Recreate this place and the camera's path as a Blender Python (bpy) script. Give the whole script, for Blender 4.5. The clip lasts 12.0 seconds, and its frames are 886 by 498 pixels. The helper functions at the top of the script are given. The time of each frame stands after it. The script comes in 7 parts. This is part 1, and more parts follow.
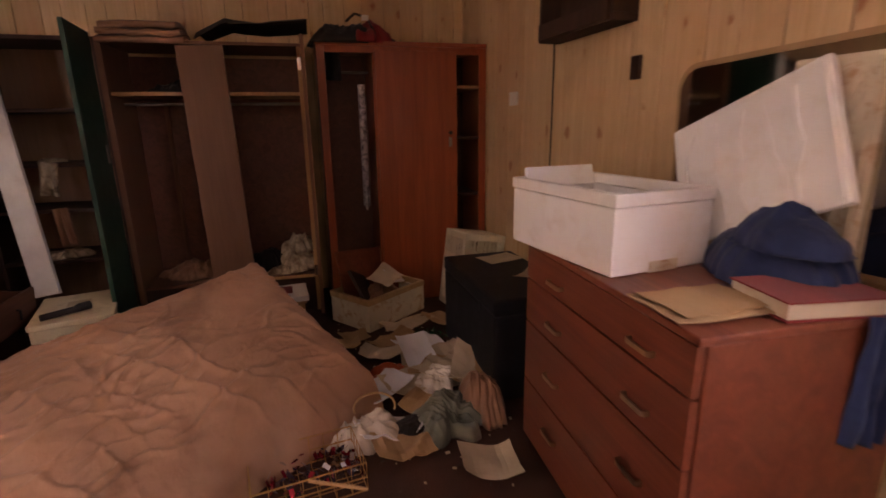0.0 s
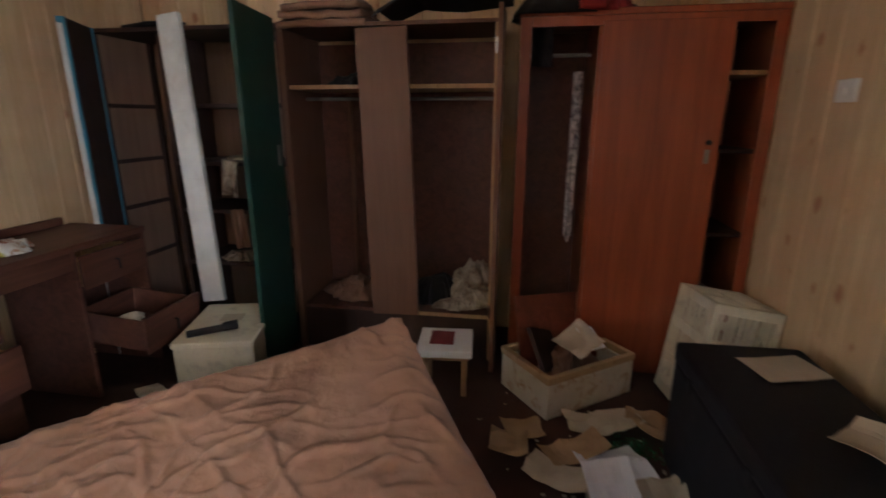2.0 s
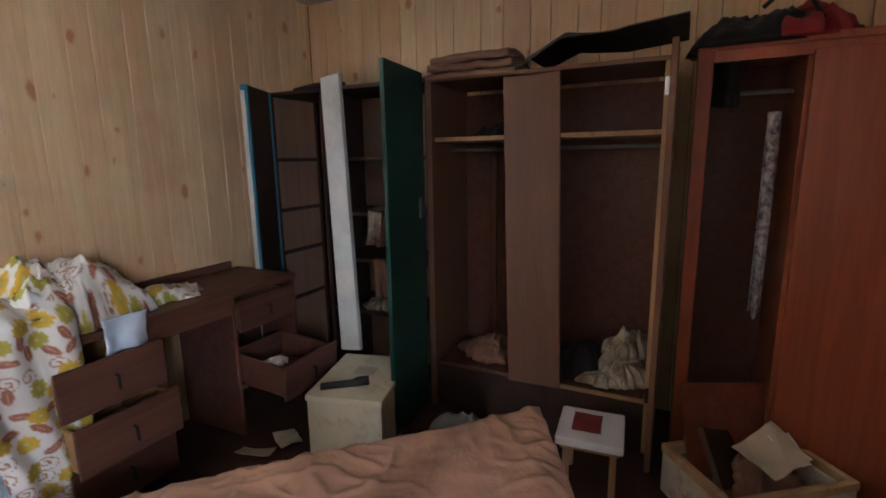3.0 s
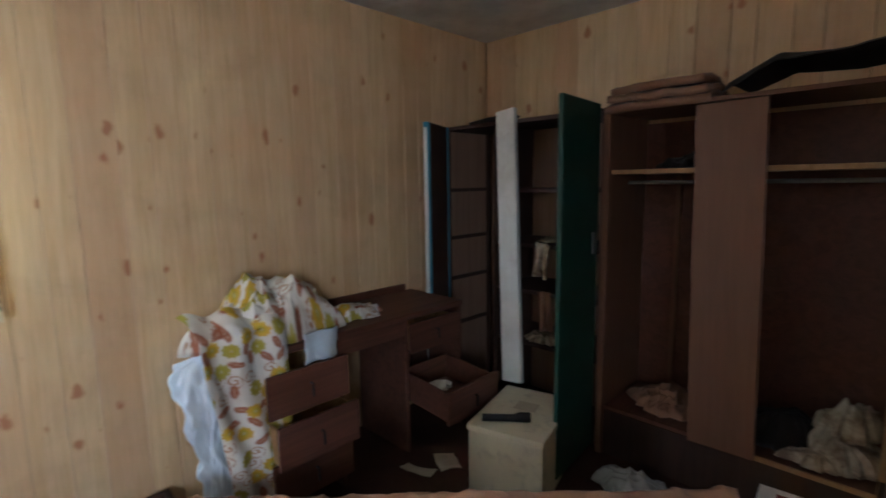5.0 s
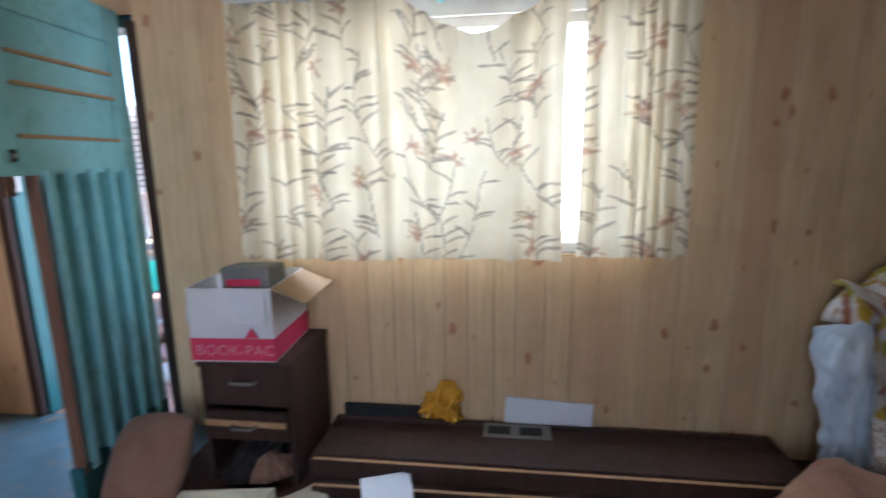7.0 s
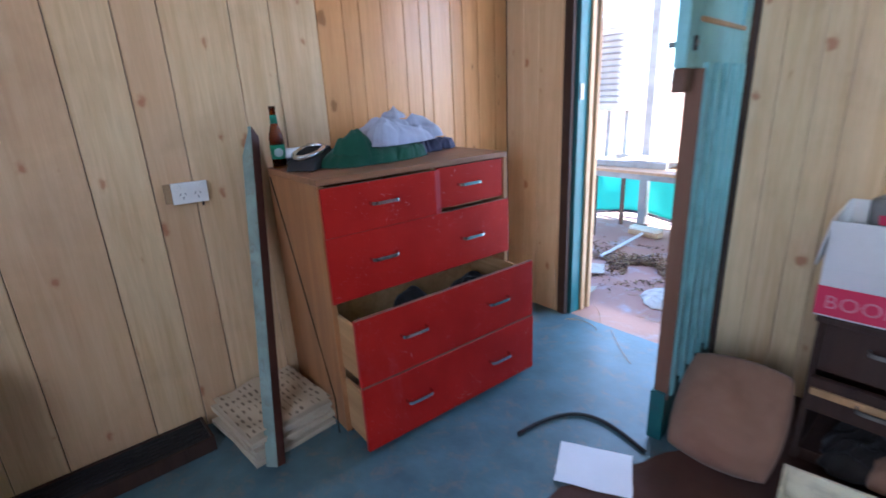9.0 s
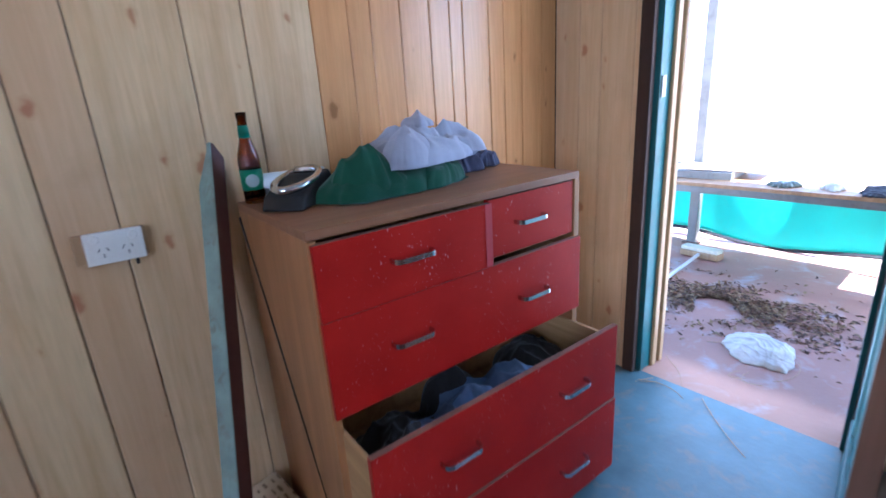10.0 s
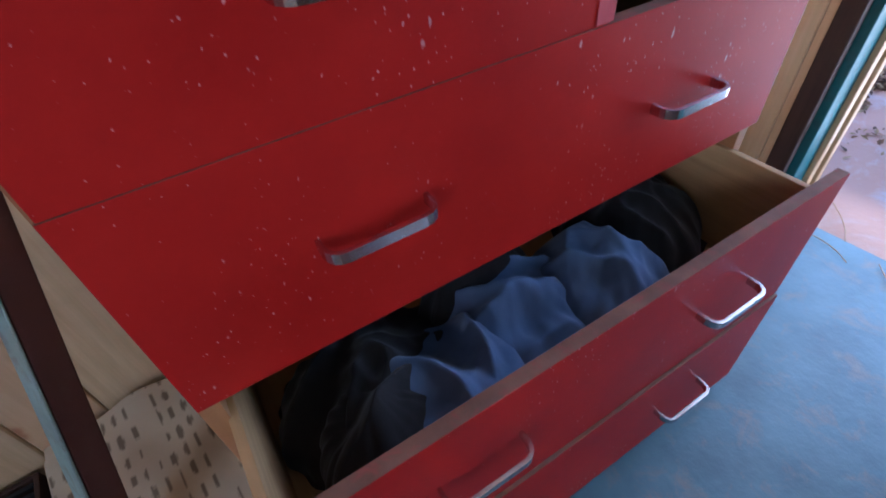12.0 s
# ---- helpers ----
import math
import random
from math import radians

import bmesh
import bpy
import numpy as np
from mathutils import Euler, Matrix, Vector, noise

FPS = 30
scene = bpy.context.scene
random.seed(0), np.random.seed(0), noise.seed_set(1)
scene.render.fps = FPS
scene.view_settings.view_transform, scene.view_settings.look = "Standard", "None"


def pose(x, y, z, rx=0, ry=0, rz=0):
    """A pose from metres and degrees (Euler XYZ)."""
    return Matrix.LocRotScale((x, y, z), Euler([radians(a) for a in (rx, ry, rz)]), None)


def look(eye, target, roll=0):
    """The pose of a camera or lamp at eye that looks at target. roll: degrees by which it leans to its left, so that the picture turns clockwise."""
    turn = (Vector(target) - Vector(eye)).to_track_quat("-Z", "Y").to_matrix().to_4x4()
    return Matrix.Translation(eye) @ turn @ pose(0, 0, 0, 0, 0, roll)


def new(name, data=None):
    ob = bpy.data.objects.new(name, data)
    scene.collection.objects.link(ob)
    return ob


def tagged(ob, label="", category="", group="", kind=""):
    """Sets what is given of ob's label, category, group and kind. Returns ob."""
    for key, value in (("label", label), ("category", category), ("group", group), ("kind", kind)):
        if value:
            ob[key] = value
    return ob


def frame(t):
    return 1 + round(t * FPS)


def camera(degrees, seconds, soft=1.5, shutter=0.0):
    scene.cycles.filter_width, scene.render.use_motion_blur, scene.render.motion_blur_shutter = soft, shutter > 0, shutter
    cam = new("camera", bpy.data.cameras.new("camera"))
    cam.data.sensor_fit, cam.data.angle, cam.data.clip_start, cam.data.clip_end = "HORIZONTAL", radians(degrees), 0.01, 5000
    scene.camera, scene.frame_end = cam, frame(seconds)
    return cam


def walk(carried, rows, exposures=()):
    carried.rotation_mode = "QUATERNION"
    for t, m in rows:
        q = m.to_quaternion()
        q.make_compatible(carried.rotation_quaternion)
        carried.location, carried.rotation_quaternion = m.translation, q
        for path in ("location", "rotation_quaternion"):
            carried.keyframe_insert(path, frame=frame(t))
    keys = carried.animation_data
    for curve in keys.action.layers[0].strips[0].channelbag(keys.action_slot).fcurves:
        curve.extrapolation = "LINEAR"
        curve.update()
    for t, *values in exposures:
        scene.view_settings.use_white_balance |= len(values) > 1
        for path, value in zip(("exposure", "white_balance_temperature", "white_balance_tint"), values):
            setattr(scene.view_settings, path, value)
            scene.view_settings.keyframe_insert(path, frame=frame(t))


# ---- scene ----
cam = camera(85.2, 12.0, 1.6, 0.4)
PATH = [
    (0, (1.163, 1.999, 1.198), (1.656, 3.872, 0.7), -0.9),
    (0.5, (1.294, 2.228, 1.194), (1.532, 4.143, 0.667), -0.9),
    (1, (1.381, 2.426, 1.211), (1.425, 4.348, 0.659), -1.1),
    (1.5, (1.347, 2.685, 1.244), (1.278, 4.612, 0.713), -1.0),
    (2, (1.269, 2.841, 1.251), (0.953, 4.745, 0.725), 0.1),
    (2.5, (1.207, 2.991, 1.273), (0.533, 4.82, 0.825), -0.4),
    (4.3, (1.213, 3.088, 1.363), (0.133, 4.751, 1.098), -1.5),
    (4.5, (1.188, 3.076, 1.36), (0.039, 4.692, 1.102), -1.4),
    (5, (1.145, 3.031, 1.362), (-0.253, 4.435, 1.087), -0.9),
    (5.5, (1.091, 2.967, 1.356), (-0.554, 4.066, 1.065), -1.5),
    (6, (1.045, 2.821, 1.42), (-0.808, 3.477, 1.052), -3.4),
    (6.5, (1.063, 2.595, 1.377), (-0.903, 2.758, 1.046), -2.2),
    (7, (1.119, 2.359, 1.355), (-0.829, 2.112, 0.979), -0.8),
    (7.5, (1.218, 2.135, 1.327), (-0.621, 1.482, 0.89), -1.4),
    (7.7, (1.256, 2.083, 1.329), (-0.507, 1.259, 0.868), -1.4),
    (9.3, (1.161, 1.232, 1.272), (-0.034, -0.248, 0.651), -3.1),
    (9.5, (1.088, 1.112, 1.271), (-0.136, -0.348, 0.664), -3.5),
    (10, (0.885, 0.845, 1.269), (-0.336, -0.619, 0.663), -3.8),
    (10.5, (0.67, 0.615, 1.248), (-0.383, -0.94, 0.559), -3.5),
    (11, (0.511, 0.39, 1.141), (-0.41, -1.115, 0.2), -4.5),
    (11.5, (0.432, 0.289, 1.038), (-0.375, -1.047, -0.212), -4.7),
    (12, (0.402, 0.296, 1.0), (-0.349, -0.931, -0.39), -5.6),
]

EXPOSURES = [(0.0, 3.98, 8000, 46), (0.7, 4.1, 6600, 24), (1.2, 4.2, 6200, 17), (2.5, 4.48, 5700, 14), (4.5, 4.35, 5500, 10), (5.5, 3.6, 5450, 8),
             (6.0, 3.45, 5400, 9), (6.5, 3.0, 5300, 10), (7.0, 2.95, 5250, 13), (7.7, 3.0, 5200, 15), (9.5, 3.25, 4850, 14), (10.3, 3.2, 4750, 14), (11.0, 2.75, 4750, 15), (12.0, 3.2, 4950, 17)]
walk(cam, [(t, look(e, g, r)) for t, e, g, r in PATH], EXPOSURES)

# ---- light: sky, sun behind the hut, window daylight ----
world = bpy.data.worlds.new("sky")
scene.world = world
world.use_nodes = True
wn = world.node_tree.nodes
sky = wn.new("ShaderNodeTexSky")
sky.sky_type, sky.sun_disc = "NISHITA", False
sky.sun_elevation, sky.sun_rotation = radians(58), radians(8)
world.node_tree.links.new(sky.outputs["Color"], wn["Background"].inputs["Color"])
wn["Background"].inputs["Strength"].default_value = 0.15
sun_data = bpy.data.lights.new("sun", "SUN")
sun_data.energy, sun_data.angle, sun_data.color = 5.0, radians(0.6), (1.0, 0.95, 0.88)
sun = new("sun", sun_data)
sun.matrix_world = look((40 * math.sin(radians(8)), 40 * math.cos(radians(8)), 64), (0, 0, 0))
win_data = bpy.data.lights.new("window_daylight", "AREA")
win_data.shape, win_data.size, win_data.size_y, win_data.energy, win_data.color = "RECTANGLE", 1.75, 1.0, 8.5, (0.9, 0.96, 1.0)
win_light = new("window_daylight", win_data)
win_light.matrix_world = look((-1.32, 2.13, 1.47), (0, 2.13, 1.3))
# added fill lamp from the east; its window is assumed, out of view
side_data = bpy.data.lights.new("east_fill", "AREA")
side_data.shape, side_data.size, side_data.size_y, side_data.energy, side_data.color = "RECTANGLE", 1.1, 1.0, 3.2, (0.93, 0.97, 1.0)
side_light = new("east_fill", side_data)
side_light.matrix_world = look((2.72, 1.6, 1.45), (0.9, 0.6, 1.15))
door_data = bpy.data.lights.new("doorway_daylight", "AREA")
door_data.shape, door_data.size, door_data.size_y, door_data.energy, door_data.color = "RECTANGLE", 0.66, 1.8, 1.4, (0.92, 0.97, 1.0)
door_light = new("doorway_daylight", door_data)
door_light.matrix_world = look((-1.2, 0.285, 1.0), (0, 0.285, 0.9))

# ---- materials ----
def shader(name, rough=0.7, metal=0.0, spec=0.35):
    m = bpy.data.materials.new(name)
    m.use_nodes = True
    b = m.node_tree.nodes["Principled BSDF"]
    b.inputs["Roughness"].default_value, b.inputs["Metallic"].default_value = rough, metal
    b.inputs["Specular IOR Level"].default_value = spec
    return m, m.node_tree.nodes, m.node_tree.links, b


def ramp(nodes, stops):
    r = nodes.new("ShaderNodeValToRGB")
    e = r.color_ramp.elements
    while len(e) < len(stops):
        e.new(0.5)
    for k, (p, c) in zip(e, stops):
        k.position = p
        k.color = (*c, 1) if len(c) == 3 else c
    return r


def tex(nodes, links, vec, kind, scale, detail=4.0, rough=0.55, distortion=0.0):
    n = nodes.new(kind)
    n.inputs["Scale"].default_value = scale
    if kind == "ShaderNodeTexNoise":
        n.inputs["Detail"].default_value, n.inputs["Roughness"].default_value, n.inputs["Distortion"].default_value = detail, rough, distortion
    if vec is not None:
        links.new(vec, n.inputs["Vector"])
    return n


def mix(nodes, links, fac, a, b, blend="MIX"):
    n = nodes.new("ShaderNodeMix")
    n.data_type, n.blend_type = "RGBA", blend
    for sock, v in ((n.inputs[0], fac), (n.inputs[6], a), (n.inputs[7], b)):
        if isinstance(v, (int, float)):
            sock.default_value = v
        elif isinstance(v, tuple):
            sock.default_value = (*v, 1)
        else:
            links.new(v, sock)
    return n.outputs[2]


def scaled(nodes, links, vec, s):
    n = nodes.new("ShaderNodeMapping")
    n.inputs["Scale"].default_value = s
    links.new(vec, n.inputs["Vector"])
    return n.outputs["Vector"]


def bump(nodes, links, b, height, strength, dist=0.01):
    n = nodes.new("ShaderNodeBump")
    n.inputs["Strength"].default_value, n.inputs["Distance"].default_value = strength, dist
    links.new(height, n.inputs["Height"])
    links.new(n.outputs["Normal"], b.inputs["Normal"])


def plain(name, c, rough=0.7, metal=0.0, var=0.25, scale=6.0, grime=(0.1, 0.07, 0.05), dirt=0.35, relief=0.15, spec=0.35, fine=90.0):
    """Painted or moulded surface: broad tone drift, stains and fine relief."""
    m, n, l, b = shader(name, rough, metal, spec)
    co = n.new("ShaderNodeTexCoord").outputs["Object"]
    broad = tex(n, l, co, "ShaderNodeTexNoise", scale, 5)
    grain = tex(n, l, co, "ShaderNodeTexNoise", fine, 3)
    dark = tuple(v * (1 - var) for v in c)
    r = ramp(n, [(0.3, dark), (0.7, c)])
    l.new(broad.outputs["Fac"], r.inputs["Fac"])
    st = tex(n, l, co, "ShaderNodeTexNoise", scale * 2.3, 6, 0.65, 0.6)
    sr = ramp(n, [(0.52, (0, 0, 0)), (0.75, (dirt, dirt, dirt))])
    l.new(st.outputs["Fac"], sr.inputs["Fac"])
    out = mix(n, l, sr.outputs["Color"], r.outputs["Color"], grime)
    l.new(out, b.inputs["Base Color"])
    bump(n, l, b, grain.outputs["Fac"], relief, 0.004)
    rr = n.new("ShaderNodeMapRange")
    rr.inputs["To Min"].default_value, rr.inputs["To Max"].default_value = max(rough - 0.12, 0.03), min(rough + 0.15, 1)
    l.new(st.outputs["Fac"], rr.inputs["Value"])
    l.new(rr.outputs["Result"], b.inputs["Roughness"])
    return m


def timber(name, light, dark, rough=0.55, axis=2, grain=26.0, knots=0.0, random_tint=0.0, tint=(0.5, 0.33, 0.2), use_world=False, dirt=0.25, knot_col=(0.24, 0.11, 0.045)):
    """Wood with grain along one axis, optional knots and board to board tint."""
    m, n, l, b = shader(name, rough)
    if use_world:
        g = n.new("ShaderNodeNewGeometry").outputs["Position"]
        sep = n.new("ShaderNodeSeparateXYZ")
        l.new(g, sep.inputs[0])
        add = n.new("ShaderNodeMath")
        l.new(sep.outputs[0], add.inputs[0])
        l.new(sep.outputs[1], add.inputs[1])
        comb = n.new("ShaderNodeCombineXYZ")
        l.new(add.outputs[0], comb.inputs[0])
        l.new(sep.outputs[2], comb.inputs[1])
        co = comb.outputs[0]
    else:
        co = n.new("ShaderNodeTexCoord").outputs["Object"]
    info = n.new("ShaderNodeObjectInfo")
    shift = n.new("ShaderNodeVectorMath")
    shift.operation = "MULTIPLY_ADD"
    l.new(info.outputs["Random"], shift.inputs[0])
    shift.inputs[1].default_value = (0.0, 9.0, 5.0) if use_world else (3.0, 7.0, 9.0)
    l.new(co, shift.inputs[2])
    co2 = shift.outputs[0]
    s = [1.0, 1.0, 1.0]
    s[axis] = 0.055
    v = scaled(n, l, co2, s)
    g1 = tex(n, l, v, "ShaderNodeTexNoise", grain, 6, 0.6, 0.8)
    g2 = tex(n, l, v, "ShaderNodeTexNoise", grain * 5, 3, 0.6)
    r = ramp(n, [(0.32, dark), (0.62, light)])
    l.new(g1.outputs["Fac"], r.inputs["Fac"])
    fr = ramp(n, [(0.3, (0.8, 0.78, 0.74)), (0.65, (1, 1, 1))])
    l.new(g2.outputs["Fac"], fr.inputs["Fac"])
    col = mix(n, l, 0.6, r.outputs["Color"], fr.outputs["Color"], "MULTIPLY")
    if random_tint:
        rr = ramp(n, [(0.0, (0, 0, 0)), (1.0, (random_tint,) * 3)])
        l.new(info.outputs["Random"], rr.inputs["Fac"])
        col = mix(n, l, rr.outputs["Color"], col, tint)
    if knots:
        s2 = [1.0, 1.0, 1.0]
        s2[axis] = 0.62
        kv = scaled(n, l, co2, s2)
        wob = tex(n, l, co2, "ShaderNodeTexNoise", 22, 2)
        off = n.new("ShaderNodeVectorMath")
        off.operation = "MULTIPLY_ADD"
        l.new(wob.outputs["Color"], off.inputs[0])
        off.inputs[1].default_value = (0.03, 0.03, 0.03)
        l.new(kv, off.inputs[2])
        vo = tex(n, l, off.outputs[0], "ShaderNodeTexVoronoi", 5.2)
        vo.voronoi_dimensions = "2D"
        size = n.new("ShaderNodeMath")
        size.operation = "MULTIPLY_ADD"
        vs = n.new("ShaderNodeSeparateColor")
        l.new(vo.outputs["Color"], vs.inputs[0])
        size.inputs[1].default_value, size.inputs[2].default_value = -0.115, 0.06
        l.new(vs.outputs[0], size.inputs[0])
        tot = n.new("ShaderNodeMath")
        l.new(vo.outputs["Distance"], tot.inputs[0])
        l.new(size.outputs[0], tot.inputs[1])
        k = ramp(n, [(0.0, (knots,) * 3), (0.03, (knots * 0.85,) * 3), (0.05, (knots * 0.3,) * 3), (0.085, (0, 0, 0))])
        l.new(tot.outputs[0], k.inputs["Fac"])
        col = mix(n, l, k.outputs["Color"], col, knot_col)
    st = tex(n, l, co, "ShaderNodeTexNoise", 2.4, 6, 0.62, 0.4)
    sr = ramp(n, [(0.5, (0, 0, 0)), (0.8, (dirt,) * 3)])
    l.new(st.outputs["Fac"], sr.inputs["Fac"])
    col = mix(n, l, sr.outputs["Color"], col, (0.16, 0.085, 0.045))
    l.new(col, b.inputs["Base Color"])
    bump(n, l, b, g2.outputs["Fac"], 0.12, 0.003)
    return m


def cloth_mat(name, c, c2=None, scale=3.0, rough=0.95, weave=420.0, spots=0.0):
    m, n, l, b = shader(name, rough, 0, 0.1)
    co = n.new("ShaderNodeTexCoord").outputs["Object"]
    a = tex(n, l, co, "ShaderNodeTexNoise", scale, 5, 0.6, 0.5)
    r = ramp(n, [(0.35, c2 or tuple(v * 0.7 for v in c)), (0.62, c)])
    l.new(a.outputs["Fac"], r.inputs["Fac"])
    col = r.outputs["Color"]
    if spots:
        for sc, lo in ((2.6, 0.56), (31, 0.66)):
            st = tex(n, l, co, "ShaderNodeTexNoise", sc, 6, 0.6, 0.3)
            sr = ramp(n, [(lo, (0, 0, 0)), (lo + 0.12, (spots,) * 3)])
            l.new(st.outputs["Fac"], sr.inputs["Fac"])
            col = mix(n, l, sr.outputs["Color"], col, (0.15, 0.075, 0.045))
    l.new(col, b.inputs["Base Color"])
    w = tex(n, l, co, "ShaderNodeTexNoise", weave, 2)
    bump(n, l, b, w.outputs["Fac"], 0.25, 0.002)
    if spots:
        bump(n, l, b, tex(n, l, co, "ShaderNodeTexNoise", 24, 9, 0.68, 0.4).outputs["Fac"], 0.55, 0.012)
    b.inputs["Sheen Weight"].default_value = 0.15
    return m


def print_mat(name, attr, see=0.0):
    """Printed cloth: the print is a colour layer woven into the mesh."""
    m, n, l, b = shader(name, 0.95, 0, 0.1)
    at = n.new("ShaderNodeAttribute")
    at.attribute_name = attr
    co = n.new("ShaderNodeTexCoord").outputs["Object"]
    a = tex(n, l, co, "ShaderNodeTexNoise", 4.0, 5)
    r = ramp(n, [(0.3, (0.82, 0.79, 0.74)), (0.65, (1, 1, 1))])
    l.new(a.outputs["Fac"], r.inputs["Fac"])
    col = mix(n, l, 1.0, at.outputs["Color"], r.outputs["Color"], "MULTIPLY")
    l.new(col, b.inputs["Base Color"])
    w = tex(n, l, co, "ShaderNodeTexNoise", 420, 2)
    bump(n, l, b, w.outputs["Fac"], 0.2, 0.002)
    if see:
        tr = n.new("ShaderNodeBsdfTranslucent")
        l.new(col, tr.inputs["Color"])
        mx = n.new("ShaderNodeMixShader")
        mx.inputs[0].default_value = see
        l.new(b.outputs[0], mx.inputs[1])
        l.new(tr.outputs[0], mx.inputs[2])
        l.new(mx.outputs[0], n["Material Output"].inputs["Surface"])
    return m


PINE = timber("pale_pine_board", (0.75, 0.56, 0.325), (0.64, 0.44, 0.235), 0.42, 1, 22, 0.8, 0.55, (0.56, 0.34, 0.19), True, 0.3, (0.40, 0.15, 0.065))
ORANGE_PINE = timber("orange_pine_board", (0.70, 0.37, 0.15), (0.62, 0.31, 0.12), 0.26, 1, 22, 0.6, 0.3, (0.5, 0.24, 0.09), True, 0.15, (0.16, 0.06, 0.02))
BACK_PLY = timber("dusty_brown_backing", (0.27, 0.165, 0.115), (0.20, 0.115, 0.08), 0.7, 2, 14, 0, 0.2)
GROOVE = plain("dark_groove", (0.06, 0.035, 0.02), 0.9)
RED_WOOD = timber("red_varnished_wood", (0.34, 0.084, 0.03), (0.24, 0.056, 0.021), 0.38, 2, 20, 0, 0.2, (0.2, 0.04, 0.02))
BROWN_RED = timber("red_brown_veneer", (0.23, 0.065, 0.035), (0.15, 0.04, 0.024), 0.33, 1, 20, 0, 0.25, (0.14, 0.035, 0.02))
DARK_WOOD = timber("dark_brown_wood", (0.056, 0.027, 0.019), (0.034, 0.017, 0.012), 0.65, 2, 24, 0, 0.3, (0.05, 0.025, 0.018))
DESK_WOOD = timber("worn_mahogany_wood", (0.17, 0.068, 0.042), (0.10, 0.04, 0.026), 0.5, 1, 24, 0, 0.3, (0.07, 0.03, 0.02))
WARD_WOOD = timber("brown_ply", (0.185, 0.092, 0.053), (0.16, 0.078, 0.045), 0.55, 2, 18, 0, 0.2, (0.2, 0.09, 0.05))
EDGE_WOOD = timber("pale_edge_wood", (0.50, 0.30, 0.14), (0.36, 0.2, 0.09), 0.5, 2, 24, 0, 0.2)
RAW_WOOD = timber("raw_drawer_wood", (0.52, 0.31, 0.13), (0.38, 0.21, 0.08), 0.6, 1, 20, 0, 0.2)
CHEST_WOOD = timber("honey_brown_veneer", (0.42, 0.19, 0.07), (0.31, 0.13, 0.045), 0.4, 2, 18, 0, 0.15)
CHEST_TOP = timber("dusty_brown_veneer", (0.30, 0.135, 0.066), (0.22, 0.095, 0.045), 0.45, 0, 18, 0, 0.1)


def red_flecked():
    """Red gloss paint with fine white spatters and thin runs."""
    m, n, l, b = shader("red_gloss_paint", 0.42, 0, 0.14)
    co = n.new("ShaderNodeNewGeometry").outputs["Position"]
    a = tex(n, l, co, "ShaderNodeTexNoise", 5, 5)
    r = ramp(n, [(0.35, (0.35, 0.011, 0.008)), (0.65, (0.44, 0.017, 0.011))])
    l.new(a.outputs["Fac"], r.inputs["Fac"])
    wob = tex(n, l, co, "ShaderNodeTexNoise", 90, 2)
    bent = n.new("ShaderNodeVectorMath")
    bent.operation = "MULTIPLY_ADD"
    l.new(wob.outputs["Color"], bent.inputs[0])
    bent.inputs[1].default_value = (0.006, 0.006, 0.006)
    l.new(co, bent.inputs[2])
    col = r.outputs["Color"]
    patch = tex(n, l, co, "ShaderNodeTexNoise", 6, 4)
    for sc, zs, keep, rad in ((115, 0.34, 0.73, 0.25), (230, 0.5, 0.69, 0.26)):
        v = tex(n, l, scaled(n, l, bent.outputs[0], (1.0, 1.0, zs)), "ShaderNodeTexVoronoi", sc)
        sep = n.new("ShaderNodeSeparateColor")
        l.new(v.outputs["Color"], sep.inputs[0])
        both = n.new("ShaderNodeMath")
        both.operation = "MULTIPLY_ADD"
        both.inputs[1].default_value = 0.55
        l.new(sep.outputs[0], both.inputs[0])
        l.new(patch.outputs["Fac"], both.inputs[2])
        size = n.new("ShaderNodeMapRange")
        size.inputs["From Min"].default_value, size.inputs["From Max"].default_value = keep + 0.12, 1.15
        size.inputs["To Min"].default_value, size.inputs["To Max"].default_value = 0.0, rad
        l.new(both.outputs[0], size.inputs["Value"])
        inside = n.new("ShaderNodeMath")
        inside.operation = "SUBTRACT"
        l.new(size.outputs["Result"], inside.inputs[0])
        l.new(v.outputs["Distance"], inside.inputs[1])
        k = ramp(n, [(0.0, (0, 0, 0)), (0.09, (0.75,) * 3)])
        l.new(inside.outputs[0], k.inputs["Fac"])
        col = mix(n, l, k.outputs["Color"], col, (0.60, 0.38, 0.37))
    scuff = tex(n, l, scaled(n, l, co, (1.5, 1.0, 0.6)), "ShaderNodeTexNoise", 3.2, 8, 0.75)
    sr = ramp(n, [(0.58, (0, 0, 0)), (0.8, (0.16,) * 3)])
    l.new(scuff.outputs["Fac"], sr.inputs["Fac"])
    col = mix(n, l, sr.outputs["Color"], col, (0.5, 0.2, 0.18))
    l.new(col, b.inputs["Base Color"])
    bump(n, l, b, tex(n, l, co, "ShaderNodeTexNoise", 60, 3).outputs["Fac"], 0.04, 0.003)
    return m


RED_PAINT = red_flecked()
GREEN_PAINT = plain("dark_green_paint", (0.009, 0.055, 0.038), 0.45)
BLUE_PAINT = plain("bright_blue_paint", (0.045, 0.24, 0.36), 0.45, dirt=0.2)
WHITE_PAINT = plain("weathered_white_paint", (0.72, 0.72, 0.68), 0.6, dirt=0.3, grime=(0.4, 0.33, 0.25))
TEAL = plain("flaking_teal_paint", (0.28, 0.58, 0.60), 0.5, var=0.2, dirt=0.35, grime=(0.06, 0.16, 0.16))
TEAL_DARK = plain("dark_teal_paint", (0.018, 0.11, 0.11), 0.42, dirt=0.5, grime=(0.05, 0.05, 0.045))
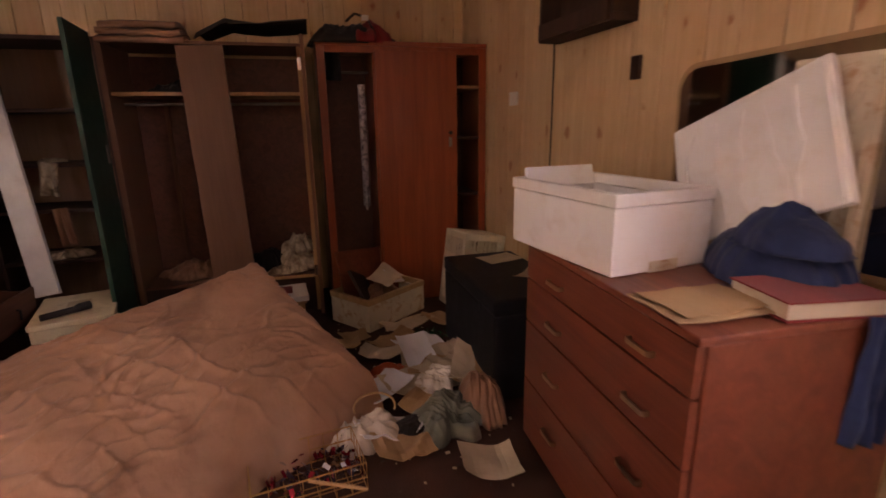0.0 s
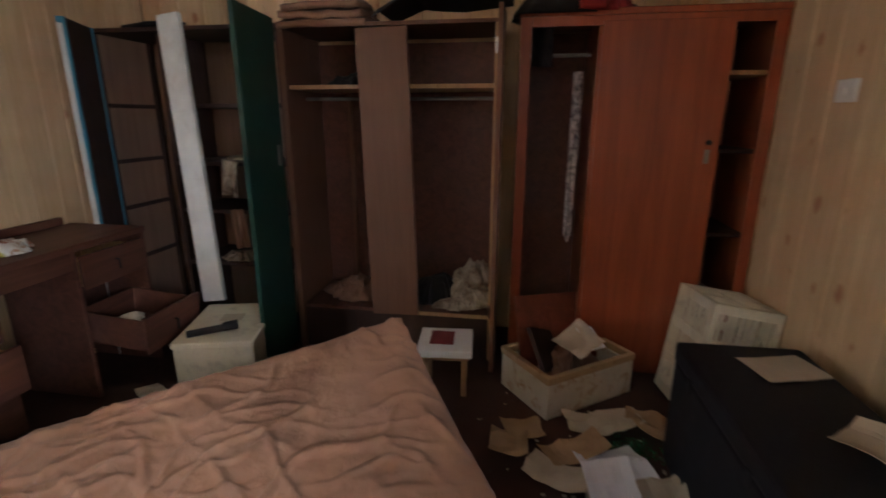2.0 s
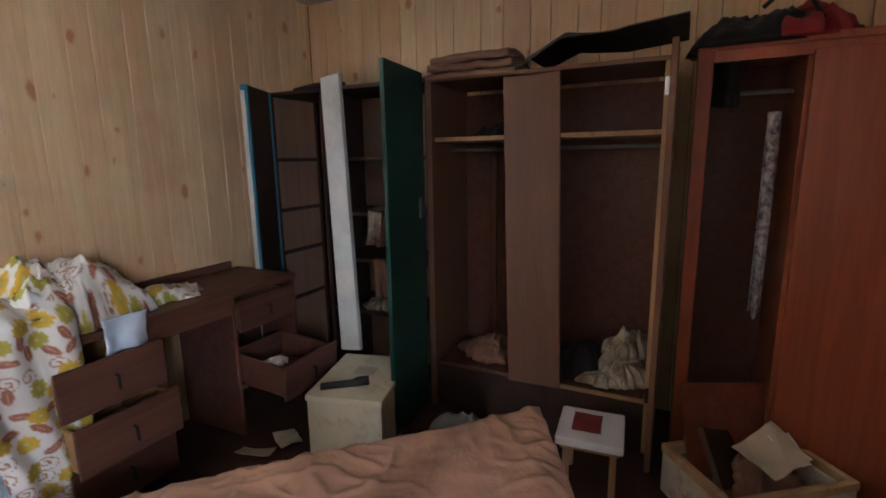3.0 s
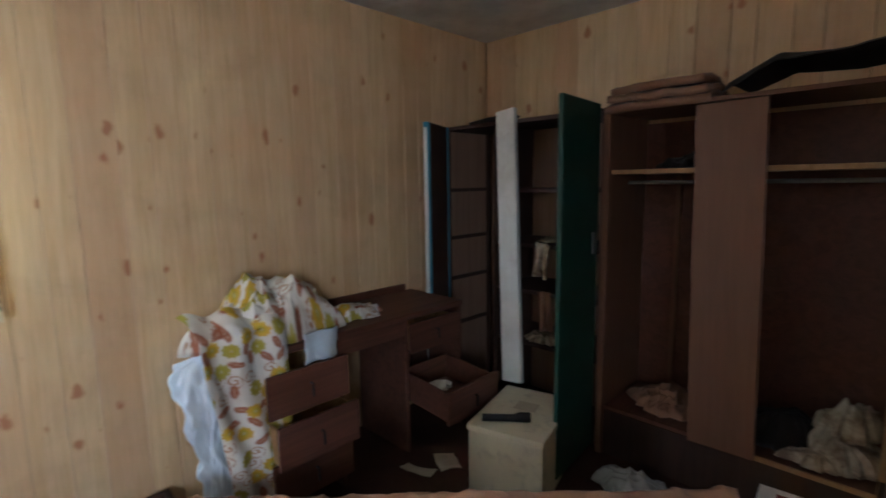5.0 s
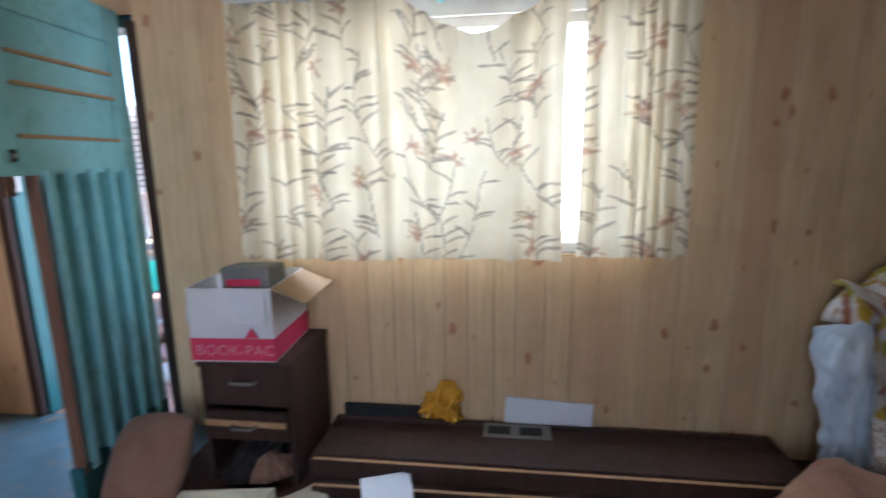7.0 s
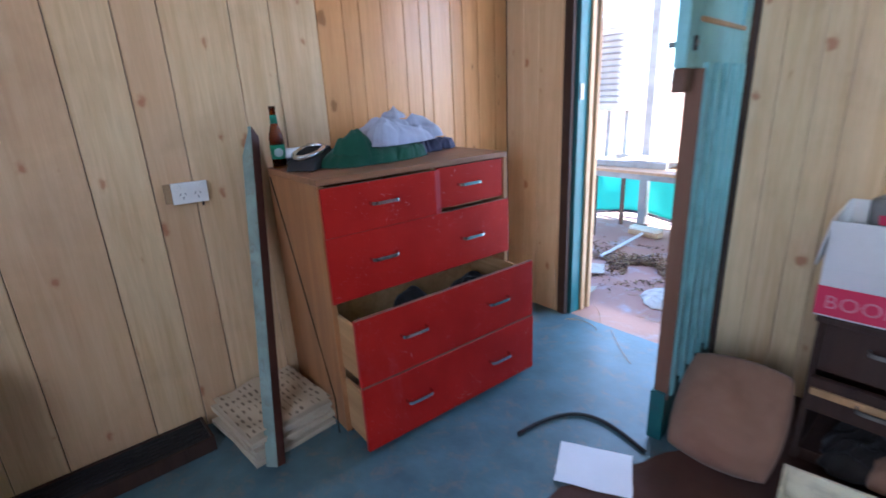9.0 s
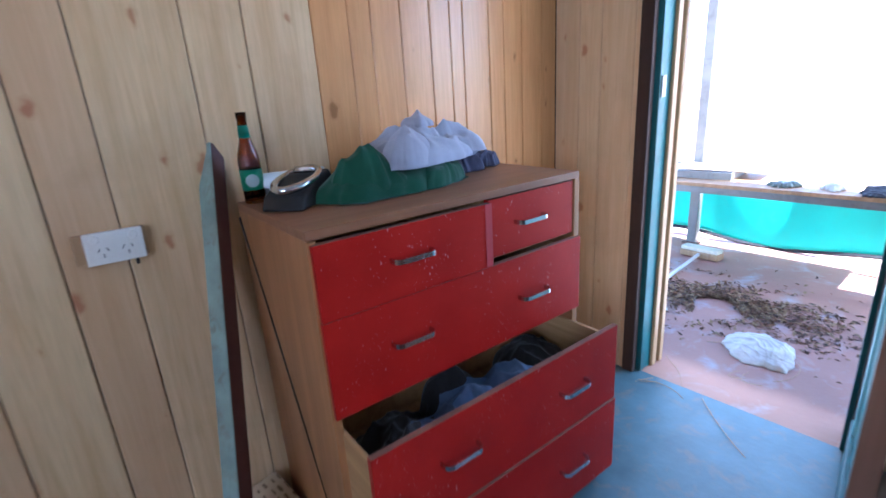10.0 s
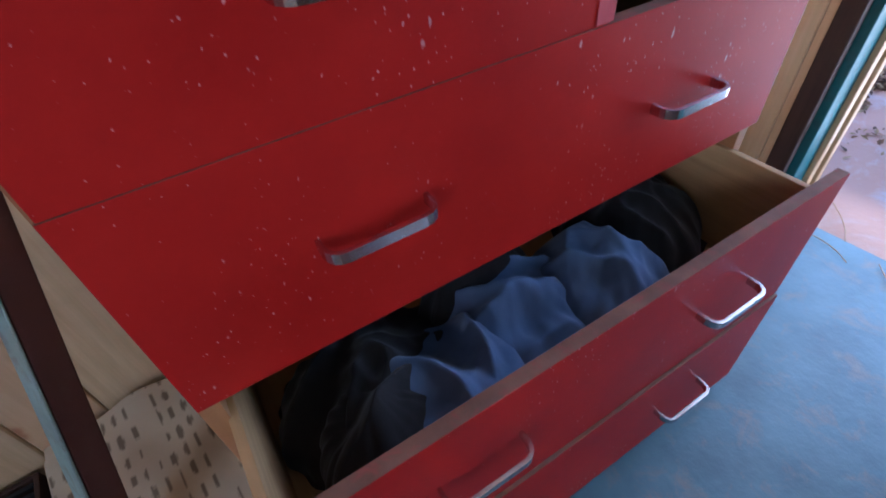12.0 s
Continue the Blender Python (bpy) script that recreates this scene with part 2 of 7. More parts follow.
FOAM = plain("white_foam", (0.83, 0.83, 0.81), 0.85, var=0.08, dirt=0.25, grime=(0.55, 0.45, 0.33), relief=0.3, fine=220)
FOAM_DIRTY = plain("stained_foam", (0.66, 0.58, 0.44), 0.85, var=0.15, scale=8.0, dirt=1.0, grime=(0.38, 0.19, 0.07), relief=0.3, fine=220)
CREAM = plain("cream_plastic", (0.72, 0.65, 0.47), 0.45, var=0.12)
BLACK = plain("dusty_black", (0.02, 0.02, 0.022), 0.6, dirt=0.4, grime=(0.07, 0.06, 0.05))
NAVY = plain("dark_navy_vinyl", (0.010, 0.010, 0.014), 0.6, dirt=0.25, grime=(0.05, 0.045, 0.04))
CHROME = plain("worn_chrome", (0.7, 0.7, 0.72), 0.22, 1.0, dirt=0.25, grime=(0.3, 0.28, 0.25), relief=0.03)
STEEL = plain("grey_metal", (0.30, 0.29, 0.27), 0.5, 0.7)
BRASS = plain("dull_brass", (0.50, 0.40, 0.29), 0.3, 0.95, dirt=0.45, grime=(0.07, 0.04, 0.025), relief=0.03)
RUST = plain("rusty_steel", (0.16, 0.09, 0.06), 0.7, 0.4)
PAPER = plain("aged_paper", (0.60, 0.51, 0.37), 0.9, dirt=0.6, grime=(0.45, 0.36, 0.26), relief=0.1)
WHITE_PAPER = plain("white_card", (0.78, 0.80, 0.84), 0.85, var=0.06, dirt=0.1, grime=(0.6, 0.58, 0.55))
KRAFT = plain("tan_card", (0.46, 0.30, 0.16), 0.85, dirt=0.3, grime=(0.3, 0.18, 0.1))
PLASTIC = plain("white_plastic", (0.80, 0.79, 0.75), 0.35, var=0.06, dirt=0.15, grime=(0.5, 0.42, 0.32))
YELLOW = plain("yellow_plastic", (0.72, 0.36, 0.02), 0.5)
CARTON_RED = plain("carton_red_print", (0.62, 0.04, 0.10), 0.8, var=0.1, dirt=0.15)
CONCRETE = plain("blue_grey_painted_concrete", (0.10, 0.175, 0.20), 0.4, var=0.4, scale=6.0, dirt=0.75, grime=(0.22, 0.16, 0.12), relief=0.25, fine=40)
CARPET = plain("dirty_red_brown_carpet", (0.085, 0.036, 0.024), 1.0, var=0.4, scale=4.0, dirt=0.5, grime=(0.045, 0.03, 0.022), relief=0.9, fine=160)
CEILING = plain("off_white_ceiling_board", (0.78, 0.76, 0.73), 0.9, dirt=0.3, grime=(0.4, 0.33, 0.27))
PORCH = plain("red_dusty_concrete", (0.42, 0.23, 0.16), 0.75, var=0.25, scale=2.0, dirt=0.8, grime=(0.42, 0.42, 0.42), relief=0.3, fine=40)
EARTH = plain("red_earth", (0.40, 0.24, 0.14), 0.95, var=0.3, scale=0.6, relief=0.5)
SHEET = cloth_mat("dusty_pink_bedsheet", (0.385, 0.215, 0.135), (0.28, 0.15, 0.092), 2.2, 0.95, 420.0, 0.6)
GREEN_CLOTH = cloth_mat("dark_green_cloth", (0.025, 0.10, 0.058), (0.015, 0.06, 0.035))
GREY_CLOTH = cloth_mat("pale_blue_grey_cloth", (0.42, 0.44, 0.54), (0.33, 0.34, 0.41))
NAVY_CLOTH = cloth_mat("faded_navy_cloth", (0.09, 0.09, 0.14), (0.05, 0.05, 0.085))
BLUE_CLOTH = cloth_mat("blue_work_cloth", (0.13, 0.18, 0.29), (0.07, 0.10, 0.17))
TOWEL = cloth_mat("navy_blue_towel", (0.032, 0.05, 0.125), (0.016, 0.026, 0.07), 6, 1.0, 260)
BROWN_CLOTH = cloth_mat("dusty_brown_cloth", (0.30, 0.17, 0.11), (0.22, 0.12, 0.075))
BLACK_CLOTH = cloth_mat("black_cloth", (0.018, 0.016, 0.017), (0.03, 0.025, 0.022))
RED_CLOTH = cloth_mat("red_cloth", (0.30, 0.03, 0.03), (0.16, 0.02, 0.02))
ORANGE_CLOTH = cloth_mat("orange_red_cloth", (0.52, 0.12, 0.04), (0.30, 0.06, 0.025))
WHITE_CLOTH = cloth_mat("soiled_white_cloth", (0.66, 0.62, 0.55), (0.42, 0.37, 0.29), 5)
CREAM_CLOTH = cloth_mat("stained_cream_cloth", (0.50, 0.43, 0.32), (0.17, 0.12, 0.08), 15)
PALE_BLUE_CLOTH = cloth_mat("pale_blue_white_cloth", (0.60, 0.68, 0.76), (0.5, 0.56, 0.62), 3)
GREYGREEN_CLOTH = cloth_mat("grey_green_cloth", (0.19, 0.21, 0.17), (0.12, 0.13, 0.10))
NET = plain("green_shade_cloth", (0.06, 0.46, 0.36), 0.8, var=0.15, dirt=0.15)
_net = NET.node_tree
_thin, _both = _net.nodes.new("ShaderNodeBsdfTranslucent"), _net.nodes.new("ShaderNodeMixShader")
_thin.inputs["Color"].default_value, _both.inputs[0].default_value = (0.30, 0.72, 0.62, 1), 0.42
_net.links.new(_net.nodes["Principled BSDF"].outputs[0], _both.inputs[1])
_net.links.new(_thin.outputs[0], _both.inputs[2])
_net.links.new(_both.outputs[0], _net.nodes["Material Output"].inputs["Surface"])


def glass_mat(name, c, rough=0.02):
    m, n, l, b = shader(name, rough)
    b.inputs["Base Color"].default_value = (*c, 1)
    b.inputs["Transmission Weight"].default_value = 1.0
    b.inputs["IOR"].default_value = 1.45
    return m


GLASS = glass_mat("window_glass", (0.95, 0.97, 0.97))
BROWN_GLASS = glass_mat("brown_bottle_glass", (0.46, 0.17, 0.035))
MIRROR, _n, _l, _b = shader("old_mirror", 0.06, 1.0)
_b.inputs["Base Color"].default_value = (0.62, 0.6, 0.56, 1)


# ---- mesh helpers ----
def part(name, bm, material, parent=None, label="", smooth=False):
    me = bpy.data.meshes.new(name)
    bm.to_mesh(me)
    bm.free()
    mats = material if isinstance(material, (list, tuple)) else [material]
    for k in mats:
        me.materials.append(k)
    if smooth:
        for p in me.polygons:
            p.use_smooth = True
    ob = new(name, me)
    ob.parent = parent
    if label:
        ob["label"] = label
    return ob


def thing(name, label, category, m=None, group="", kind=""):
    ob = new(name)
    ob.empty_display_size = 0.1
    if m is not None:
        ob.matrix_world = m
    return tagged(ob, label, category, group, kind)


def add_box(bm, x0, y0, z0, x1, y1, z1, bevel=0.0, m=None, mat=0):
    sx, sy, sz = x1 - x0, y1 - y0, z1 - z0
    t = Matrix.Translation(((x0 + x1) / 2, (y0 + y1) / 2, (z0 + z1) / 2)) @ Matrix.Diagonal((sx, sy, sz, 1))
    g = bmesh.ops.create_cube(bm, size=1, matrix=(m @ t) if m is not None else t)
    fs = {f for v in g["verts"] for f in v.link_faces}
    for f in fs:
        f.material_index = mat
    if bevel:
        es = list({e for v in g["verts"] for e in v.link_edges})
        bmesh.ops.bevel(bm, geom=es, offset=bevel, segments=2, affect="EDGES", profile=0.6)
    return bm


def box(x0, y0, z0, x1, y1, z1, bevel=0.003):
    return add_box(bmesh.new(), x0, y0, z0, x1, y1, z1, bevel)


def frame_box(x0, y0, z0, x1, y1, z1, t, bevel=0.002):
    """A tray in one piece: floor and four sides, open on top."""
    bm = bmesh.new()
    o = [[bm.verts.new((x, y, z)) for x, y in ((x0, y0), (x1, y0), (x1, y1), (x0, y1))] for z in (z0, z1)]
    n2 = [[bm.verts.new((x, y, z)) for x, y in ((x0 + t, y0 + t), (x1 - t, y0 + t), (x1 - t, y1 - t), (x0 + t, y1 - t))] for z in (z0 + t, z1)]
    bm.faces.new(o[0][::-1])
    bm.faces.new(n2[0])
    for k in range(4):
        q = (k + 1) % 4
        bm.faces.new((o[0][k], o[0][q], o[1][q], o[1][k]))
        bm.faces.new((n2[0][q], n2[0][k], n2[1][k], n2[1][q]))
        bm.faces.new((o[1][k], o[1][q], n2[1][q], n2[1][k]))
    bmesh.ops.recalc_face_normals(bm, faces=bm.faces)
    if bevel:
        bmesh.ops.bevel(bm, geom=bm.edges[:], offset=bevel, segments=2, affect="EDGES", profile=0.6)
    return bm


def ring_box(x0, y0, z0, x1, y1, z1, t, bevel=0.003):
    """A rectangular rim in one piece."""
    bm = bmesh.new()
    o = [[bm.verts.new((x, y, z)) for x, y in ((x0, y0), (x1, y0), (x1, y1), (x0, y1))] for z in (z0, z1)]
    n2 = [[bm.verts.new((x, y, z)) for x, y in ((x0 + t, y0 + t), (x1 - t, y0 + t), (x1 - t, y1 - t), (x0 + t, y1 - t))] for z in (z0, z1)]
    for k in range(4):
        q = (k + 1) % 4
        bm.faces.new((o[0][k], o[0][q], o[1][q], o[1][k]))
        bm.faces.new((n2[0][q], n2[0][k], n2[1][k], n2[1][q]))
        bm.faces.new((o[1][k], o[1][q], n2[1][q], n2[1][k]))
        bm.faces.new((o[0][q], o[0][k], n2[0][k], n2[0][q]))
    bmesh.ops.recalc_face_normals(bm, faces=bm.faces)
    if bevel:
        bmesh.ops.bevel(bm, geom=bm.edges[:], offset=bevel, segments=2, affect="EDGES", profile=0.6)
    return bm


def tube(points, radius, sides=8, closed=False):
    """A swept round bar along points."""
    bm = bmesh.new()
    pts = [Vector(p) for p in points]
    rings = []
    for i, p in enumerate(pts):
        d = (pts[min(i + 1, len(pts) - 1)] - pts[max(i - 1, 0)]).normalized()
        a = d.orthogonal().normalized() if abs(d.z) > 0.95 else d.cross(Vector((0, 0, 1))).normalized()
        b2 = d.cross(a)
        r = radius[i] if isinstance(radius, (list, tuple)) else radius
        rings.append([bm.verts.new(p + r * (a * math.cos(2 * math.pi * k / sides) + b2 * math.sin(2 * math.pi * k / sides))) for k in range(sides)])
    for r0, r1 in zip(rings, rings[1:]):
        for k in range(sides):
            bm.faces.new((r0[k], r0[(k + 1) % sides], r1[(k + 1) % sides], r1[k]))
    bm.faces.new(rings[0][::-1])
    bm.faces.new(rings[-1])
    bmesh.ops.recalc_face_normals(bm, faces=bm.faces)
    return bm


def lathe(profile, sides=24):
    bm = bmesh.new()
    rings = [[bm.verts.new((r * math.cos(2 * math.pi * k / sides), r * math.sin(2 * math.pi * k / sides), z)) for k in range(sides)] for r, z in profile]
    for r0, r1 in zip(rings, rings[1:]):
        for k in range(sides):
            bm.faces.new((r0[k], r0[(k + 1) % sides], r1[(k + 1) % sides], r1[k]))
    bm.faces.new(rings[0][::-1])
    bm.faces.new(rings[-1])
    return bm


def folds(x, y, seed, f=7.0):
    """Crease pattern of crumpled cloth, about -1..1."""
    p = Vector((x * f + seed * 3.1, y * f - seed * 1.7, seed))
    w = noise.noise_vector(p * 0.45) * 0.9
    a = 1 - 3.2 * abs(noise.noise(p + w))
    b2 = 1 - 3.2 * abs(noise.noise(p * 2.1 + w * 1.4 + Vector((9, 3, 1))))
    return 0.62 * a + 0.3 * b2 + 0.2 * noise.noise(p * 0.5)


def ridges(x, y, seed, wave, sharp=0.6):
    """Long folds of slack cloth running one way, bent by slow noise, 0..1; small sharp gives thin creases."""
    p = Vector((x * 5 + seed, y * 5, seed * 0.37))
    w = noise.noise_vector(p) * 0.07 + noise.noise_vector(p * 2.3) * 0.02
    t = seed * 1.9
    s = math.sin(((x + w.x) * math.cos(t) + (y + w.y) * math.sin(t)) * math.pi / wave) / sharp
    return math.exp(-s * s) * min(1, max(0, 0.45 + 1.7 * noise.noise(p * 0.8 + Vector((4, 2, 1)))))


def heap(w, d, h, seed=1, n=44, crease=0.3, lobes=0.22, flat=0.5):
    """A dropped cloth: low uneven pile with long folds and a ragged edge, resting on z=0."""
    bm = bmesh.new()
    n = max(n, 76)
    rings, half, cnt = [], n // 2, n * 2
    amp = min(0.03, 0.3 * h) * (0.5 + crease)
    for i in range(1, half + 1):
        r = i / half
        ring = []
        for k in range(cnt):
            a = 2 * math.pi * k / cnt
            ca, sa = math.cos(a), math.sin(a)
            edge = 1 + lobes * (1.9 * noise.noise(Vector((ca * 1.5 + seed, sa * 1.5, seed * 0.7))) + 1.1 * noise.noise(Vector((ca * 4.2 + seed, sa * 4.2, 5))))
            x, y = ca * r * edge * w / 2, sa * r * edge * d / 2
            base = (1 - r ** 2.4) ** (0.4 + 0.5 * flat)
            lump = 0.72 + 0.42 * noise.noise(Vector((x * 7 + seed, y * 7, seed * 1.3))) + 0.1 * noise.noise(Vector((x * 19, y * 19, seed)))
            f = 0.7 * ridges(x, y, seed, 0.07) + 0.6 * ridges(x, y, seed + 0.8, 0.05, 0.4) + 0.3 * ridges(x, y, seed + 2.1, 0.03, 0.4)
            z = h * base * max(lump, 0.12) + amp * (f - 0.3) * base ** 0.7
            s = noise.noise_vector(Vector((x * 13, y * 13, seed))) * 0.02 * base
            if i == half:
                z, s = 0.0, Vector((0, 0, 0))
            ring.append(bm.verts.new((x + s.x, y + s.y, max(z, 0.002 * base) + 0.002)))
        rings.append(ring)
    top = bm.verts.new((0, 0, sum(v.co.z for v in rings[0]) / len(rings[0])))
    for k in range(cnt):
        bm.faces.new((top, rings[0][k], rings[0][(k + 1) % cnt]))
    for r0, r1 in zip(rings, rings[1:]):
        for k in range(cnt):
            bm.faces.new((r0[k], r1[k], r1[(k + 1) % cnt], r0[(k + 1) % cnt]))
    bm.faces.new(rings[-1][::-1])
    bmesh.ops.recalc_face_normals(bm, faces=bm.faces)
    return bm


def rumpled(w, d, h, seed, n=90):
    """A thrown garment as one slack layer: long soft folds crossing each other, edges falling to z=0."""
    bm = bmesh.new()
    rows = []
    for i in range(n + 1):
        row = []
        for j in range(n + 1):
            a, b2 = 2 * i / n - 1, 2 * j / n - 1
            ra, rb = a * math.sqrt(1 - 0.38 * b2 * b2), b2 * math.sqrt(1 - 0.38 * a * a)
            e = min(1, math.hypot(ra, rb))
            ang = math.atan2(rb, ra)
            edge = 1 + 0.16 * noise.noise(Vector((math.cos(ang) * 1.6 + seed, math.sin(ang) * 1.6, 2))) + 0.06 * noise.noise(Vector((math.cos(ang) * 5 + seed, math.sin(ang) * 5, 7)))
            x, y = ra * edge * w / 2, rb * edge * d / 2
            p = Vector((x * 6 + seed * 2.3, y * 6 - seed, seed * 0.7))
            q = noise.noise_vector(p * 0.6) * 0.05
            t = seed * 1.3 + 0.9 * noise.noise(p * 0.35)
            s, c = math.sin(t), math.cos(t)
            along, across = (x + q.x) * c + (y + q.y) * s, -(x + q.x) * s + (y + q.y) * c
            f1 = 1 - 2.6 * abs(noise.noise(Vector((along * 5, across * 13, seed))))
            f2 = 1 - 2.6 * abs(noise.noise(Vector((along * 15 + 3, across * 7, seed + 4))))
            low = 0.85 + 0.3 * noise.noise(p * 0.8)
            body = (1 - e * e) ** 0.5
            z = body * (h * low + body * (min(0.042, 0.4 * h) * (f1 - 0.35) + min(0.014, 0.12 * h) * (f2 - 0.3) + 0.004 * noise.noise(p * 9)))
            row.append(bm.verts.new((x + q.x * 0.4 * body, y + q.y * 0.4 * body, max(z, 0.0) + 0.002)))
        rows.append(row)
    for i in range(n):
        for j in range(n):
            bm.faces.new((rows[i][j], rows[i + 1][j], rows[i + 1][j + 1], rows[i][j + 1]))
    return bm


def sheet(fn, nu, nv, thick=0.003):
    """A thin sheet through fn(u, v), with thickness."""
    bm = bmesh.new()
    grid = [[bm.verts.new(fn(i / nu, j / nv)) for j in range(nv + 1)] for i in range(nu + 1)]
    for i in range(nu):
        for j in range(nv):
            bm.faces.new((grid[i][j], grid[i + 1][j], grid[i + 1][j + 1], grid[i][j + 1]))
    if thick:
        bmesh.ops.recalc_face_normals(bm, faces=bm.faces)
        bmesh.ops.solidify(bm, geom=bm.faces[:], thickness=thick)
    return bm


def crumpled(w, d, seed, lift=0.02, curl=0.03, n=10, thick=0.002):
    """A crumpled loose leaf of paper or card lying on z=0."""
    def fn(u, v):
        x, y = (u - 0.5) * w, (v - 0.5) * d
        z = lift * (0.5 + 0.5 * folds(x, y, seed, 5)) + curl * max(0, abs(u - 0.5) * 2 - 0.5) * (0.5 + 0.5 * noise.noise(Vector((seed, v, 3))))
        x += 0.02 * w * noise.noise(Vector((v * 3, seed, 1)))
        y += 0.02 * d * noise.noise(Vector((u * 3, seed, 8)))
        return (x, y, max(z, 0) + 0.004)
    return sheet(fn, n, n, thick)

# ---- structure ----
XW, YS, YN, CH = -1.0, -0.55, 5.62, 2.27
DOOR = (-0.08, 0.65, 1.95)
WIN = (1.27, 3.0, 0.93, 1.93)
rng = random.Random(5)

ground = part("ground", box(-400, -400, -0.40, 400, 400, -0.12, 0), EARTH)
tagged(ground, "bare red earth ground around the hut", "ground", kind="structure")
floor = part("floor", box(-1.03, -0.75, -0.119, 2.75, 5.77, 0.0, 0), CONCRETE)
tagged(floor, "worn blue-grey painted concrete floor", "floor", kind="structure")


def carpet_pt(u, v):
    x, y = -0.99 + u * 3.5, 0.78 + v * 4.83
    if v < 0.03:
        y = 0.72 - 0.39 * min(x, 0.4)
        y += 0.03 * noise.noise(Vector((x * 7, 0, 4))) + 0.015 * noise.noise(Vector((x * 30, 0, 4)))
    return (min(x, 2.275 + 0.05 * (5.62 - y)), y, 0.004 + 0.004 * noise.noise(Vector((x * 6, y * 6, 0))) + 0.003)


carpet = part("carpet", sheet(carpet_pt, 70, 90, 0), CARPET)
tagged(carpet, "dirty dark red-brown carpet over the concrete", "carpet", kind="structure")
ceiling = part("ceiling", box(-1.16, -0.75, CH, 2.75, 5.77, CH + 0.05, 0), CEILING)
tagged(ceiling, "off-white board ceiling with water stains", "ceiling", kind="structure")
roof_slab = part("roof", box(-1.5, -1.1, CH + 0.12, 3.1, 6.1, CH + 0.2, 0), STEEL)
tagged(roof_slab, "grey sheet metal roof of the hut", "roof", kind="structure")

wall_w = bmesh.new()
add_box(wall_w, XW - 0.15, YS - 0.15, 0, XW - 0.012, DOOR[0] - 0.05, CH)
add_box(wall_w, XW - 0.15, DOOR[0] - 0.05, DOOR[2] + 0.05, XW - 0.012, DOOR[1] + 0.05, CH)
add_box(wall_w, XW - 0.15, DOOR[1] + 0.05, 0, XW - 0.012, WIN[0], CH)
add_box(wall_w, XW - 0.15, WIN[0], 0, XW - 0.012, WIN[1], WIN[2])
add_box(wall_w, XW - 0.15, WIN[0], WIN[3], XW - 0.012, WIN[1], CH)
add_box(wall_w, XW - 0.15, WIN[1], 0, XW - 0.012, YN + 0.15, CH)
wall_west = part("wall_west", wall_w, GROOVE)
tagged(wall_west, "pale pine board wall with knots and a curtained window", "wall", kind="structure")
wall_south = part("wall_south", box(XW - 0.012, YS - 0.15, 0, 2.75, YS - 0.012, CH, 0), GROOVE)
tagged(wall_south, "pale and orange pine board wall behind the red chest", "wall", kind="structure")
wall_north = part("wall_north", box(XW - 0.012, YN + 0.012, 0, 2.5, YN + 0.15, CH, 0), GROOVE)
tagged(wall_north, "pine board wall behind the wardrobes", "wall", kind="structure")
E_TURN = pose(2.285, YN, 0, 0, 0, 2.85)
we = bmesh.new()
add_box(we, 0.012, -3.47, 0, 0.15, 0.02, CH)
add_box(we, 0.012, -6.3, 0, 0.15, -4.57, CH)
# gap below and above the assumed east window
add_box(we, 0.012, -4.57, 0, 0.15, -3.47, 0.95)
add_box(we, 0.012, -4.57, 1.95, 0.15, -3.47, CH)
wall_east = part("wall_east", we, GROOVE)
wall_east.matrix_world = E_TURN
tagged(wall_east, "yellowish pine board wall behind the brown dresser", "wall", kind="structure")


def board_mesh(w, h, gap=0.0015, t=0.012):
    c = 0.003
    bm = bmesh.new()
    a, b2 = -w / 2 + gap, w / 2 - gap
    prof = [(a, 0), (a, t - c), (a + c, t), (b2 - c, t), (b2, t - c), (b2, 0)]
    lo = [bm.verts.new((x, -y, 0)) for x, y in prof]
    hi = [bm.verts.new((x, -y, h)) for x, y in prof]
    for k in range(5):
        bm.faces.new((lo[k], lo[k + 1], hi[k + 1], hi[k]))
    bm.faces.new(lo[::-1])
    bm.faces.new(hi)
    bmesh.ops.recalc_face_normals(bm, faces=bm.faces)
    return bm


def boards(parent, m, length, widths, materials, holes=(), gap=0.0015, z0=0.0):
    """Cover a wall with boards; m: local x along the wall, -y into the room. materials: rows (until, material)."""
    edges, x, k = [0.0], 0.0, 0
    forced = sorted({h for a in holes for h in a[:2]} | {u for u, _ in materials[:-1]})
    while x < length - 1e-6:
        nx = x + widths[k % len(widths)] * rng.uniform(0.94, 1.06)
        k += 1
        for f in forced:
            if x + 1e-6 < f < nx + 0.02:
                nx = f
                break
        if length - nx < 0.04:
            nx = length
        x = min(nx, length)
        edges.append(x)
    for a, b2 in zip(edges, edges[1:]):
        mid = (a + b2) / 2
        mat = next(mm for u, mm in materials if mid < u)
        spans = [(z0, CH - 0.001)]
        for h0, h1, hz0, hz1 in holes:
            if h0 < mid < h1:
                spans = [(z0, hz0), (hz1, CH - 0.001)]
        for s0, s1 in spans:
            if s1 - s0 > 0.01:
                ob = part("board", board_mesh(b2 - a, s1 - s0, gap), mat)
                ob.matrix_world = m @ pose(mid, 0, s0)
                ob.parent = parent
                ob.matrix_parent_inverse = parent.matrix_world.inverted()


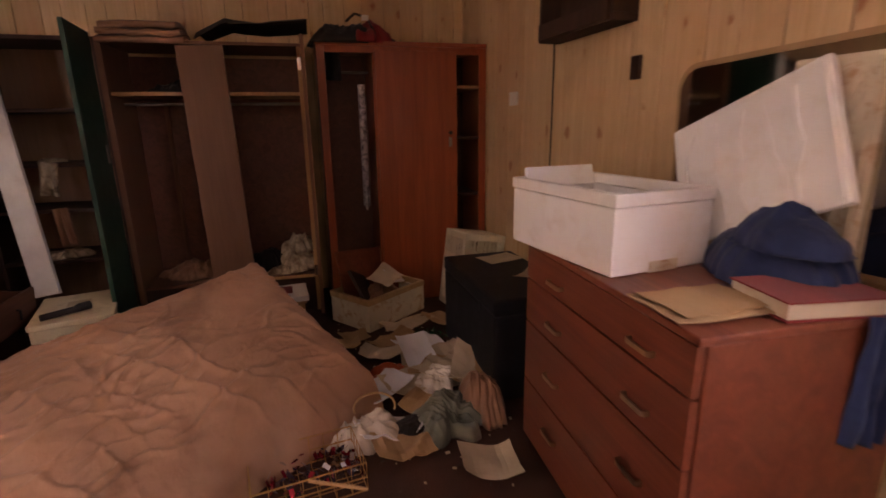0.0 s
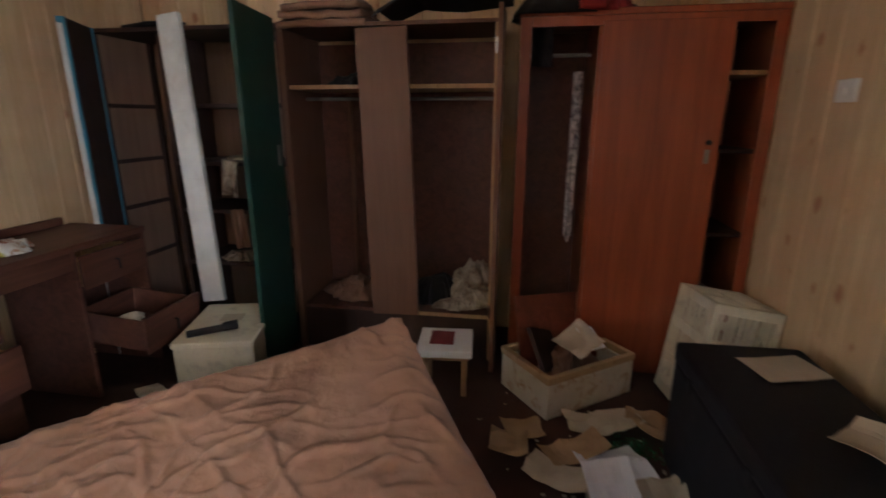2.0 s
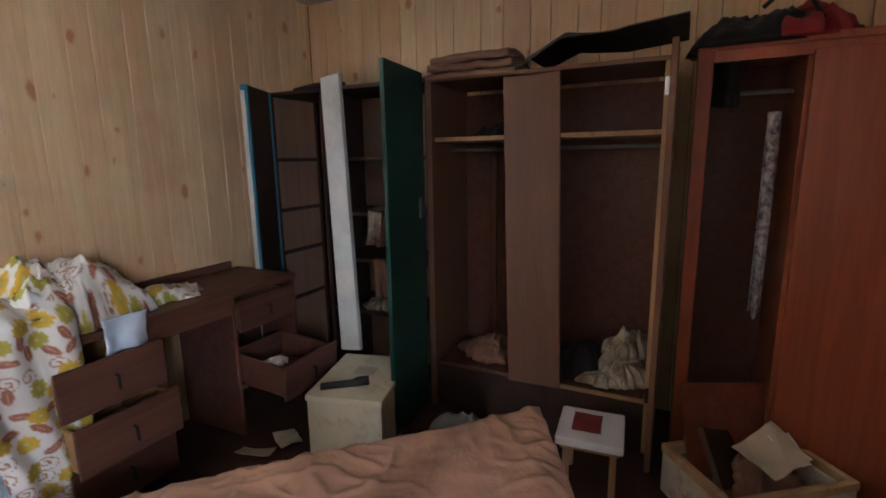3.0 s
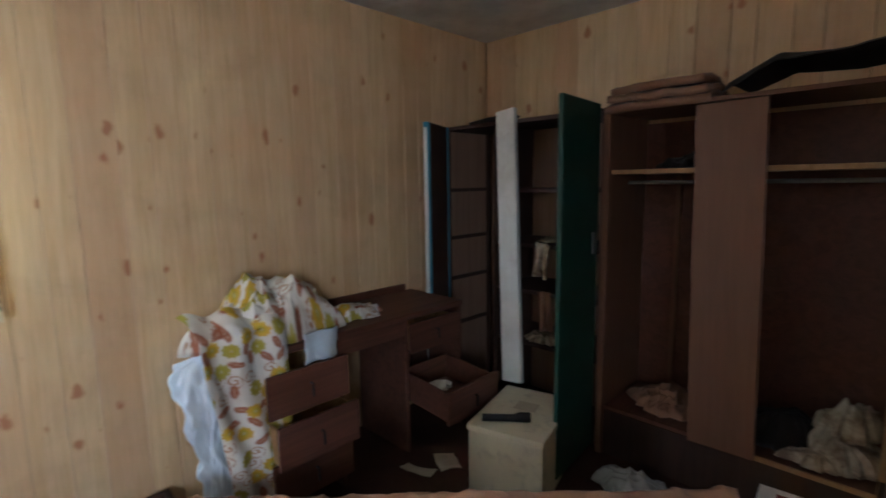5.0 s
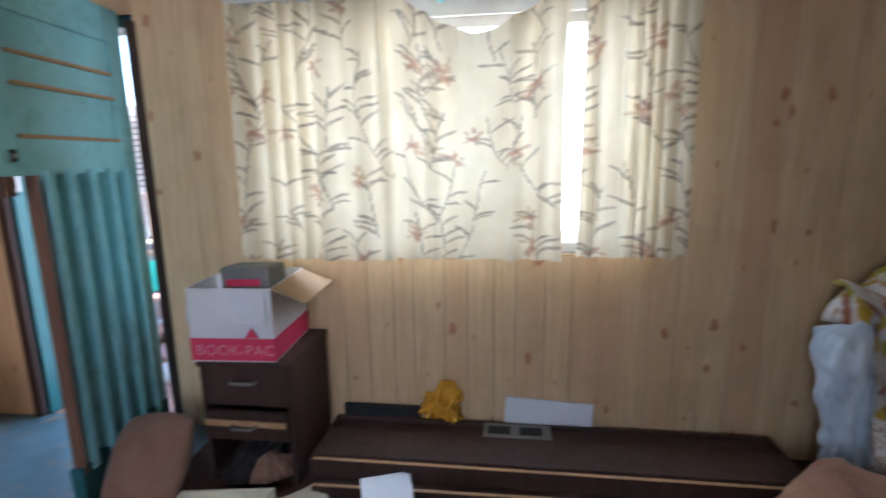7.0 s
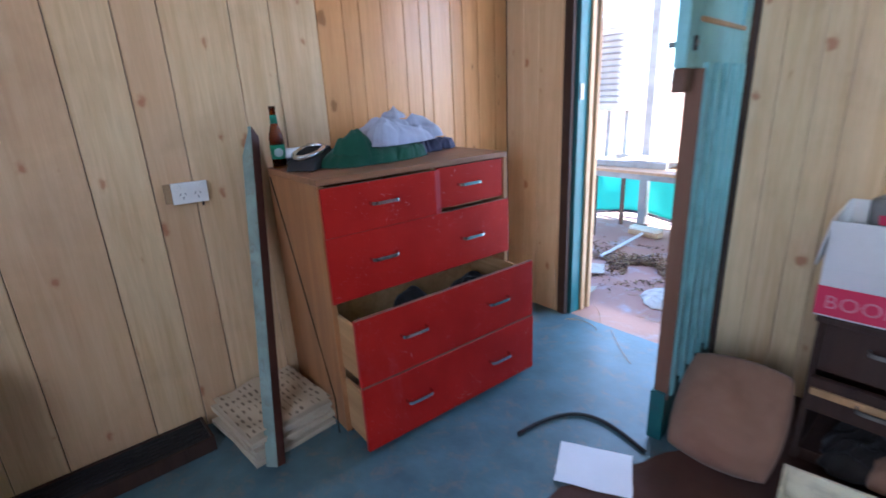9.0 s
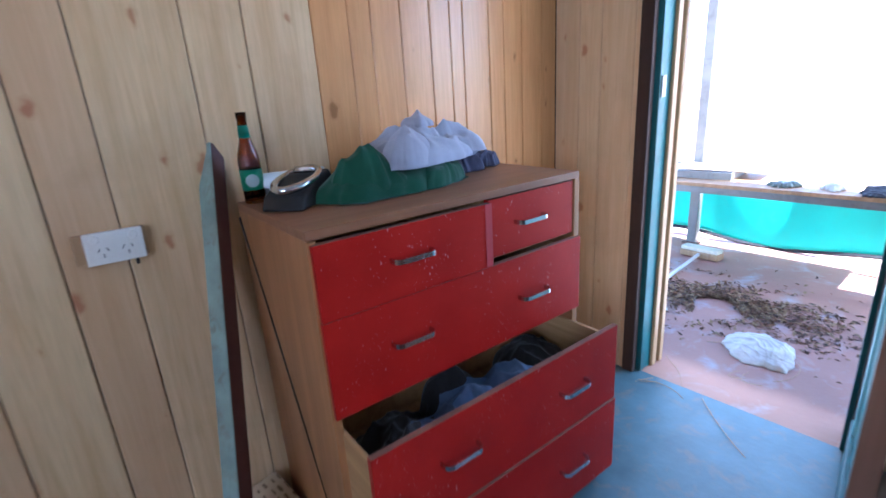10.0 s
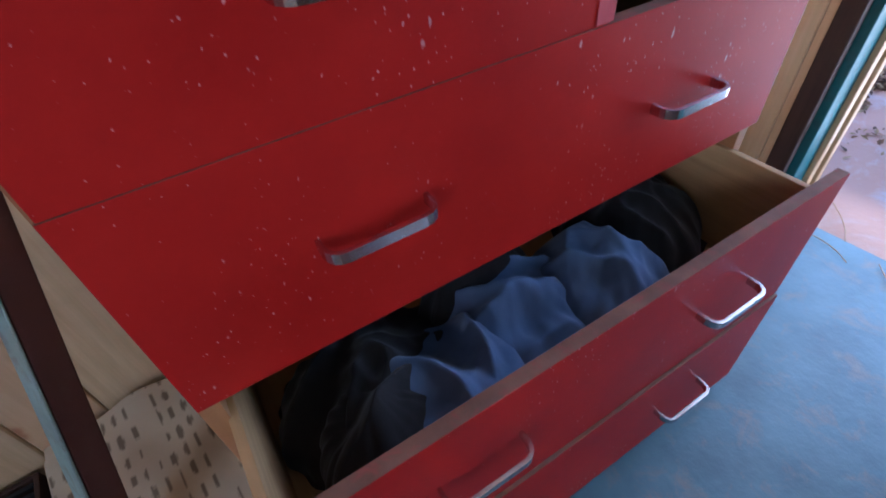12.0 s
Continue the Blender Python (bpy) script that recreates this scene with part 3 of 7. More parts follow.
PW = (0.135, 0.11, 0.16, 0.12, 0.15, 0.10)
boards(wall_west, pose(XW - 0.012, YS, 0, 0, 0, 90), YN - YS, (0.12, 0.1, 0.14, 0.11), [(99, PINE)],
       [(DOOR[0] - 0.05 - YS, DOOR[1] + 0.05 - YS, -1, DOOR[2] + 0.05), (WIN[0] - YS, WIN[1] - YS, WIN[2], WIN[3])], 0.0007)
boards(wall_south, pose(2.7, YS - 0.012, 0, 0, 0, 180), 2.54, (0.24, 0.15, 0.27, 0.19, 0.13), [(99, PINE)], (), 0.0016)
boards(wall_south, pose(0.16, YS - 0.012, 0, 0, 0, 180), 1.16, (0.13, 0.085, 0.11, 0.13, 0.09, 0.06), [(99, ORANGE_PINE)], (), 0.0016)
boards(wall_north, pose(XW, YN + 0.012, 0), 3.4, PW, [(99, PINE)], (), 0.0012)
boards(wall_east, E_TURN @ pose(0.012, 0, 0, 0, 0, -90), 6.3, (0.16, 0.2, 0.12, 0.15), [(99, PINE)], [(3.47, 4.57, 0.95, 1.95)], 0.0016)


# door frame, step edge, window
door_frame = thing("door_1", "teal-painted doorway frame, paint flaking to bare timber", "door frame", kind="structure")
for nm, b3, mt in (("jamb", (XW - 0.16, DOOR[0] - 0.05, 0, XW - 0.02, DOOR[0], DOOR[2]), TEAL_DARK),
                   ("jamb", (XW - 0.16, DOOR[1], 0, XW - 0.02, DOOR[1] + 0.05, DOOR[2]), TEAL_DARK),
                   ("head", (XW - 0.16, DOOR[0] - 0.05, DOOR[2], XW - 0.02, DOOR[1] + 0.05, DOOR[2] + 0.05), TEAL_DARK),
                   ("architrave", (XW - 0.019, DOOR[0] - 0.075, 0, XW + 0.012, DOOR[0] - 0.022, DOOR[2] + 0.02), DARK_WOOD),
                   ("architrave", (XW - 0.019, DOOR[1] + 0.02, 0, XW + 0.012, DOOR[1] + 0.065, DOOR[2] + 0.02), DARK_WOOD),
                   ("door_stop", (XW - 0.135, DOOR[0] + 0.0005, 0, XW - 0.1, DOOR[0] + 0.016, DOOR[2]), EDGE_WOOD),
                   ("outer_trim", (XW - 0.19, DOOR[0] - 0.03, 0, XW - 0.161, DOOR[0] + 0.02, DOOR[2]), EDGE_WOOD)):
    part(nm, box(*b3, 0.004), mt, door_frame)
part("strike_plate", box(XW - 0.06, DOOR[0] + 0.001, 1.21, XW - 0.03, DOOR[0] + 0.006, 1.29, 0.001), STEEL, door_frame, "worn metal strike plate")

# open door: upper ledged panel, lower part covered by corrugated sheet
DL = 0.68
door_leaf = thing("teal_door", "open teal door, panelled above with corrugated sheet below", "door", pose(XW + 0.11, DOOR[1] + 0.035, 0.012, 0, 0, 6.5))
DH = 1.965
part("stile", box(0, 0, 0.0, 0.09, 0.036, DH, 0.004), TEAL, door_leaf)
part("stile", box(DL - 0.09, 0, 1.30, DL, 0.036, DH, 0.004), TEAL, door_leaf)
part("rail", box(0.0905, 0, DH - 0.14, DL - 0.0905, 0.036, DH, 0.004), TEAL, door_leaf)
part("rail", box(0.0905, 0, 1.30, DL - 0.0905, 0.036, 1.425, 0.004), TEAL, door_leaf)
part("rail", box(0.0905, 0, 1.60, DL - 0.0905, 0.036, 1.69, 0.004), TEAL, door_leaf)
part("bottom_rail", box(0.0, -0.008, 0.0, DL - 0.11, 0.044, 0.2, 0.004), TEAL_DARK, door_leaf, "dark teal kick board with worn edge")
for z0, z1 in ((1.426, 1.599), (1.691, DH - 0.141)):
    part("panel", box(0.091, 0.01, z0, DL - 0.091, 0.026, z1, 0.002), TEAL, door_leaf)
for z in (1.422, 1.592, 1.69):
    part("bead", box(0.095, 0.027, z, DL - 0.095, 0.043, z + 0.014, 0.003), KRAFT, door_leaf, "dusty bead on the panel edge")


def corr(u, v):
    x = 0.06 + u * (DL - 0.13 - 0.06)
    s = math.sin(2 * math.pi * x / 0.105)
    return (x, 0.03 - 0.022 * math.copysign(min(abs(s) * 1.7, 1), s), 0.17 + v * 1.145)


part("corrugated_sheet", sheet(corr, 70, 1, 0.0015), TEAL, door_leaf, "corrugated teal metal sheet")
part("edge_strip", box(DL - 0.129, 0.0, 0.17, DL - 0.123, 0.05, 1.299, 0.002), WARD_WOOD, door_leaf, "bare brown timber edge")
part("lock", box(DL - 0.075, -0.004, 1.345, DL - 0.045, 0.04, 1.385, 0.003), BLACK, door_leaf)
part("door_knob", tube([(DL - 0.06, -0.035, 1.365), (DL - 0.06, 0.045, 1.365)], 0.008), STEEL, door_leaf)
part("broken_lock_plate", box(DL - 0.055, -0.002, 1.235, DL - 0.005, 0.038, 1.3, 0.006), RUST, door_leaf, "splintered rusty lock block")

window_1 = thing("window_1", "wide timber window behind patterned curtains", "window", kind="structure")
for b3 in ((XW - 0.12, WIN[0], WIN[2], XW - 0.03, WIN[0] + 0.045, WIN[3]), (XW - 0.12, WIN[1] - 0.045, WIN[2], XW - 0.03, WIN[1], WIN[3]),
           (XW - 0.12, WIN[0] + 0.046, WIN[2], XW - 0.03, WIN[1] - 0.046, WIN[2] + 0.045), (XW - 0.12, WIN[0] + 0.046, WIN[3] - 0.045, XW - 0.03, WIN[1] - 0.046, WIN[3]),
           (XW - 0.11, 2.35, WIN[2] + 0.046, XW - 0.05, 2.40, WIN[3] - 0.046), (XW - 0.11, 1.70, WIN[2] + 0.046, XW - 0.05, 1.75, WIN[3] - 0.046)):
    part("window_frame", box(*b3, 0.004), WHITE_PAINT, window_1)
for a, c in ((WIN[0] + 0.046, 1.699), (1.751, 2.349), (2.401, WIN[1] - 0.046)):
    pane = part("pane", box(XW - 0.085, a, WIN[2] + 0.046, XW - 0.081, c, WIN[3] - 0.046, 0), GLASS, window_1)
    pane.visible_shadow = False
part("window_head", box(XW + 0.001, WIN[0] - 0.05, WIN[3] - 0.01, XW + 0.02, WIN[1] + 0.05, WIN[3] + 0.11, 0.003), WHITE_PAINT, window_1, "weathered white head board")

# assumed window out of view, added as an opening for the east fill lamp
added_east_window = thing("added_east_window", "unseen timber window added in the east wall to admit fill light", "window", E_TURN, kind="structure")
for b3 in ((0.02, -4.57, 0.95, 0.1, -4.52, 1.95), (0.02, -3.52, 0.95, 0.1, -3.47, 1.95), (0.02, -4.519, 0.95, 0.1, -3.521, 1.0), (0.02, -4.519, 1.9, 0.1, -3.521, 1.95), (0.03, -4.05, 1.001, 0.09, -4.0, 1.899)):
    part("window_frame", box(*b3, 0.004), BROWN_RED, added_east_window)
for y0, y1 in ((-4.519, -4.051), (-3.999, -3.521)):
    pane = part("pane", box(0.055, y0, 1.001, 0.059, y1, 1.899, 0), GLASS, added_east_window)
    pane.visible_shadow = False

# ---- curtains ----
CURTAIN_RAIL = thing("curtain_rail", "white curtain rail on brackets above the window", "curtain rail")
part("rail", box(XW + 0.085, 1.2, 1.985, XW + 0.105, 3.06, 2.01, 0.004), WHITE_PAINT, CURTAIN_RAIL)
for y in (1.23, 2.1, 3.03):
    part("bracket", box(XW + 0.001, y - 0.012, 1.97, XW + 0.084, y + 0.012, 2.025, 0.003), TEAL, CURTAIN_RAIL)


def stroke_print(h, w, cell, base, seed, marks):
    """A cloth print as an array of colours: curved leaves, stems and blossoms drawn stroke by stroke."""
    r = random.Random(seed)
    img = np.empty((h, w, 3), dtype=np.float32)
    img[:] = base
    yy, xx = np.mgrid[0:h, 0:w].astype(np.float32) * cell

    def dab(cx, cy, lx, ly, ang, col, alpha):
        rad = max(lx, ly) * 1.1
        x0, x1, y0, y1 = int(max((cx - rad) / cell, 0)), int(min((cx + rad) / cell + 2, w)), int(max((cy - rad) / cell, 0)), int(min((cy + rad) / cell + 2, h))
        if x0 >= x1 or y0 >= y1:
            return
        dx, dy = xx[y0:y1, x0:x1] - cx, yy[y0:y1, x0:x1] - cy
        a, b2 = dx * math.cos(ang) + dy * math.sin(ang), -dx * math.sin(ang) + dy * math.cos(ang)
        k = np.clip((1 - (a / lx) ** 2 - (b2 / ly) ** 2) * 2.5, 0, 1)[..., None] * alpha
        img[y0:y1, x0:x1] = img[y0:y1, x0:x1] * (1 - k) + np.array(col, dtype=np.float32) * k
    marks(dab, r, w * cell, h * cell)
    return img


def bamboo_marks(dab, r, w, h):
    greys, rust = [(0.20, 0.16, 0.13), (0.28, 0.22, 0.16), (0.37, 0.29, 0.20)], [(0.43, 0.24, 0.14), (0.50, 0.32, 0.20), (0.36, 0.20, 0.15)]
    for gx in np.arange(0.06, w, 0.165):
        gy = r.uniform(-0.15, 0.0)
        while gy < h:
            # one spray: a bent stem with long leaves and a rust blossom
            cx, lean, top = gx + r.uniform(-0.05, 0.05), r.uniform(-0.35, 0.35), gy + r.uniform(0.2, 0.3)
            y, x = gy, cx
            while y < top:
                dab(x, y, 0.016, 0.0032, 1.57 - lean, r.choice(greys), 0.85)
                x, y, lean = x + 0.018 * math.tan(lean), y + 0.018, lean + r.uniform(-0.12, 0.12)
                if r.random() < 0.48:
                    side, a = r.choice((-1, 1)), r.uniform(0.35, 1.15)
                    lx = r.uniform(0.026, 0.055)
                    px, py, bend = x, y, a
                    for _ in range(3):
                        px, py = px + side * lx * 0.55 * math.cos(bend), py - lx * 0.55 * math.sin(bend)
                        dab(px, py, lx * 0.55, r.uniform(0.0042, 0.0075), -bend * side, r.choice(greys), 0.75)
                        bend -= 0.22
            for _ in range(r.choice((0, 1, 1))):
                ox, oy = cx + r.uniform(-0.05, 0.05), gy + r.uniform(0.02, 0.26)
                for _ in range(13):
                    d, rr = r.uniform(0, 6.28), r.uniform(0, 0.046)
                    dab(ox + rr * math.cos(d), oy + rr * math.sin(d), r.uniform(0.014, 0.026), r.uniform(0.005, 0.01), d, r.choice(rust), 0.65)
            gy = top + r.uniform(-0.03, 0.04)


def printed(name, bm, nu, nv, img, material, parent, label=""):
    """Link a (nu+1) x (nv+1) grid sheet and lay the print on it, vertex by vertex."""
    ob = part(name, bm, material, parent, label, True)
    me = ob.data
    at = me.color_attributes.new("print", "FLOAT_COLOR", "POINT")
    cols = np.ones((len(me.vertices), 4), dtype=np.float32)
    flat = img[:nu + 1, :nv + 1].reshape(-1, 3)
    cols[:len(flat), :3] = flat
    if len(me.vertices) == 2 * len(flat):
        cols[len(flat):, :3] = flat
    at.data.foreach_set("color", cols.ravel())
    return ob


CURTAIN = print_mat("bamboo_print_curtain_cloth", "print", 0.12)


def curtain(y0, y1, bottom, waves, seed, sag=0.0, spread=0.0, top=1.985):
    nu, nv = int((y1 - y0) / 0.006), 175
    img = stroke_print(nu + 1, nv + 1, 0.006, (0.74, 0.64, 0.44), seed, lambda d, r, w, h: bamboo_marks(lambda cx, cy, lx, ly, a, c, al: d(cy, cx, lx, ly, math.pi / 2 - a, c, al), r, h, w))

    def fn(u, v):
        drop = sag * max(0.0, math.sin(math.pi * u)) ** 1.6
        zt = top - drop
        z = zt + (bottom + 0.012 * noise.noise(Vector((u * 9, seed, 0))) - zt) * v
        ph = 2 * math.pi * waves * (u + 0.05 * math.sin(u * 9 + seed)) + 0.5 * noise.noise(Vector((u * 4, v * 2, seed)))
        amp = 0.021 + 0.017 * noise.noise(Vector((u * 5, seed, v * 1.5)))
        x = XW + 0.095 + amp * math.sin(ph) + 0.025 * v * v + sag * 0.45 * math.sin(math.pi * u) * max(0, 1 - v * 3) ** 2
        if sag:
            x += 0.02 * math.sin(14 * abs(u - 0.5) + 7 * v) * (1 - v)
        y = y0 + (y1 - y0) * u + spread * (u - 0.5) * v + 0.006 * math.cos(ph)
        return (x, y, z)
    c = thing("curtain", "cream curtain printed with grey bamboo leaves and rust blossoms" if not sag else "cream bamboo-print curtain, unhooked and sagging at the top", "curtain", group="curtains at the window")
    printed("cloth", sheet(fn, nu, nv, 0), nu, nv, img, CURTAIN, c)
    for k in range(int((y1 - y0) / 0.09) + 1):
        u = min(k * 0.09 / (y1 - y0) + 0.02, 0.98)
        if sag and 0.18 < u < 0.82:
            continue
        part("hook", tube([(XW + 0.095, y0 + (y1 - y0) * u, 1.975), (XW + 0.095, y0 + (y1 - y0) * u, 1.992)], 0.003, 5), STEEL, c)
    return c


curtain(1.195, 1.898, 0.915, 7, 3)
curtain(1.899, 2.597, 0.925, 5, 11, 0.17, 0.0)
curtain(2.663, 3.085, 0.94, 7, 7, 0.0, 0.02)

# ---- wardrobes along the north wall ----
def wardrobe_red():
    w = thing("wardrobe", "red-varnished wooden wardrobe with one door standing in the middle", "wardrobe", pose(1.228, 5.14, 0))
    W, D, H = 1.072, 0.46, 1.70
    part("side_panel", box(0, 0.02, 0, 0.022, D, H, 0.003), RED_WOOD, w)
    part("side_panel", box(W - 0.022, 0.02, 0, W, D, H, 0.003), RED_WOOD, w)
    part("back_panel", box(0.023, D - 0.012, 0.06, W - 0.023, D, H - 0.03, 0.001), DESK_WOOD, w)
    part("top_panel", box(-0.004, 0, H - 0.028, W + 0.004, D, H, 0.006), RED_WOOD, w)
    part("base", box(0.023, 0.03, 0.0, W - 0.023, D - 0.013, 0.06, 0.002), RED_WOOD, w)
    part("front_frame", box(0, 0, 0.0, 0.05, 0.0195, H - 0.029, 0.003), RED_WOOD, w)
    part("front_frame", box(W - 0.05, 0, 0.0, W, 0.0195, H - 0.029, 0.003), RED_WOOD, w)
    part("front_frame", box(0.051, 0, H - 0.07, W - 0.051, 0.0195, H - 0.029, 0.003), RED_WOOD, w)
    part("divider", box(0.335, 0.03, 0.061, 0.353, D - 0.013, H - 0.03, 0.002), RED_WOOD, w)
    part("divider", box(0.85, 0.03, 0.061, 0.866, D - 0.013, H - 0.03, 0.002), RED_WOOD, w)
    for z in (1.43, 1.1, 0.72, 0.35):
        part("shelf", box(0.867, 0.05, z, W - 0.023, D - 0.013, z + 0.018, 0.002), EDGE_WOOD if z > 1.4 else DARK_WOOD, w)
    d = part("door", box(0.345, -0.022, 0.05, 0.865, -0.001, H - 0.055, 0.004), RED_WOOD, w, "smooth red-orange veneered door")
    part("escutcheon", box(0.808, -0.026, 1.06, 0.828, -0.0225, 1.12, 0.002), STEEL, d)
    part("handle", lathe([(0.011, -0.0), (0.012, 0.008), (0.006, 0.016), (0.005, 0.024)], 12), BLACK, d).matrix_basis = pose(0.818, -0.024, 1.15, 90)
    part("hanging_rail", tube([(0.024, 0.24, 1.54), (0.335, 0.24, 1.54)], 0.009), STEEL, w)
    return w


wardrobe_red()


def wardrobe_brown():
    w = thing("wardrobe", "brown plywood wardrobe with open doors and bare shelves", "wardrobe", pose(0.075, 5.165, 0))
    W, D, H = 1.065, 0.435, 1.66
    part("side_panel", box(0, 0.0, 0, 0.03, D, H, 0.003), WARD_WOOD, w)
    part("side_panel", box(W - 0.022, 0.0, 0, W, D, H, 0.003), EDGE_WOOD, w)
    part("back_panel", box(0.023, D - 0.012, 0.06, W - 0.023, D, H - 0.02, 0.001), DESK_WOOD, w)
    part("top_panel", box(0, 0.002, H, W, D, H + 0.018, 0.003), WARD_WOOD, w)
    part("base", box(0.031, 0.02, 0.0, W - 0.023, D - 0.013, 0.235, 0.002), DARK_WOOD, w)
    part("floor_board", box(0.031, 0.021, 0.2355, W - 0.023, D - 0.013, 0.255, 0.002), DESK_WOOD, w)
    part("base_edge", box(0.519, 0.008, 0.2355, W - 0.023, 0.0205, 0.255, 0.003), EDGE_WOOD, w, "pale worn front edge")
    part("divider", box(0.50, 0.02, 0.256, 0.518, D - 0.013, H - 0.001, 0.002), WARD_WOOD, w)
    for a, b2 in ((0.031, 0.499), (0.519, W - 0.023)):
        part("shelf", box(a, 0.03, 1.385, b2, D - 0.013, 1.405, 0.002), EDGE_WOOD, w, "shelf with a pale front edge")
        part("hanging_rail", tube([(a, 0.22, 1.345), (b2, 0.22, 1.345)], 0.009), STEEL, w)
    part("back_batten", box(0.19, D - 0.026, 0.256, 0.215, D - 0.0125, 1.38, 0.002), WARD_WOOD, w)
    p = part("door", box(-0.124, -0.02, -1.41, 0.124, -0.001, 0.0, 0.004), WARD_WOOD, w, "plain brown door panel hanging slightly askew")
    p.matrix_basis = pose(0.52, 0, 1.652, 0, -1.5, 0)
    d = part("door", box(-0.022, -0.40, 0.05, -0.001, -0.001, H + 0.045, 0.004), GREEN_PAINT, w, "dark green painted door swung wide open")
    d.matrix_basis = pose(-0.012, -0.004, 0, 0, 0, 6)
    part("lock", box(0.0, -0.075, 1.02, 0.006, -0.045, 1.12, 0.002), STEEL, d, "small metal rim lock")
    d2 = part("door", box(W + 0.002, -0.22, 0.06, W + 0.024, -0.001, H + 0.035, 0.004), WARD_WOOD, w, "brown door swung open with a pale edge")
    part("hinge", box(W - 0.02, -0.006, 1.53, W + 0.001, -0.0005, 1.60, 0.001), CHROME, d2)
    part("hinge", box(W - 0.02, -0.006, 0.25, W + 0.001, -0.0005, 0.32, 0.001), CHROME, d2)
    return w


wardrobe_brown()


def corner_shelves():
    w = thing("bookcase", "dark wooden corner bookcase with an open blue-edged door", "bookcase", pose(-0.985, 5.2, 0))
    W, D, H = 1.055, 0.40, 1.67
    part("side_panel", box(0, 0, 0, 0.02, D, H, 0.003), DARK_WOOD, w)
    part("side_panel", box(W - 0.02, 0, 0, W, D, H, 0.003), DARK_WOOD, w)
    part("top_panel", box(0, 0, H + 0.0005, W, D, H + 0.022, 0.003), DARK_WOOD, w)
    part("back_panel", box(0.021, D - 0.01, 0.02, W - 0.021, D, H - 0.001, 0.001), BACK_PLY, w)
    part("lining", box(0.021, 0.03, 0.02, 0.026, D - 0.011, H - 0.001, 0.001), BACK_PLY, w, "reddish brown lining of the bookcase side")
    part("corner_batten", box(0.0265, D - 0.035, 0.02, 0.05, D - 0.0105, H - 0.001, 0.002), DARK_WOOD, w)
    part("divider", box(0.37, 0.02, 0.02, 0.39, D - 0.011, H - 0.001, 0.002), DARK_WOOD, w)
    part("batten", box(0.75, D - 0.03, 0.02, 0.78, D - 0.011, H - 0.001, 0.002), DARK_WOOD, w)
    for z in (0.0, 0.44, 0.74, 1.0, 1.30):
        part("cleat", box(0.0265, 0.02, z, 0.045, D - 0.036, z + 0.022, 0.002), DARK_WOOD, w, "shelf cleat with the shelf missing")
        part("shelf", box(0.391, 0.02, z, W - 0.021, D - 0.011, z + 0.02, 0.002), DARK_WOOD, w)
    d = part("door", box(-0.012, -0.34, 0.02, 0.012, 0.0, H + 0.02, 0.003), DARK_WOOD, w, "dark door edged in bright blue, standing open")
    d.matrix_basis = pose(0.022, -0.006, 0, 0, 0, 25)
    for a, b2 in ((-0.342, -0.322), (-0.03, -0.012)):
        part("edge_strip", box(-0.016, a, 0.02, 0.0185, b2, H + 0.02, 0.002), BLUE_PAINT, d, "bright blue painted edge")
    part("edge_strip", box(-0.014, -0.3485, 0.02, 0.008, -0.3425, H - 0.01, 0.001), WHITE_PAINT, d, "white edge strip")
    return w


corner_shelves()

def look_up(foot, tip):
    """A pose at foot whose z axis points to tip, with its x axis kept level."""
    ez = (Vector(tip) - Vector(foot)).normalized()
    ex = Vector((0, 1, 0)).cross(ez).normalized()
    m = Matrix((ex, ez.cross(ex), ez)).transposed().to_4x4()
    m.translation = foot
    return m


plank = part("plank", box(-0.06, -0.015, 0, 0.06, 0.015, 1.44, 0.004), WHITE_PAINT)
plank.matrix_world = look_up((-0.30, 4.985, 0.322), (-0.485, 5.165, 1.74))
tagged(plank, "white-painted plank leaning upright on a crate", "plank")


def white_crate():
    w = thing("storage_box", "small cream-painted wooden box standing before the bookcase", "box", pose(-0.178, 4.498, 0.008, 0, 0, 15))
    part("body", box(0, 0, 0, 0.335, 0.45, 0.285, 0.006), CREAM, w)
    part("lid", box(-0.006, -0.006, 0.2855, 0.341, 0.456, 0.312, 0.006), CREAM, w)
    part("label", box(0.12, 0.23, 0.3125, 0.22, 0.31, 0.314, 0), PAPER, w, "torn paper label")
    return w


white_crate()
torch = thing("torch", "black torch lying on the cream box", "torch", pose(-0.13, 4.565, 0.322, 0, 0, 40))
part("barrel", tube([(-0.02, 0, 0.018), (0.12, 0, 0.018), (0.14, 0, 0.022), (0.19, 0, 0.022)], [0.016, 0.016, 0.021, 0.021], 14), BLACK, torch, smooth=True)


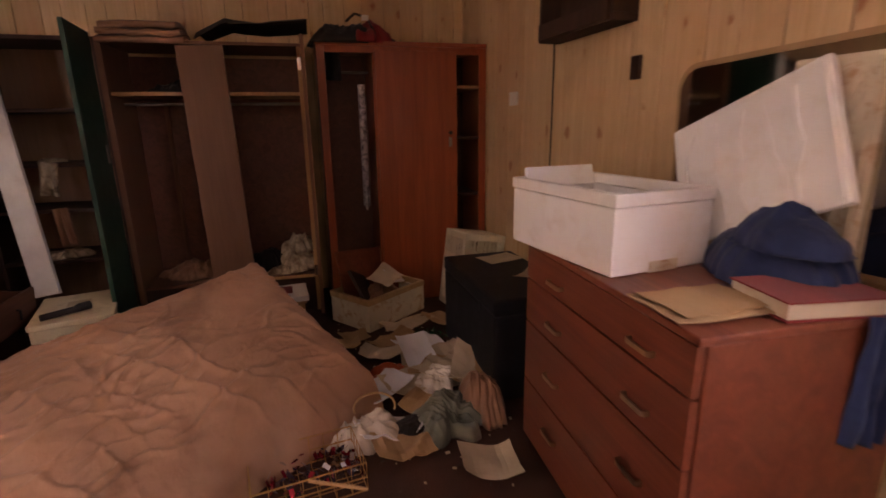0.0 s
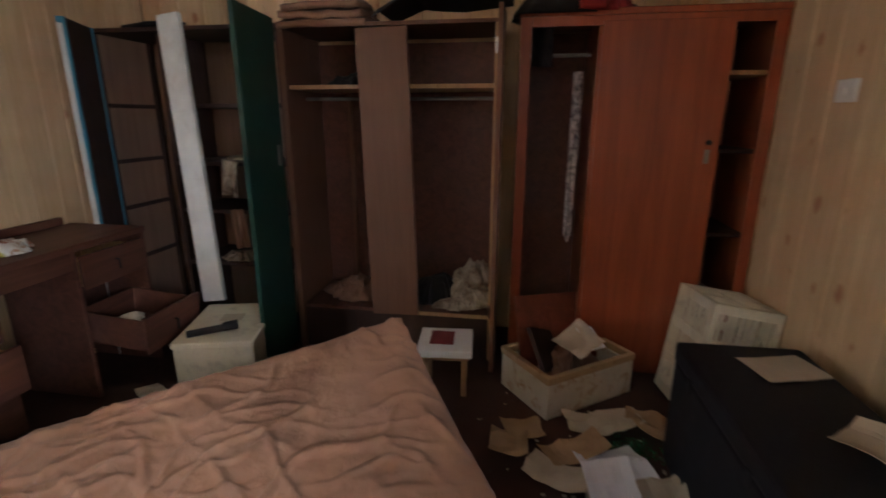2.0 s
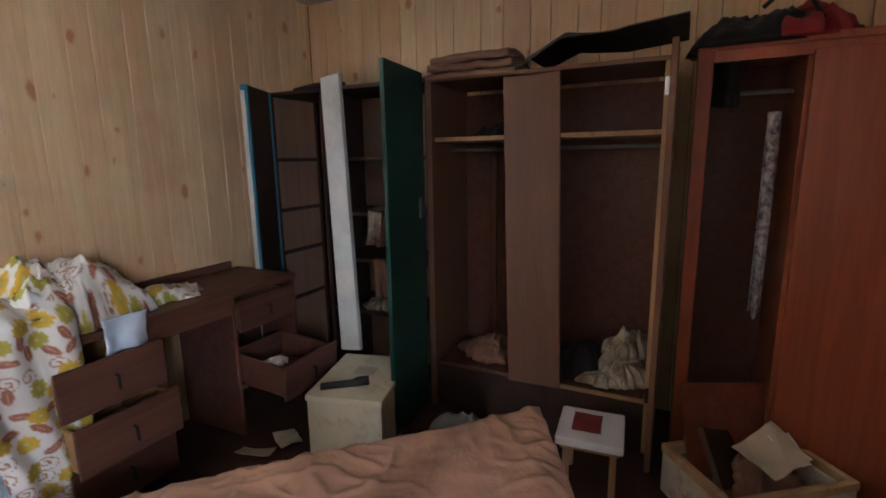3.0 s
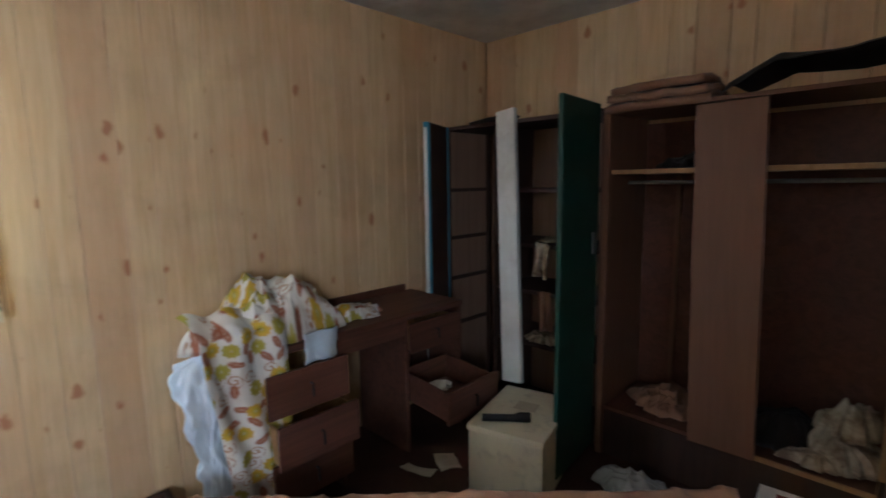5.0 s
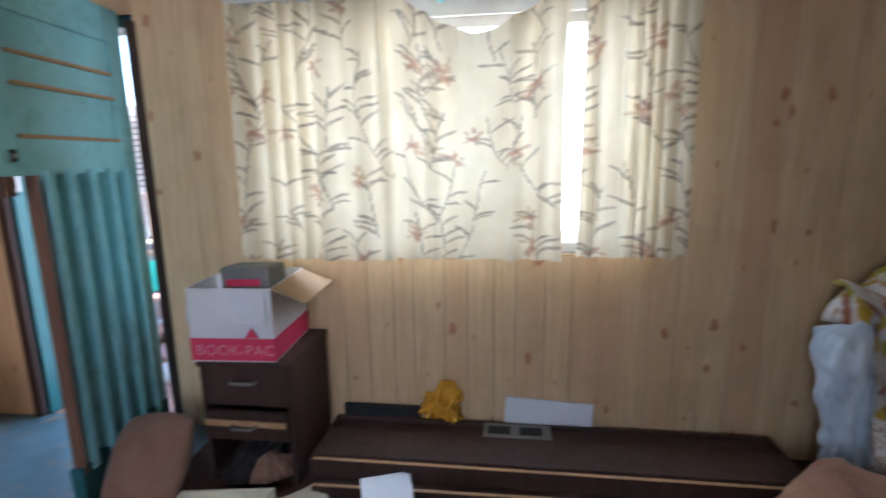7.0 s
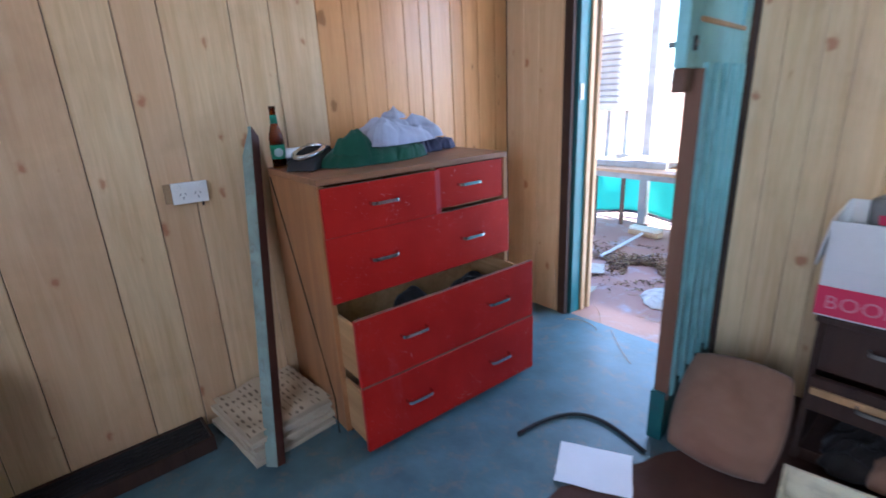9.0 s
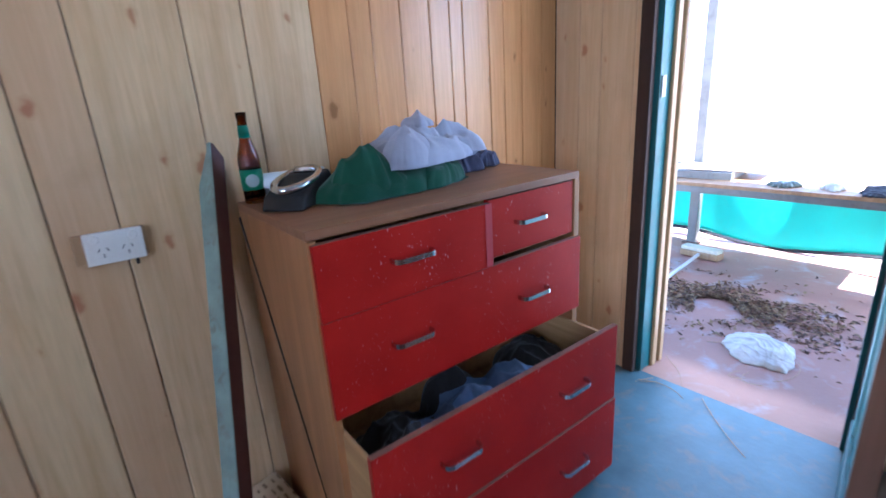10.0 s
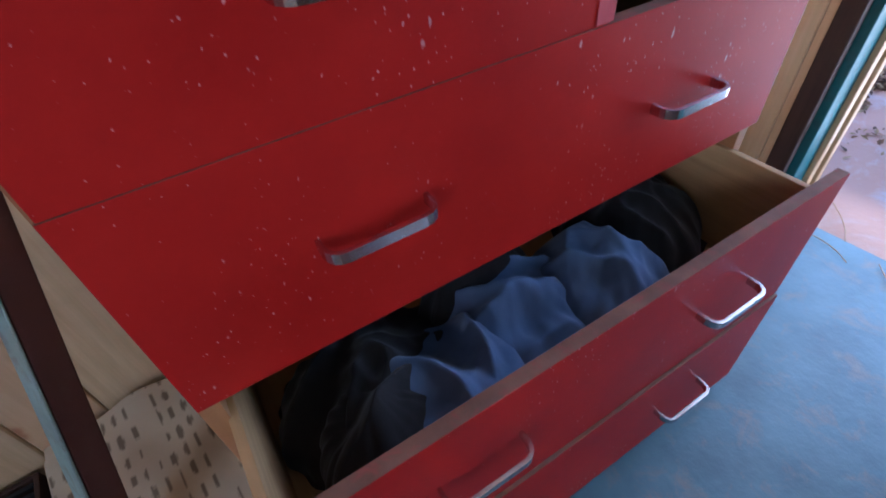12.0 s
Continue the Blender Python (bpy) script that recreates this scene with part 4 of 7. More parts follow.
# ---- desk under the west wall ----
def desk():
    w = thing("desk", "worn dark mahogany desk with drawers hanging open", "desk", pose(-0.985, 3.735, 0))
    D, L, H = 0.42, 1.16, 0.735
    part("desktop", box(0.0, 0, H - 0.03, D, L, H, 0.008), DESK_WOOD, w, "dusty chipped desktop")
    part("back_rail", box(0.0, 0.02, H + 0.0005, 0.02, L - 0.06, H + 0.04, 0.005), DESK_WOOD, w)
    for y0, y1 in ((0.0, 0.02), (0.38, 0.40), (0.76, 0.78), (L - 0.02, L)):
        part("side_panel", box(0.01, y0, 0.02, D - 0.015, y1, H - 0.031, 0.003), DESK_WOOD, w)
    part("apron", box(D - 0.03, 0.401, H - 0.11, D - 0.015, 0.759, H - 0.031, 0.003), DESK_WOOD, w)
    part("back_panel", box(0.01, 0.021, 0.05, 0.018, 0.379, H - 0.031, 0.001), DARK_WOOD, w)
    part("back_panel", box(0.01, 0.781, 0.05, 0.018, L - 0.021, H - 0.031, 0.001), DARK_WOOD, w)

    def drawer(y0, y1, z, h, pull, label):
        x = D - 0.02 + pull
        d = part("drawer", frame_box(x - 0.36, y0 + 0.015, z, x - 0.018, y1 - 0.015, z + h - 0.03, 0.012), RAW_WOOD, w, label)
        part("drawer_front", box(x - 0.0175, y0 + 0.004, z - 0.01, x, y1 - 0.004, z + h - 0.01, 0.004), DESK_WOOD, d, "scuffed mahogany front")
        part("handle", tube([(x + 0.001, (y0 + y1) / 2, z + h * 0.55), (x + 0.016, (y0 + y1) / 2, z + h * 0.55), (x + 0.018, (y0 + y1) / 2, z + h * 0.25)], 0.005, 6), BLACK, d)
        return d
    drawer(0.02, 0.38, 0.50, 0.17, 0.09, "drawer pulled halfway out")
    drawer(0.02, 0.38, 0.325, 0.17, 0.155, "drawer pulled halfway out")
    drawer(0.02, 0.38, 0.15, 0.17, 0.10, "drawer pulled slightly out")
    drawer(0.78, L - 0.02, 0.54, 0.15, 0.02, "drawer barely open")
    d = drawer(0.78, L - 0.02, 0.26, 0.17, 0.25, "drawer pulled out and sagging")
    d.matrix_basis = pose(0, 0, 0.05, 0, 5, 0)
    d.data.materials[0] = DESK_WOOD
    return w


desk()


# ---- mattress ----
A, B, C2, D2 = Vector((0.87, 4.355, 0.60)), Vector((-0.55, 3.47, 0.33)), Vector((-0.12, 2.91, 0.12)), Vector((1.29, 3.79, 0.29))


def mattress_top(u, v):
    p = A.lerp(B, u).lerp(D2.lerp(C2, u), v)
    x, y = p.x, p.y
    hump = 0.03 * math.sin(math.pi * u) * math.sin(math.pi * v)
    f = folds(x, y, 3, 3.2)
    g = folds(x * 0.6 + y * 0.5, y * 2.2 - x, 8, 3.0)
    edge = min(u, 1 - u, v, 1 - v)
    drop = 0.03 * max(0, 1 - edge / 0.05) ** 2
    along, across = 0.81 * x + 0.58 * y, 0.58 * x - 0.81 * y
    s = folds(along * 0.8 + 0.5 * across, across * 2.6 - along * 0.7, 5, 3.6)
    k = folds(along * 2.4, across * 0.9 + along * 0.5, 12, 3.4)
    c = ridges(x, y, 2.25, 0.11, 0.3) * (0.4 + 0.6 * v) + 0.8 * ridges(x, y, 3.05, 0.085, 0.25) * u + 0.8 * ridges(x, y, 1.25, 0.15, 0.16) * (1 - 0.6 * u) + 0.5 * ridges(x, y, 4.3, 0.06, 0.3)
    return p + Vector((0, 0, hump + 0.023 * c + 0.005 * f + 0.003 * g + 0.005 * s + 0.004 * k * (1 - v * 0.5) - drop))


def mattress_mesh():
    bm = bmesh.new()
    nu, nv = 220, 130
    g = [[bm.verts.new(mattress_top(i / nu, j / nv)) for j in range(nv + 1)] for i in range(nu + 1)]
    for i in range(nu):
        for j in range(nv):
            bm.faces.new((g[i][j], g[i + 1][j], g[i + 1][j + 1], g[i][j + 1]))
    ring = [g[i][0] for i in range(nu)] + [g[nu][j] for j in range(nv)] + [g[i][nv] for i in range(nu, 0, -1)] + [g[0][j] for j in range(nv, 0, -1)]
    mid = (A + B + C2 + D2) / 4
    prev = ring
    steps = 8
    for s in range(1, steps + 1):
        nxt = []
        for k, v in enumerate(ring):
            out = Vector((v.co.x - mid.x, v.co.y - mid.y, 0)).normalized()
            t = s / steps
            z = v.co.z * (1 - t) + 0.012 * t
            wob = 0.012 * math.sin(k * 0.11 + 1.5 * math.sin(k * 0.03)) * t + 0.025 * noise.noise(Vector((k * 0.12, t * 2, 3)))
            q = v.co + out * (0.045 * math.sin(math.pi * min(t * 0.8, 1)) + 0.05 * t + wob)
            nxt.append(bm.verts.new((q.x, q.y, z)))
        m2 = len(ring)
        for k in range(m2):
            bm.faces.new((prev[k], nxt[k], nxt[(k + 1) % m2], prev[(k + 1) % m2]))
        prev = nxt
    bmesh.ops.recalc_face_normals(bm, faces=bm.faces)
    return bm


mattress = thing("mattress", "sagging mattress under a creased dusty pink sheet", "mattress")
part("bedsheet", mattress_mesh(), SHEET, mattress, "creased dusty pink sheet", True)
core = bmesh.new()
cv = [[core.verts.new((p.x * 0.96 + 0.4 * 0.04, p.y * 0.96 + 3.64 * 0.04, z)) for p, z in ((A, za), (B, zb), (C2, zc), (D2, zd))] for za, zb, zc, zd in ((0.02, 0.02, 0.02, 0.02), (0.5, 0.24, 0.06, 0.2))]
core.faces.new(cv[0][::-1])
core.faces.new(cv[1])
for k in range(4):
    core.faces.new((cv[0][k], cv[0][(k + 1) % 4], cv[1][(k + 1) % 4], cv[1][k]))
part("mattress_core", core, WHITE_CLOTH, mattress, "foam core under the sheet")


# ---- brown dresser on the east wall ----
def pull_handle(parent, x, y, z, L, mat, axis="x", out=0.03, lab="chrome bow handle"):
    """A flat bow handle; axis: its run, standing out along -y (axis x) or -x (axis y)."""
    q = out * 0.55
    arc = [(-L / 2 + q - q * math.cos(radians(a)), out - q + q * math.sin(radians(a))) for a in (0, 22, 45, 68, 90)]
    pts = [(-L / 2, 0)] + arc + [(-x, o) for x, o in arc[::-1]] + [(L / 2, 0)]
    bm = bmesh.new()
    rows = []
    band = 0.0062
    for i, (a, o) in enumerate(pts):
        d0, d1 = pts[max(i - 1, 0)], pts[min(i + 1, len(pts) - 1)]
        t = Vector((d1[0] - d0[0], d1[1] - d0[1])).normalized()
        nrm = Vector((-t.y, t.x)) * 0.0025
        rows.append([bm.verts.new((a + s * nrm.x, -(o + s * nrm.y), h)) for s, h in ((1, -band), (1, band), (-1, band), (-1, -band))])
    for r0, r1 in zip(rows, rows[1:]):
        for k in range(4):
            bm.faces.new((r0[k], r0[(k + 1) % 4], r1[(k + 1) % 4], r1[k]))
    bm.faces.new(rows[0])
    bm.faces.new(rows[-1][::-1])
    bmesh.ops.recalc_face_normals(bm, faces=bm.faces)
    ob = part("handle", bm, mat, parent, lab)
    ob.matrix_basis = pose(x, y, z, 0, 0, 0 if axis == "x" else -90)
    return ob


def dresser():
    w = thing("dresser", "glossy red-brown veneered chest of four wide drawers against the wall", "dresser", pose(1.825, 2.665, 0.008, 0, 0, -2.5))
    D, L, H = 0.53, 0.83, 0.805
    part("body", box(0.02, 0.0, 0.05, D, L, H - 0.0195, 0.004), BROWN_RED, w)
    part("top_panel", box(-0.004, -0.004, H - 0.019, D, L + 0.004, H, 0.005), BROWN_RED, w)
    part("plinth", box(0.04, 0.01, 0.0, D - 0.01, L - 0.01, 0.0495, 0.003), DARK_WOOD, w)
    for z0, z1, hz in ((0.054, 0.28, 0.182), (0.286, 0.507, 0.39), (0.513, 0.667, 0.57), (0.673, 0.783, 0.712)):
        d = part("drawer_front", box(0.0, 0.006, z0, 0.0195, L - 0.006, z1, 0.0025), BROWN_RED, w)
        for y in (0.165, 0.595):
            pull_handle(d, 0.0, y, hz, 0.085, BRASS, "y", 0.016, "dull brass bow handle")
    return w

dresser()


# ---- red chest of drawers by the door ----
CHIP_EDGE = plain("bare_brown_edge", (0.22, 0.10, 0.06), 0.8, var=0.4, scale=20, dirt=0.6, grime=(0.34, 0.05, 0.05))


def red_chest():
    w = thing("chest_of_drawers", "honey-brown chest of drawers with red drawer fronts, two open", "chest of drawers", pose(-0.416, -0.481, 0, 0, 0, -3.2))
    W, D, H = 0.886, 0.475, 1.024
    part("side_panel", box(0, 0, 0.03, 0.022, D, H - 0.0225, 0.002), CHEST_WOOD, w)
    part("side_panel", box(W - 0.022, 0, 0.03, W, D, H - 0.0225, 0.002), CHEST_WOOD, w)
    part("top_panel", box(0, 0, H - 0.022, W, D, H, 0.003), CHEST_TOP, w, "dusty brown top with a pale edge")
    part("back_panel", box(0.0225, 0.0, 0.05, W - 0.0225, 0.008, H - 0.0225, 0.001), RAW_WOOD, w)
    part("bottom_panel", box(0.0225, 0.0085, 0.05, W - 0.0225, D - 0.03, 0.062, 0.001), RAW_WOOD, w)
    part("divider", box(0.385, 0.01, 0.83, 0.4, D - 0.02, H - 0.0225, 0.001), RAW_WOOD, w)
    for z in (0.824, 0.57, 0.3):
        part("rail", box(0.0225, D - 0.06, z, W - 0.0225, D - 0.022, z + 0.012, 0.001), RAW_WOOD, w)
    for x, y in ((0.03, 0.03), (W - 0.07, 0.03), (0.03, D - 0.07), (W - 0.07, D - 0.07)):
        part("foot", box(x, y, 0.0, x + 0.04, y + 0.04, 0.0295, 0.003), DARK_WOOD, w)

    def drawer(x0, x1, z0, z1, pull, handles, label, tilt=0.0):
        y = D + pull
        d = part("drawer_box", frame_box(x0 + 0.012, y - 0.40, z0 + 0.012, x1 - 0.012, y - 0.018, z1 - 0.035, 0.012), RAW_WOOD, w, label)
        fb2 = box(x0, y - 0.0178, z0, x1, y, z1, 0.0015)
        for f in fb2.faces:
            if f.normal.z > 0.9 or f.normal.y < -0.5:
                f.material_index = 1
        part("drawer_front", fb2, [RED_PAINT, CHIP_EDGE], d, "red painted front flecked with white")
        for hx, hz in handles:
            h2 = pull_handle(d, hx, y + 0.0005, hz, 0.112, CHROME)
            h2.matrix_basis = pose(hx - 0.019, y + 0.0005, hz - 0.003, 0, 0, 180)
        return d
    drawer(0.384, W - 0.006, 0.8195, H - 0.03, 0.0119, [(0.663, 0.921)], "closed top drawer")
    drawer(0.026, 0.379, 0.834, H - 0.026, -0.004, [(0.245, 0.924)], "closed small top drawer")
    drawer(0.004, W - 0.004, 0.575, 0.819, 0.012, [(0.682, 0.715), (0.25, 0.70)], "closed wide drawer")
    drawer(0.006, W - 0.006, 0.303, 0.561, 0.16, [(0.67, 0.455), (0.245, 0.445)], "drawer pulled open, full of clothes")
    drawer(0.006, W - 0.006, 0.035, 0.299, 0.165, [(0.67, 0.18), (0.245, 0.175)], "bottom drawer pulled open")
    part("tape", box(0.382, D + 0.0122, 0.822, 0.405, D + 0.0132, H - 0.03, 0), plain("faded_red_tape", (0.50, 0.06, 0.07), 0.4), w, "faded strip of red tape")
    return w


red_chest()


def basis(o, x, z):
    """A pose from its origin, its x axis and roughly its z axis."""
    ex = Vector(x).normalized()
    ez = (Vector(z) - ex * ex.dot(Vector(z))).normalized()
    ey = ez.cross(ex)
    m = Matrix((ex, ey, ez)).transposed().to_4x4()
    m.translation = o
    return m


def put(ob, m):
    ob.matrix_basis = m
    return ob


def cloth_heap(name, label, cat, mat, m, w, d, h, seed, crease=0.3, n=44, lobes=0.22, flat=0.5):
    ob = put(part(name, heap(w, d, h, seed, n, crease, lobes, flat), mat, None, "", True), m)
    return tagged(ob, label, cat)


def leaf_of_paper(label, mat, x, y, z, rot, w, d, seed, lift=0.02, curl=0.03, name="paper_sheet", cat="paper", tilt=(0, 0), group="papers on the floor"):
    ob = put(part(name, crumpled(w, d, seed, lift, curl), mat), pose(x, y, z, tilt[0], tilt[1], rot))
    return tagged(ob, label, cat, group)


# ---- on and around the brown dresser ----
def foam_box(label, m, w, d, h, t, mat, rim_mat=None):
    b = thing("foam_box", label, "foam box", m)
    part("tray", frame_box(0, 0, 0, w, d, h - 0.035, t, bevel=0.006), mat, b)
    part("rim", ring_box(-0.004, -0.004, h - 0.034, w + 0.004, d + 0.004, h, t, 0.005), rim_mat or mat, b, "raised foam rim")
    return b


fb = foam_box("large white foam box, open, standing on the dresser", pose(1.868, 3.015, 0.815, 0, 0, 7.5), 0.335, 0.485, 0.213, 0.026, FOAM)
part("flap", add_box(bmesh.new(), 0.0, 0, 0, 0.27, 0.018, 0.07, 0.005, pose(0.035, 0.445, 0.178, -18, 0, 0)), FOAM, fb, "broken foam edge standing up")
part("chip", add_box(bmesh.new(), 0.12, -0.0045, 0.0, 0.22, -0.0035, 0.03, 0), FOAM_DIRTY, fb, "broken stained patch")


def foam_lid(label, m, w, h, t, mat, seed):
    o = thing("foam_sheet", label, "foam lid", m)
    part("slab", box(0, 0, 0, w, t, h, 0.012), mat, o)
    r = random.Random(seed)
    for k in range(5):
        x = w * (0.15 + 0.17 * k)
        pts = [(x + 0.03 * r.uniform(-1, 1), -0.003, h * (0.08 + 0.2 * j)) for j in range(5)]
        part("rib", tube(pts, 0.005, 5), mat, o)
    for a in ((0.012, 0.018), (w - 0.018, w - 0.012)):
        part("rim", box(a[0], -0.008, 0.012, a[1], 0, h - 0.012, 0.003), mat, o)
    return o


foam_lid("large white foam lid leaning on the wall behind the box", basis((2.215, 3.18, 0.835), (0.06, -0.419, 0.189), (0.06, 0.182, 0.317)), 0.463, 0.37, 0.03, FOAM, 2)
foam_lid("second foam lid leaning behind the first", basis((2.352, 3.03, 0.815), (0.03, -0.98, 0.0), (0.03, -0.03, 0.99)), 0.22, 0.53, 0.028, FOAM_DIRTY, 5)


def rounded_mirror():
    o = thing("mirror", "rounded mirror in a thin wooden frame standing on the dresser", "mirror", pose(2.368, 3.415, 0.806, 0, -2.0, -87.15))

    def plate(w, h, r, y0, y1):
        bm = bmesh.new()
        pts = []
        for cx, cz, a0 in ((w - r, r, -90), (w - r, h - r, 0), (r, h - r, 90), (r, r, 180)):
            for k in range(9):
                a = radians(a0 + 90 * k / 8)
                pts.append((cx + r * math.cos(a), cz + r * math.sin(a)))
        f = [bm.verts.new((x, y0, z)) for x, z in pts]
        b2 = [bm.verts.new((x, y1, z)) for x, z in pts]
        bm.faces.new(f)
        bm.faces.new(b2[::-1])
        for k in range(len(pts)):
            bm.faces.new((f[k], b2[k], b2[(k + 1) % len(pts)], f[(k + 1) % len(pts)]))
        bmesh.ops.recalc_face_normals(bm, faces=bm.faces)
        return bm
    part("frame", plate(0.80, 0.57, 0.08, -0.004, 0.016), KRAFT, o, "thin wooden edge")
    g = part("glass", plate(0.765, 0.535, 0.07, -0.008, -0.0045), MIRROR, o, "dark speckled mirror glass")
    g.matrix_basis = pose(0.0175, 0, 0.0175)
    return o


rounded_mirror()
towel = thing("towel", "dark blue towel heaped on the dresser, one end hanging", "towel", pose(2.235, 2.89, 0.814, 0, 0, 84))
part("bundle", rumpled(0.38, 0.25, 0.15, 4.4), TOWEL, towel, "", True)
part("upper_fold", rumpled(0.26, 0.18, 0.09, 7.1), TOWEL, towel, "", True).matrix_basis = pose(-0.03, 0.0, 0.09)


def hang(name, label, cat, mat, m, w, h, seed, top=0.05, waves=3, amp=0.012, nu=30, nv=40):
    def fn(u, v):
        x = (u - 0.5) * w * (1 - 0.2 * v * abs(noise.noise(Vector((seed, v, 0)))))
        y = -amp * math.sin(u * waves * 6.28 + seed + v) * (0.4 + 0.6 * v) - 0.01 * noise.noise(Vector((u * 3, v * 3, seed)))
        return (x, y, -v * h * (1 + 0.06 * noise.noise(Vector((u * 3, seed, 2)))))
    ob = put(part(name, sheet(fn, nu, nv, 0.004), mat, None, "", True), m)
    return tagged(ob, label, cat) if label else ob


end = hang("towel_end", "", "", TOWEL, pose(2.25, 2.634, 0.82, 1, 0, -2.5), 0.11, 0.30, 3)
end.parent, end.matrix_parent_inverse = towel, towel.matrix_world.inverted()
book = thing("book", "thick hardback book with a red cover lying on the dresser", "book", pose(2.025, 2.668, 0.8145, 0, 0, -9))
part("cover", box(0, 0, 0, 0.24, 0.17, 0.004, 0.001), RED_CLOTH, book)
part("page_block", box(0.004, 0.004, 0.0045, 0.236, 0.166, 0.0375, 0.002), PAPER, book, "yellowed page block")
part("cover", box(0, 0, 0.038, 0.24, 0.17, 0.042, 0.001), RED_CLOTH, book)
leaf_of_paper("old tan card folder with torn edges on the dresser", KRAFT, 1.935, 2.79, 0.812, -2, 0.24, 0.17, 21, 0.012, 0.01, "card_folder", "folder", group="")
leaf_of_paper("torn card cover on the dresser", KRAFT, 1.945, 2.795, 0.820, 3, 0.22, 0.15, 22, 0.01, 0.01, group="")

wall_shelf = thing("wall_shelf", "dark wooden box shelf fixed high on the wall", "shelf", pose(2.352, 4.26, 1.565, 0, 0, -87.15))
part("back_panel", box(0, -0.006, 0, 0.56, 0.0, 0.3, 0.002), DARK_WOOD, wall_shelf)
part("bottom_panel", box(0, -0.11, 0, 0.56, -0.0065, 0.028, 0.003), DARK_WOOD, wall_shelf)
part("front_panel", box(0.02, -0.125, 0.005, 0.54, -0.1105, 0.075, 0.003), DARK_WOOD, wall_shelf)
part("side_panel", box(0, -0.11, 0.0285, 0.018, -0.0065, 0.3, 0.003), DARK_WOOD, wall_shelf)
part("side_panel", box(0.542, -0.11, 0.0285, 0.56, -0.0065, 0.3, 0.003), DARK_WOOD, wall_shelf)

sw = thing("light_switch", "white plastic light switch on the board wall", "light switch", pose(2.3255, 4.78, 1.303, 0, 0, -87.15))
part("plate", box(0, -0.012, 0, 0.10, -0.0005, 0.075, 0.004), PLASTIC, sw)
part("rocker", box(0.04, -0.018, 0.025, 0.055, -0.0125, 0.05, 0.002), PLASTIC, sw)
blk = thing("wall_bracket", "small dark wooden block screwed to the wall", "bracket", pose(2.379, 3.70, 1.355, 0, 0, -87.15))
part("block", box(0, -0.02, 0, 0.045, -0.0005, 0.085, 0.003), DARK_WOOD, blk)
cable = put(part("cable", tube([(0.0, -0.006, 1.5), (0.004, -0.006, 1.0), (0, -0.006, 0.75), (0.012, -0.012, 0.70)], 0.004, 6), BLACK), pose(2.353, 4.30, 0.25, 0, 0, -87.15))
tagged(cable, "dark cable running down the board wall", "cable")


def dark_trunk():
    o = thing("trunk", "dark navy vinyl trunk on the floor beside the dresser", "trunk", pose(1.85, 3.77, 0.008, 0, 0, 1))
    part("body", box(0, 0, 0, 0.40, 0.76, 0.40, 0.012), NAVY, o)
    part("lid", box(-0.004, -0.004, 0.402, 0.404, 0.764, 0.475, 0.015), NAVY, o)
    for y in (0.15, 0.57):
        part("latch", box(-0.009, y, 0.375, -0.0045, y + 0.03, 0.42, 0.002), BLACK, o)
    return o


dark_trunk()
leaf_of_paper("pale paper sheet on the dark trunk", PAPER, 2.1, 4.36, 0.486, 15, 0.21, 0.15, 31, 0.006, 0.008, group="")
leaf_of_paper("crumpled paper hanging at the trunk edge", PAPER, 2.12, 3.95, 0.486, 40, 0.16, 0.16, 32, 0.03, 0.05, group="")


def basket(label, m, w, d, h):
    """Laundry basket standing on its side: slatted walls round an open middle."""
    o = thing("laundry_basket", label, "basket", m)
    t = 0.008
    for y in (0, d - t):
        for z in (0, h * 0.33 - 0.02, h * 0.66 - 0.02, h - 0.04):
            part("band", box(0, y, z, w, y + t, z + 0.04, 0.003), CREAM, o)
        k = 0
        while 0.034 + k * 0.027 < w - 0.04:
            x = 0.034 + k * 0.027
            part("slat", box(x, y + 0.001, 0.03, x + 0.011, y + t - 0.001, h - 0.03, 0), CREAM, o)
            k += 1
    for x in (0, w - t):
        for z in (0, h * 0.33 - 0.02, h * 0.66 - 0.02, h - 0.04):
            part("band", box(x, t, z, x + t, d - t, z + 0.04, 0.003), CREAM, o)
        k = 0
        while 0.034 + k * 0.027 < d - 0.04:
            y = 0.034 + k * 0.027
            part("slat", box(x + 0.001, y, 0.03, x + t - 0.001, y + 0.011, h - 0.03, 0), CREAM, o)
            k += 1
    for a in ((0, 0), (w - 0.03, 0), (0, d - 0.03), (w - 0.03, d - 0.03)):
        part("corner_post", box(a[0], a[1], 0.001, a[0] + 0.03, a[1] + 0.03, h - 0.001, 0.006), CREAM, o)
    for y in (0.009, d / 2 - 0.02, d - 0.039):
        part("base_band", box(0.009, y, h - 0.009, w - 0.009, y + 0.03, h - 0.001, 0.002), CREAM, o)
    for x in (0.009, w / 2 - 0.012, w - 0.034):
        part("base_band", box(x, 0.04, h - 0.0085, x + 0.025, d - 0.04, h - 0.0015, 0.002), CREAM, o)
    k = 0
    while 0.052 + k * 0.02 < d - 0.05:
        part("base_slat", box(0.034, 0.052 + k * 0.02, h - 0.008, w - 0.034, 0.060 + k * 0.02, h - 0.002, 0), CREAM, o)
        k += 1
    return o


basket("cream plastic laundry basket tipped upside down by the wardrobe", Matrix.Translation((1.965, 4.72, 0.055)) @ pose(0, 0, 0, -4, 9, 6), 0.28, 0.32, 0.50)

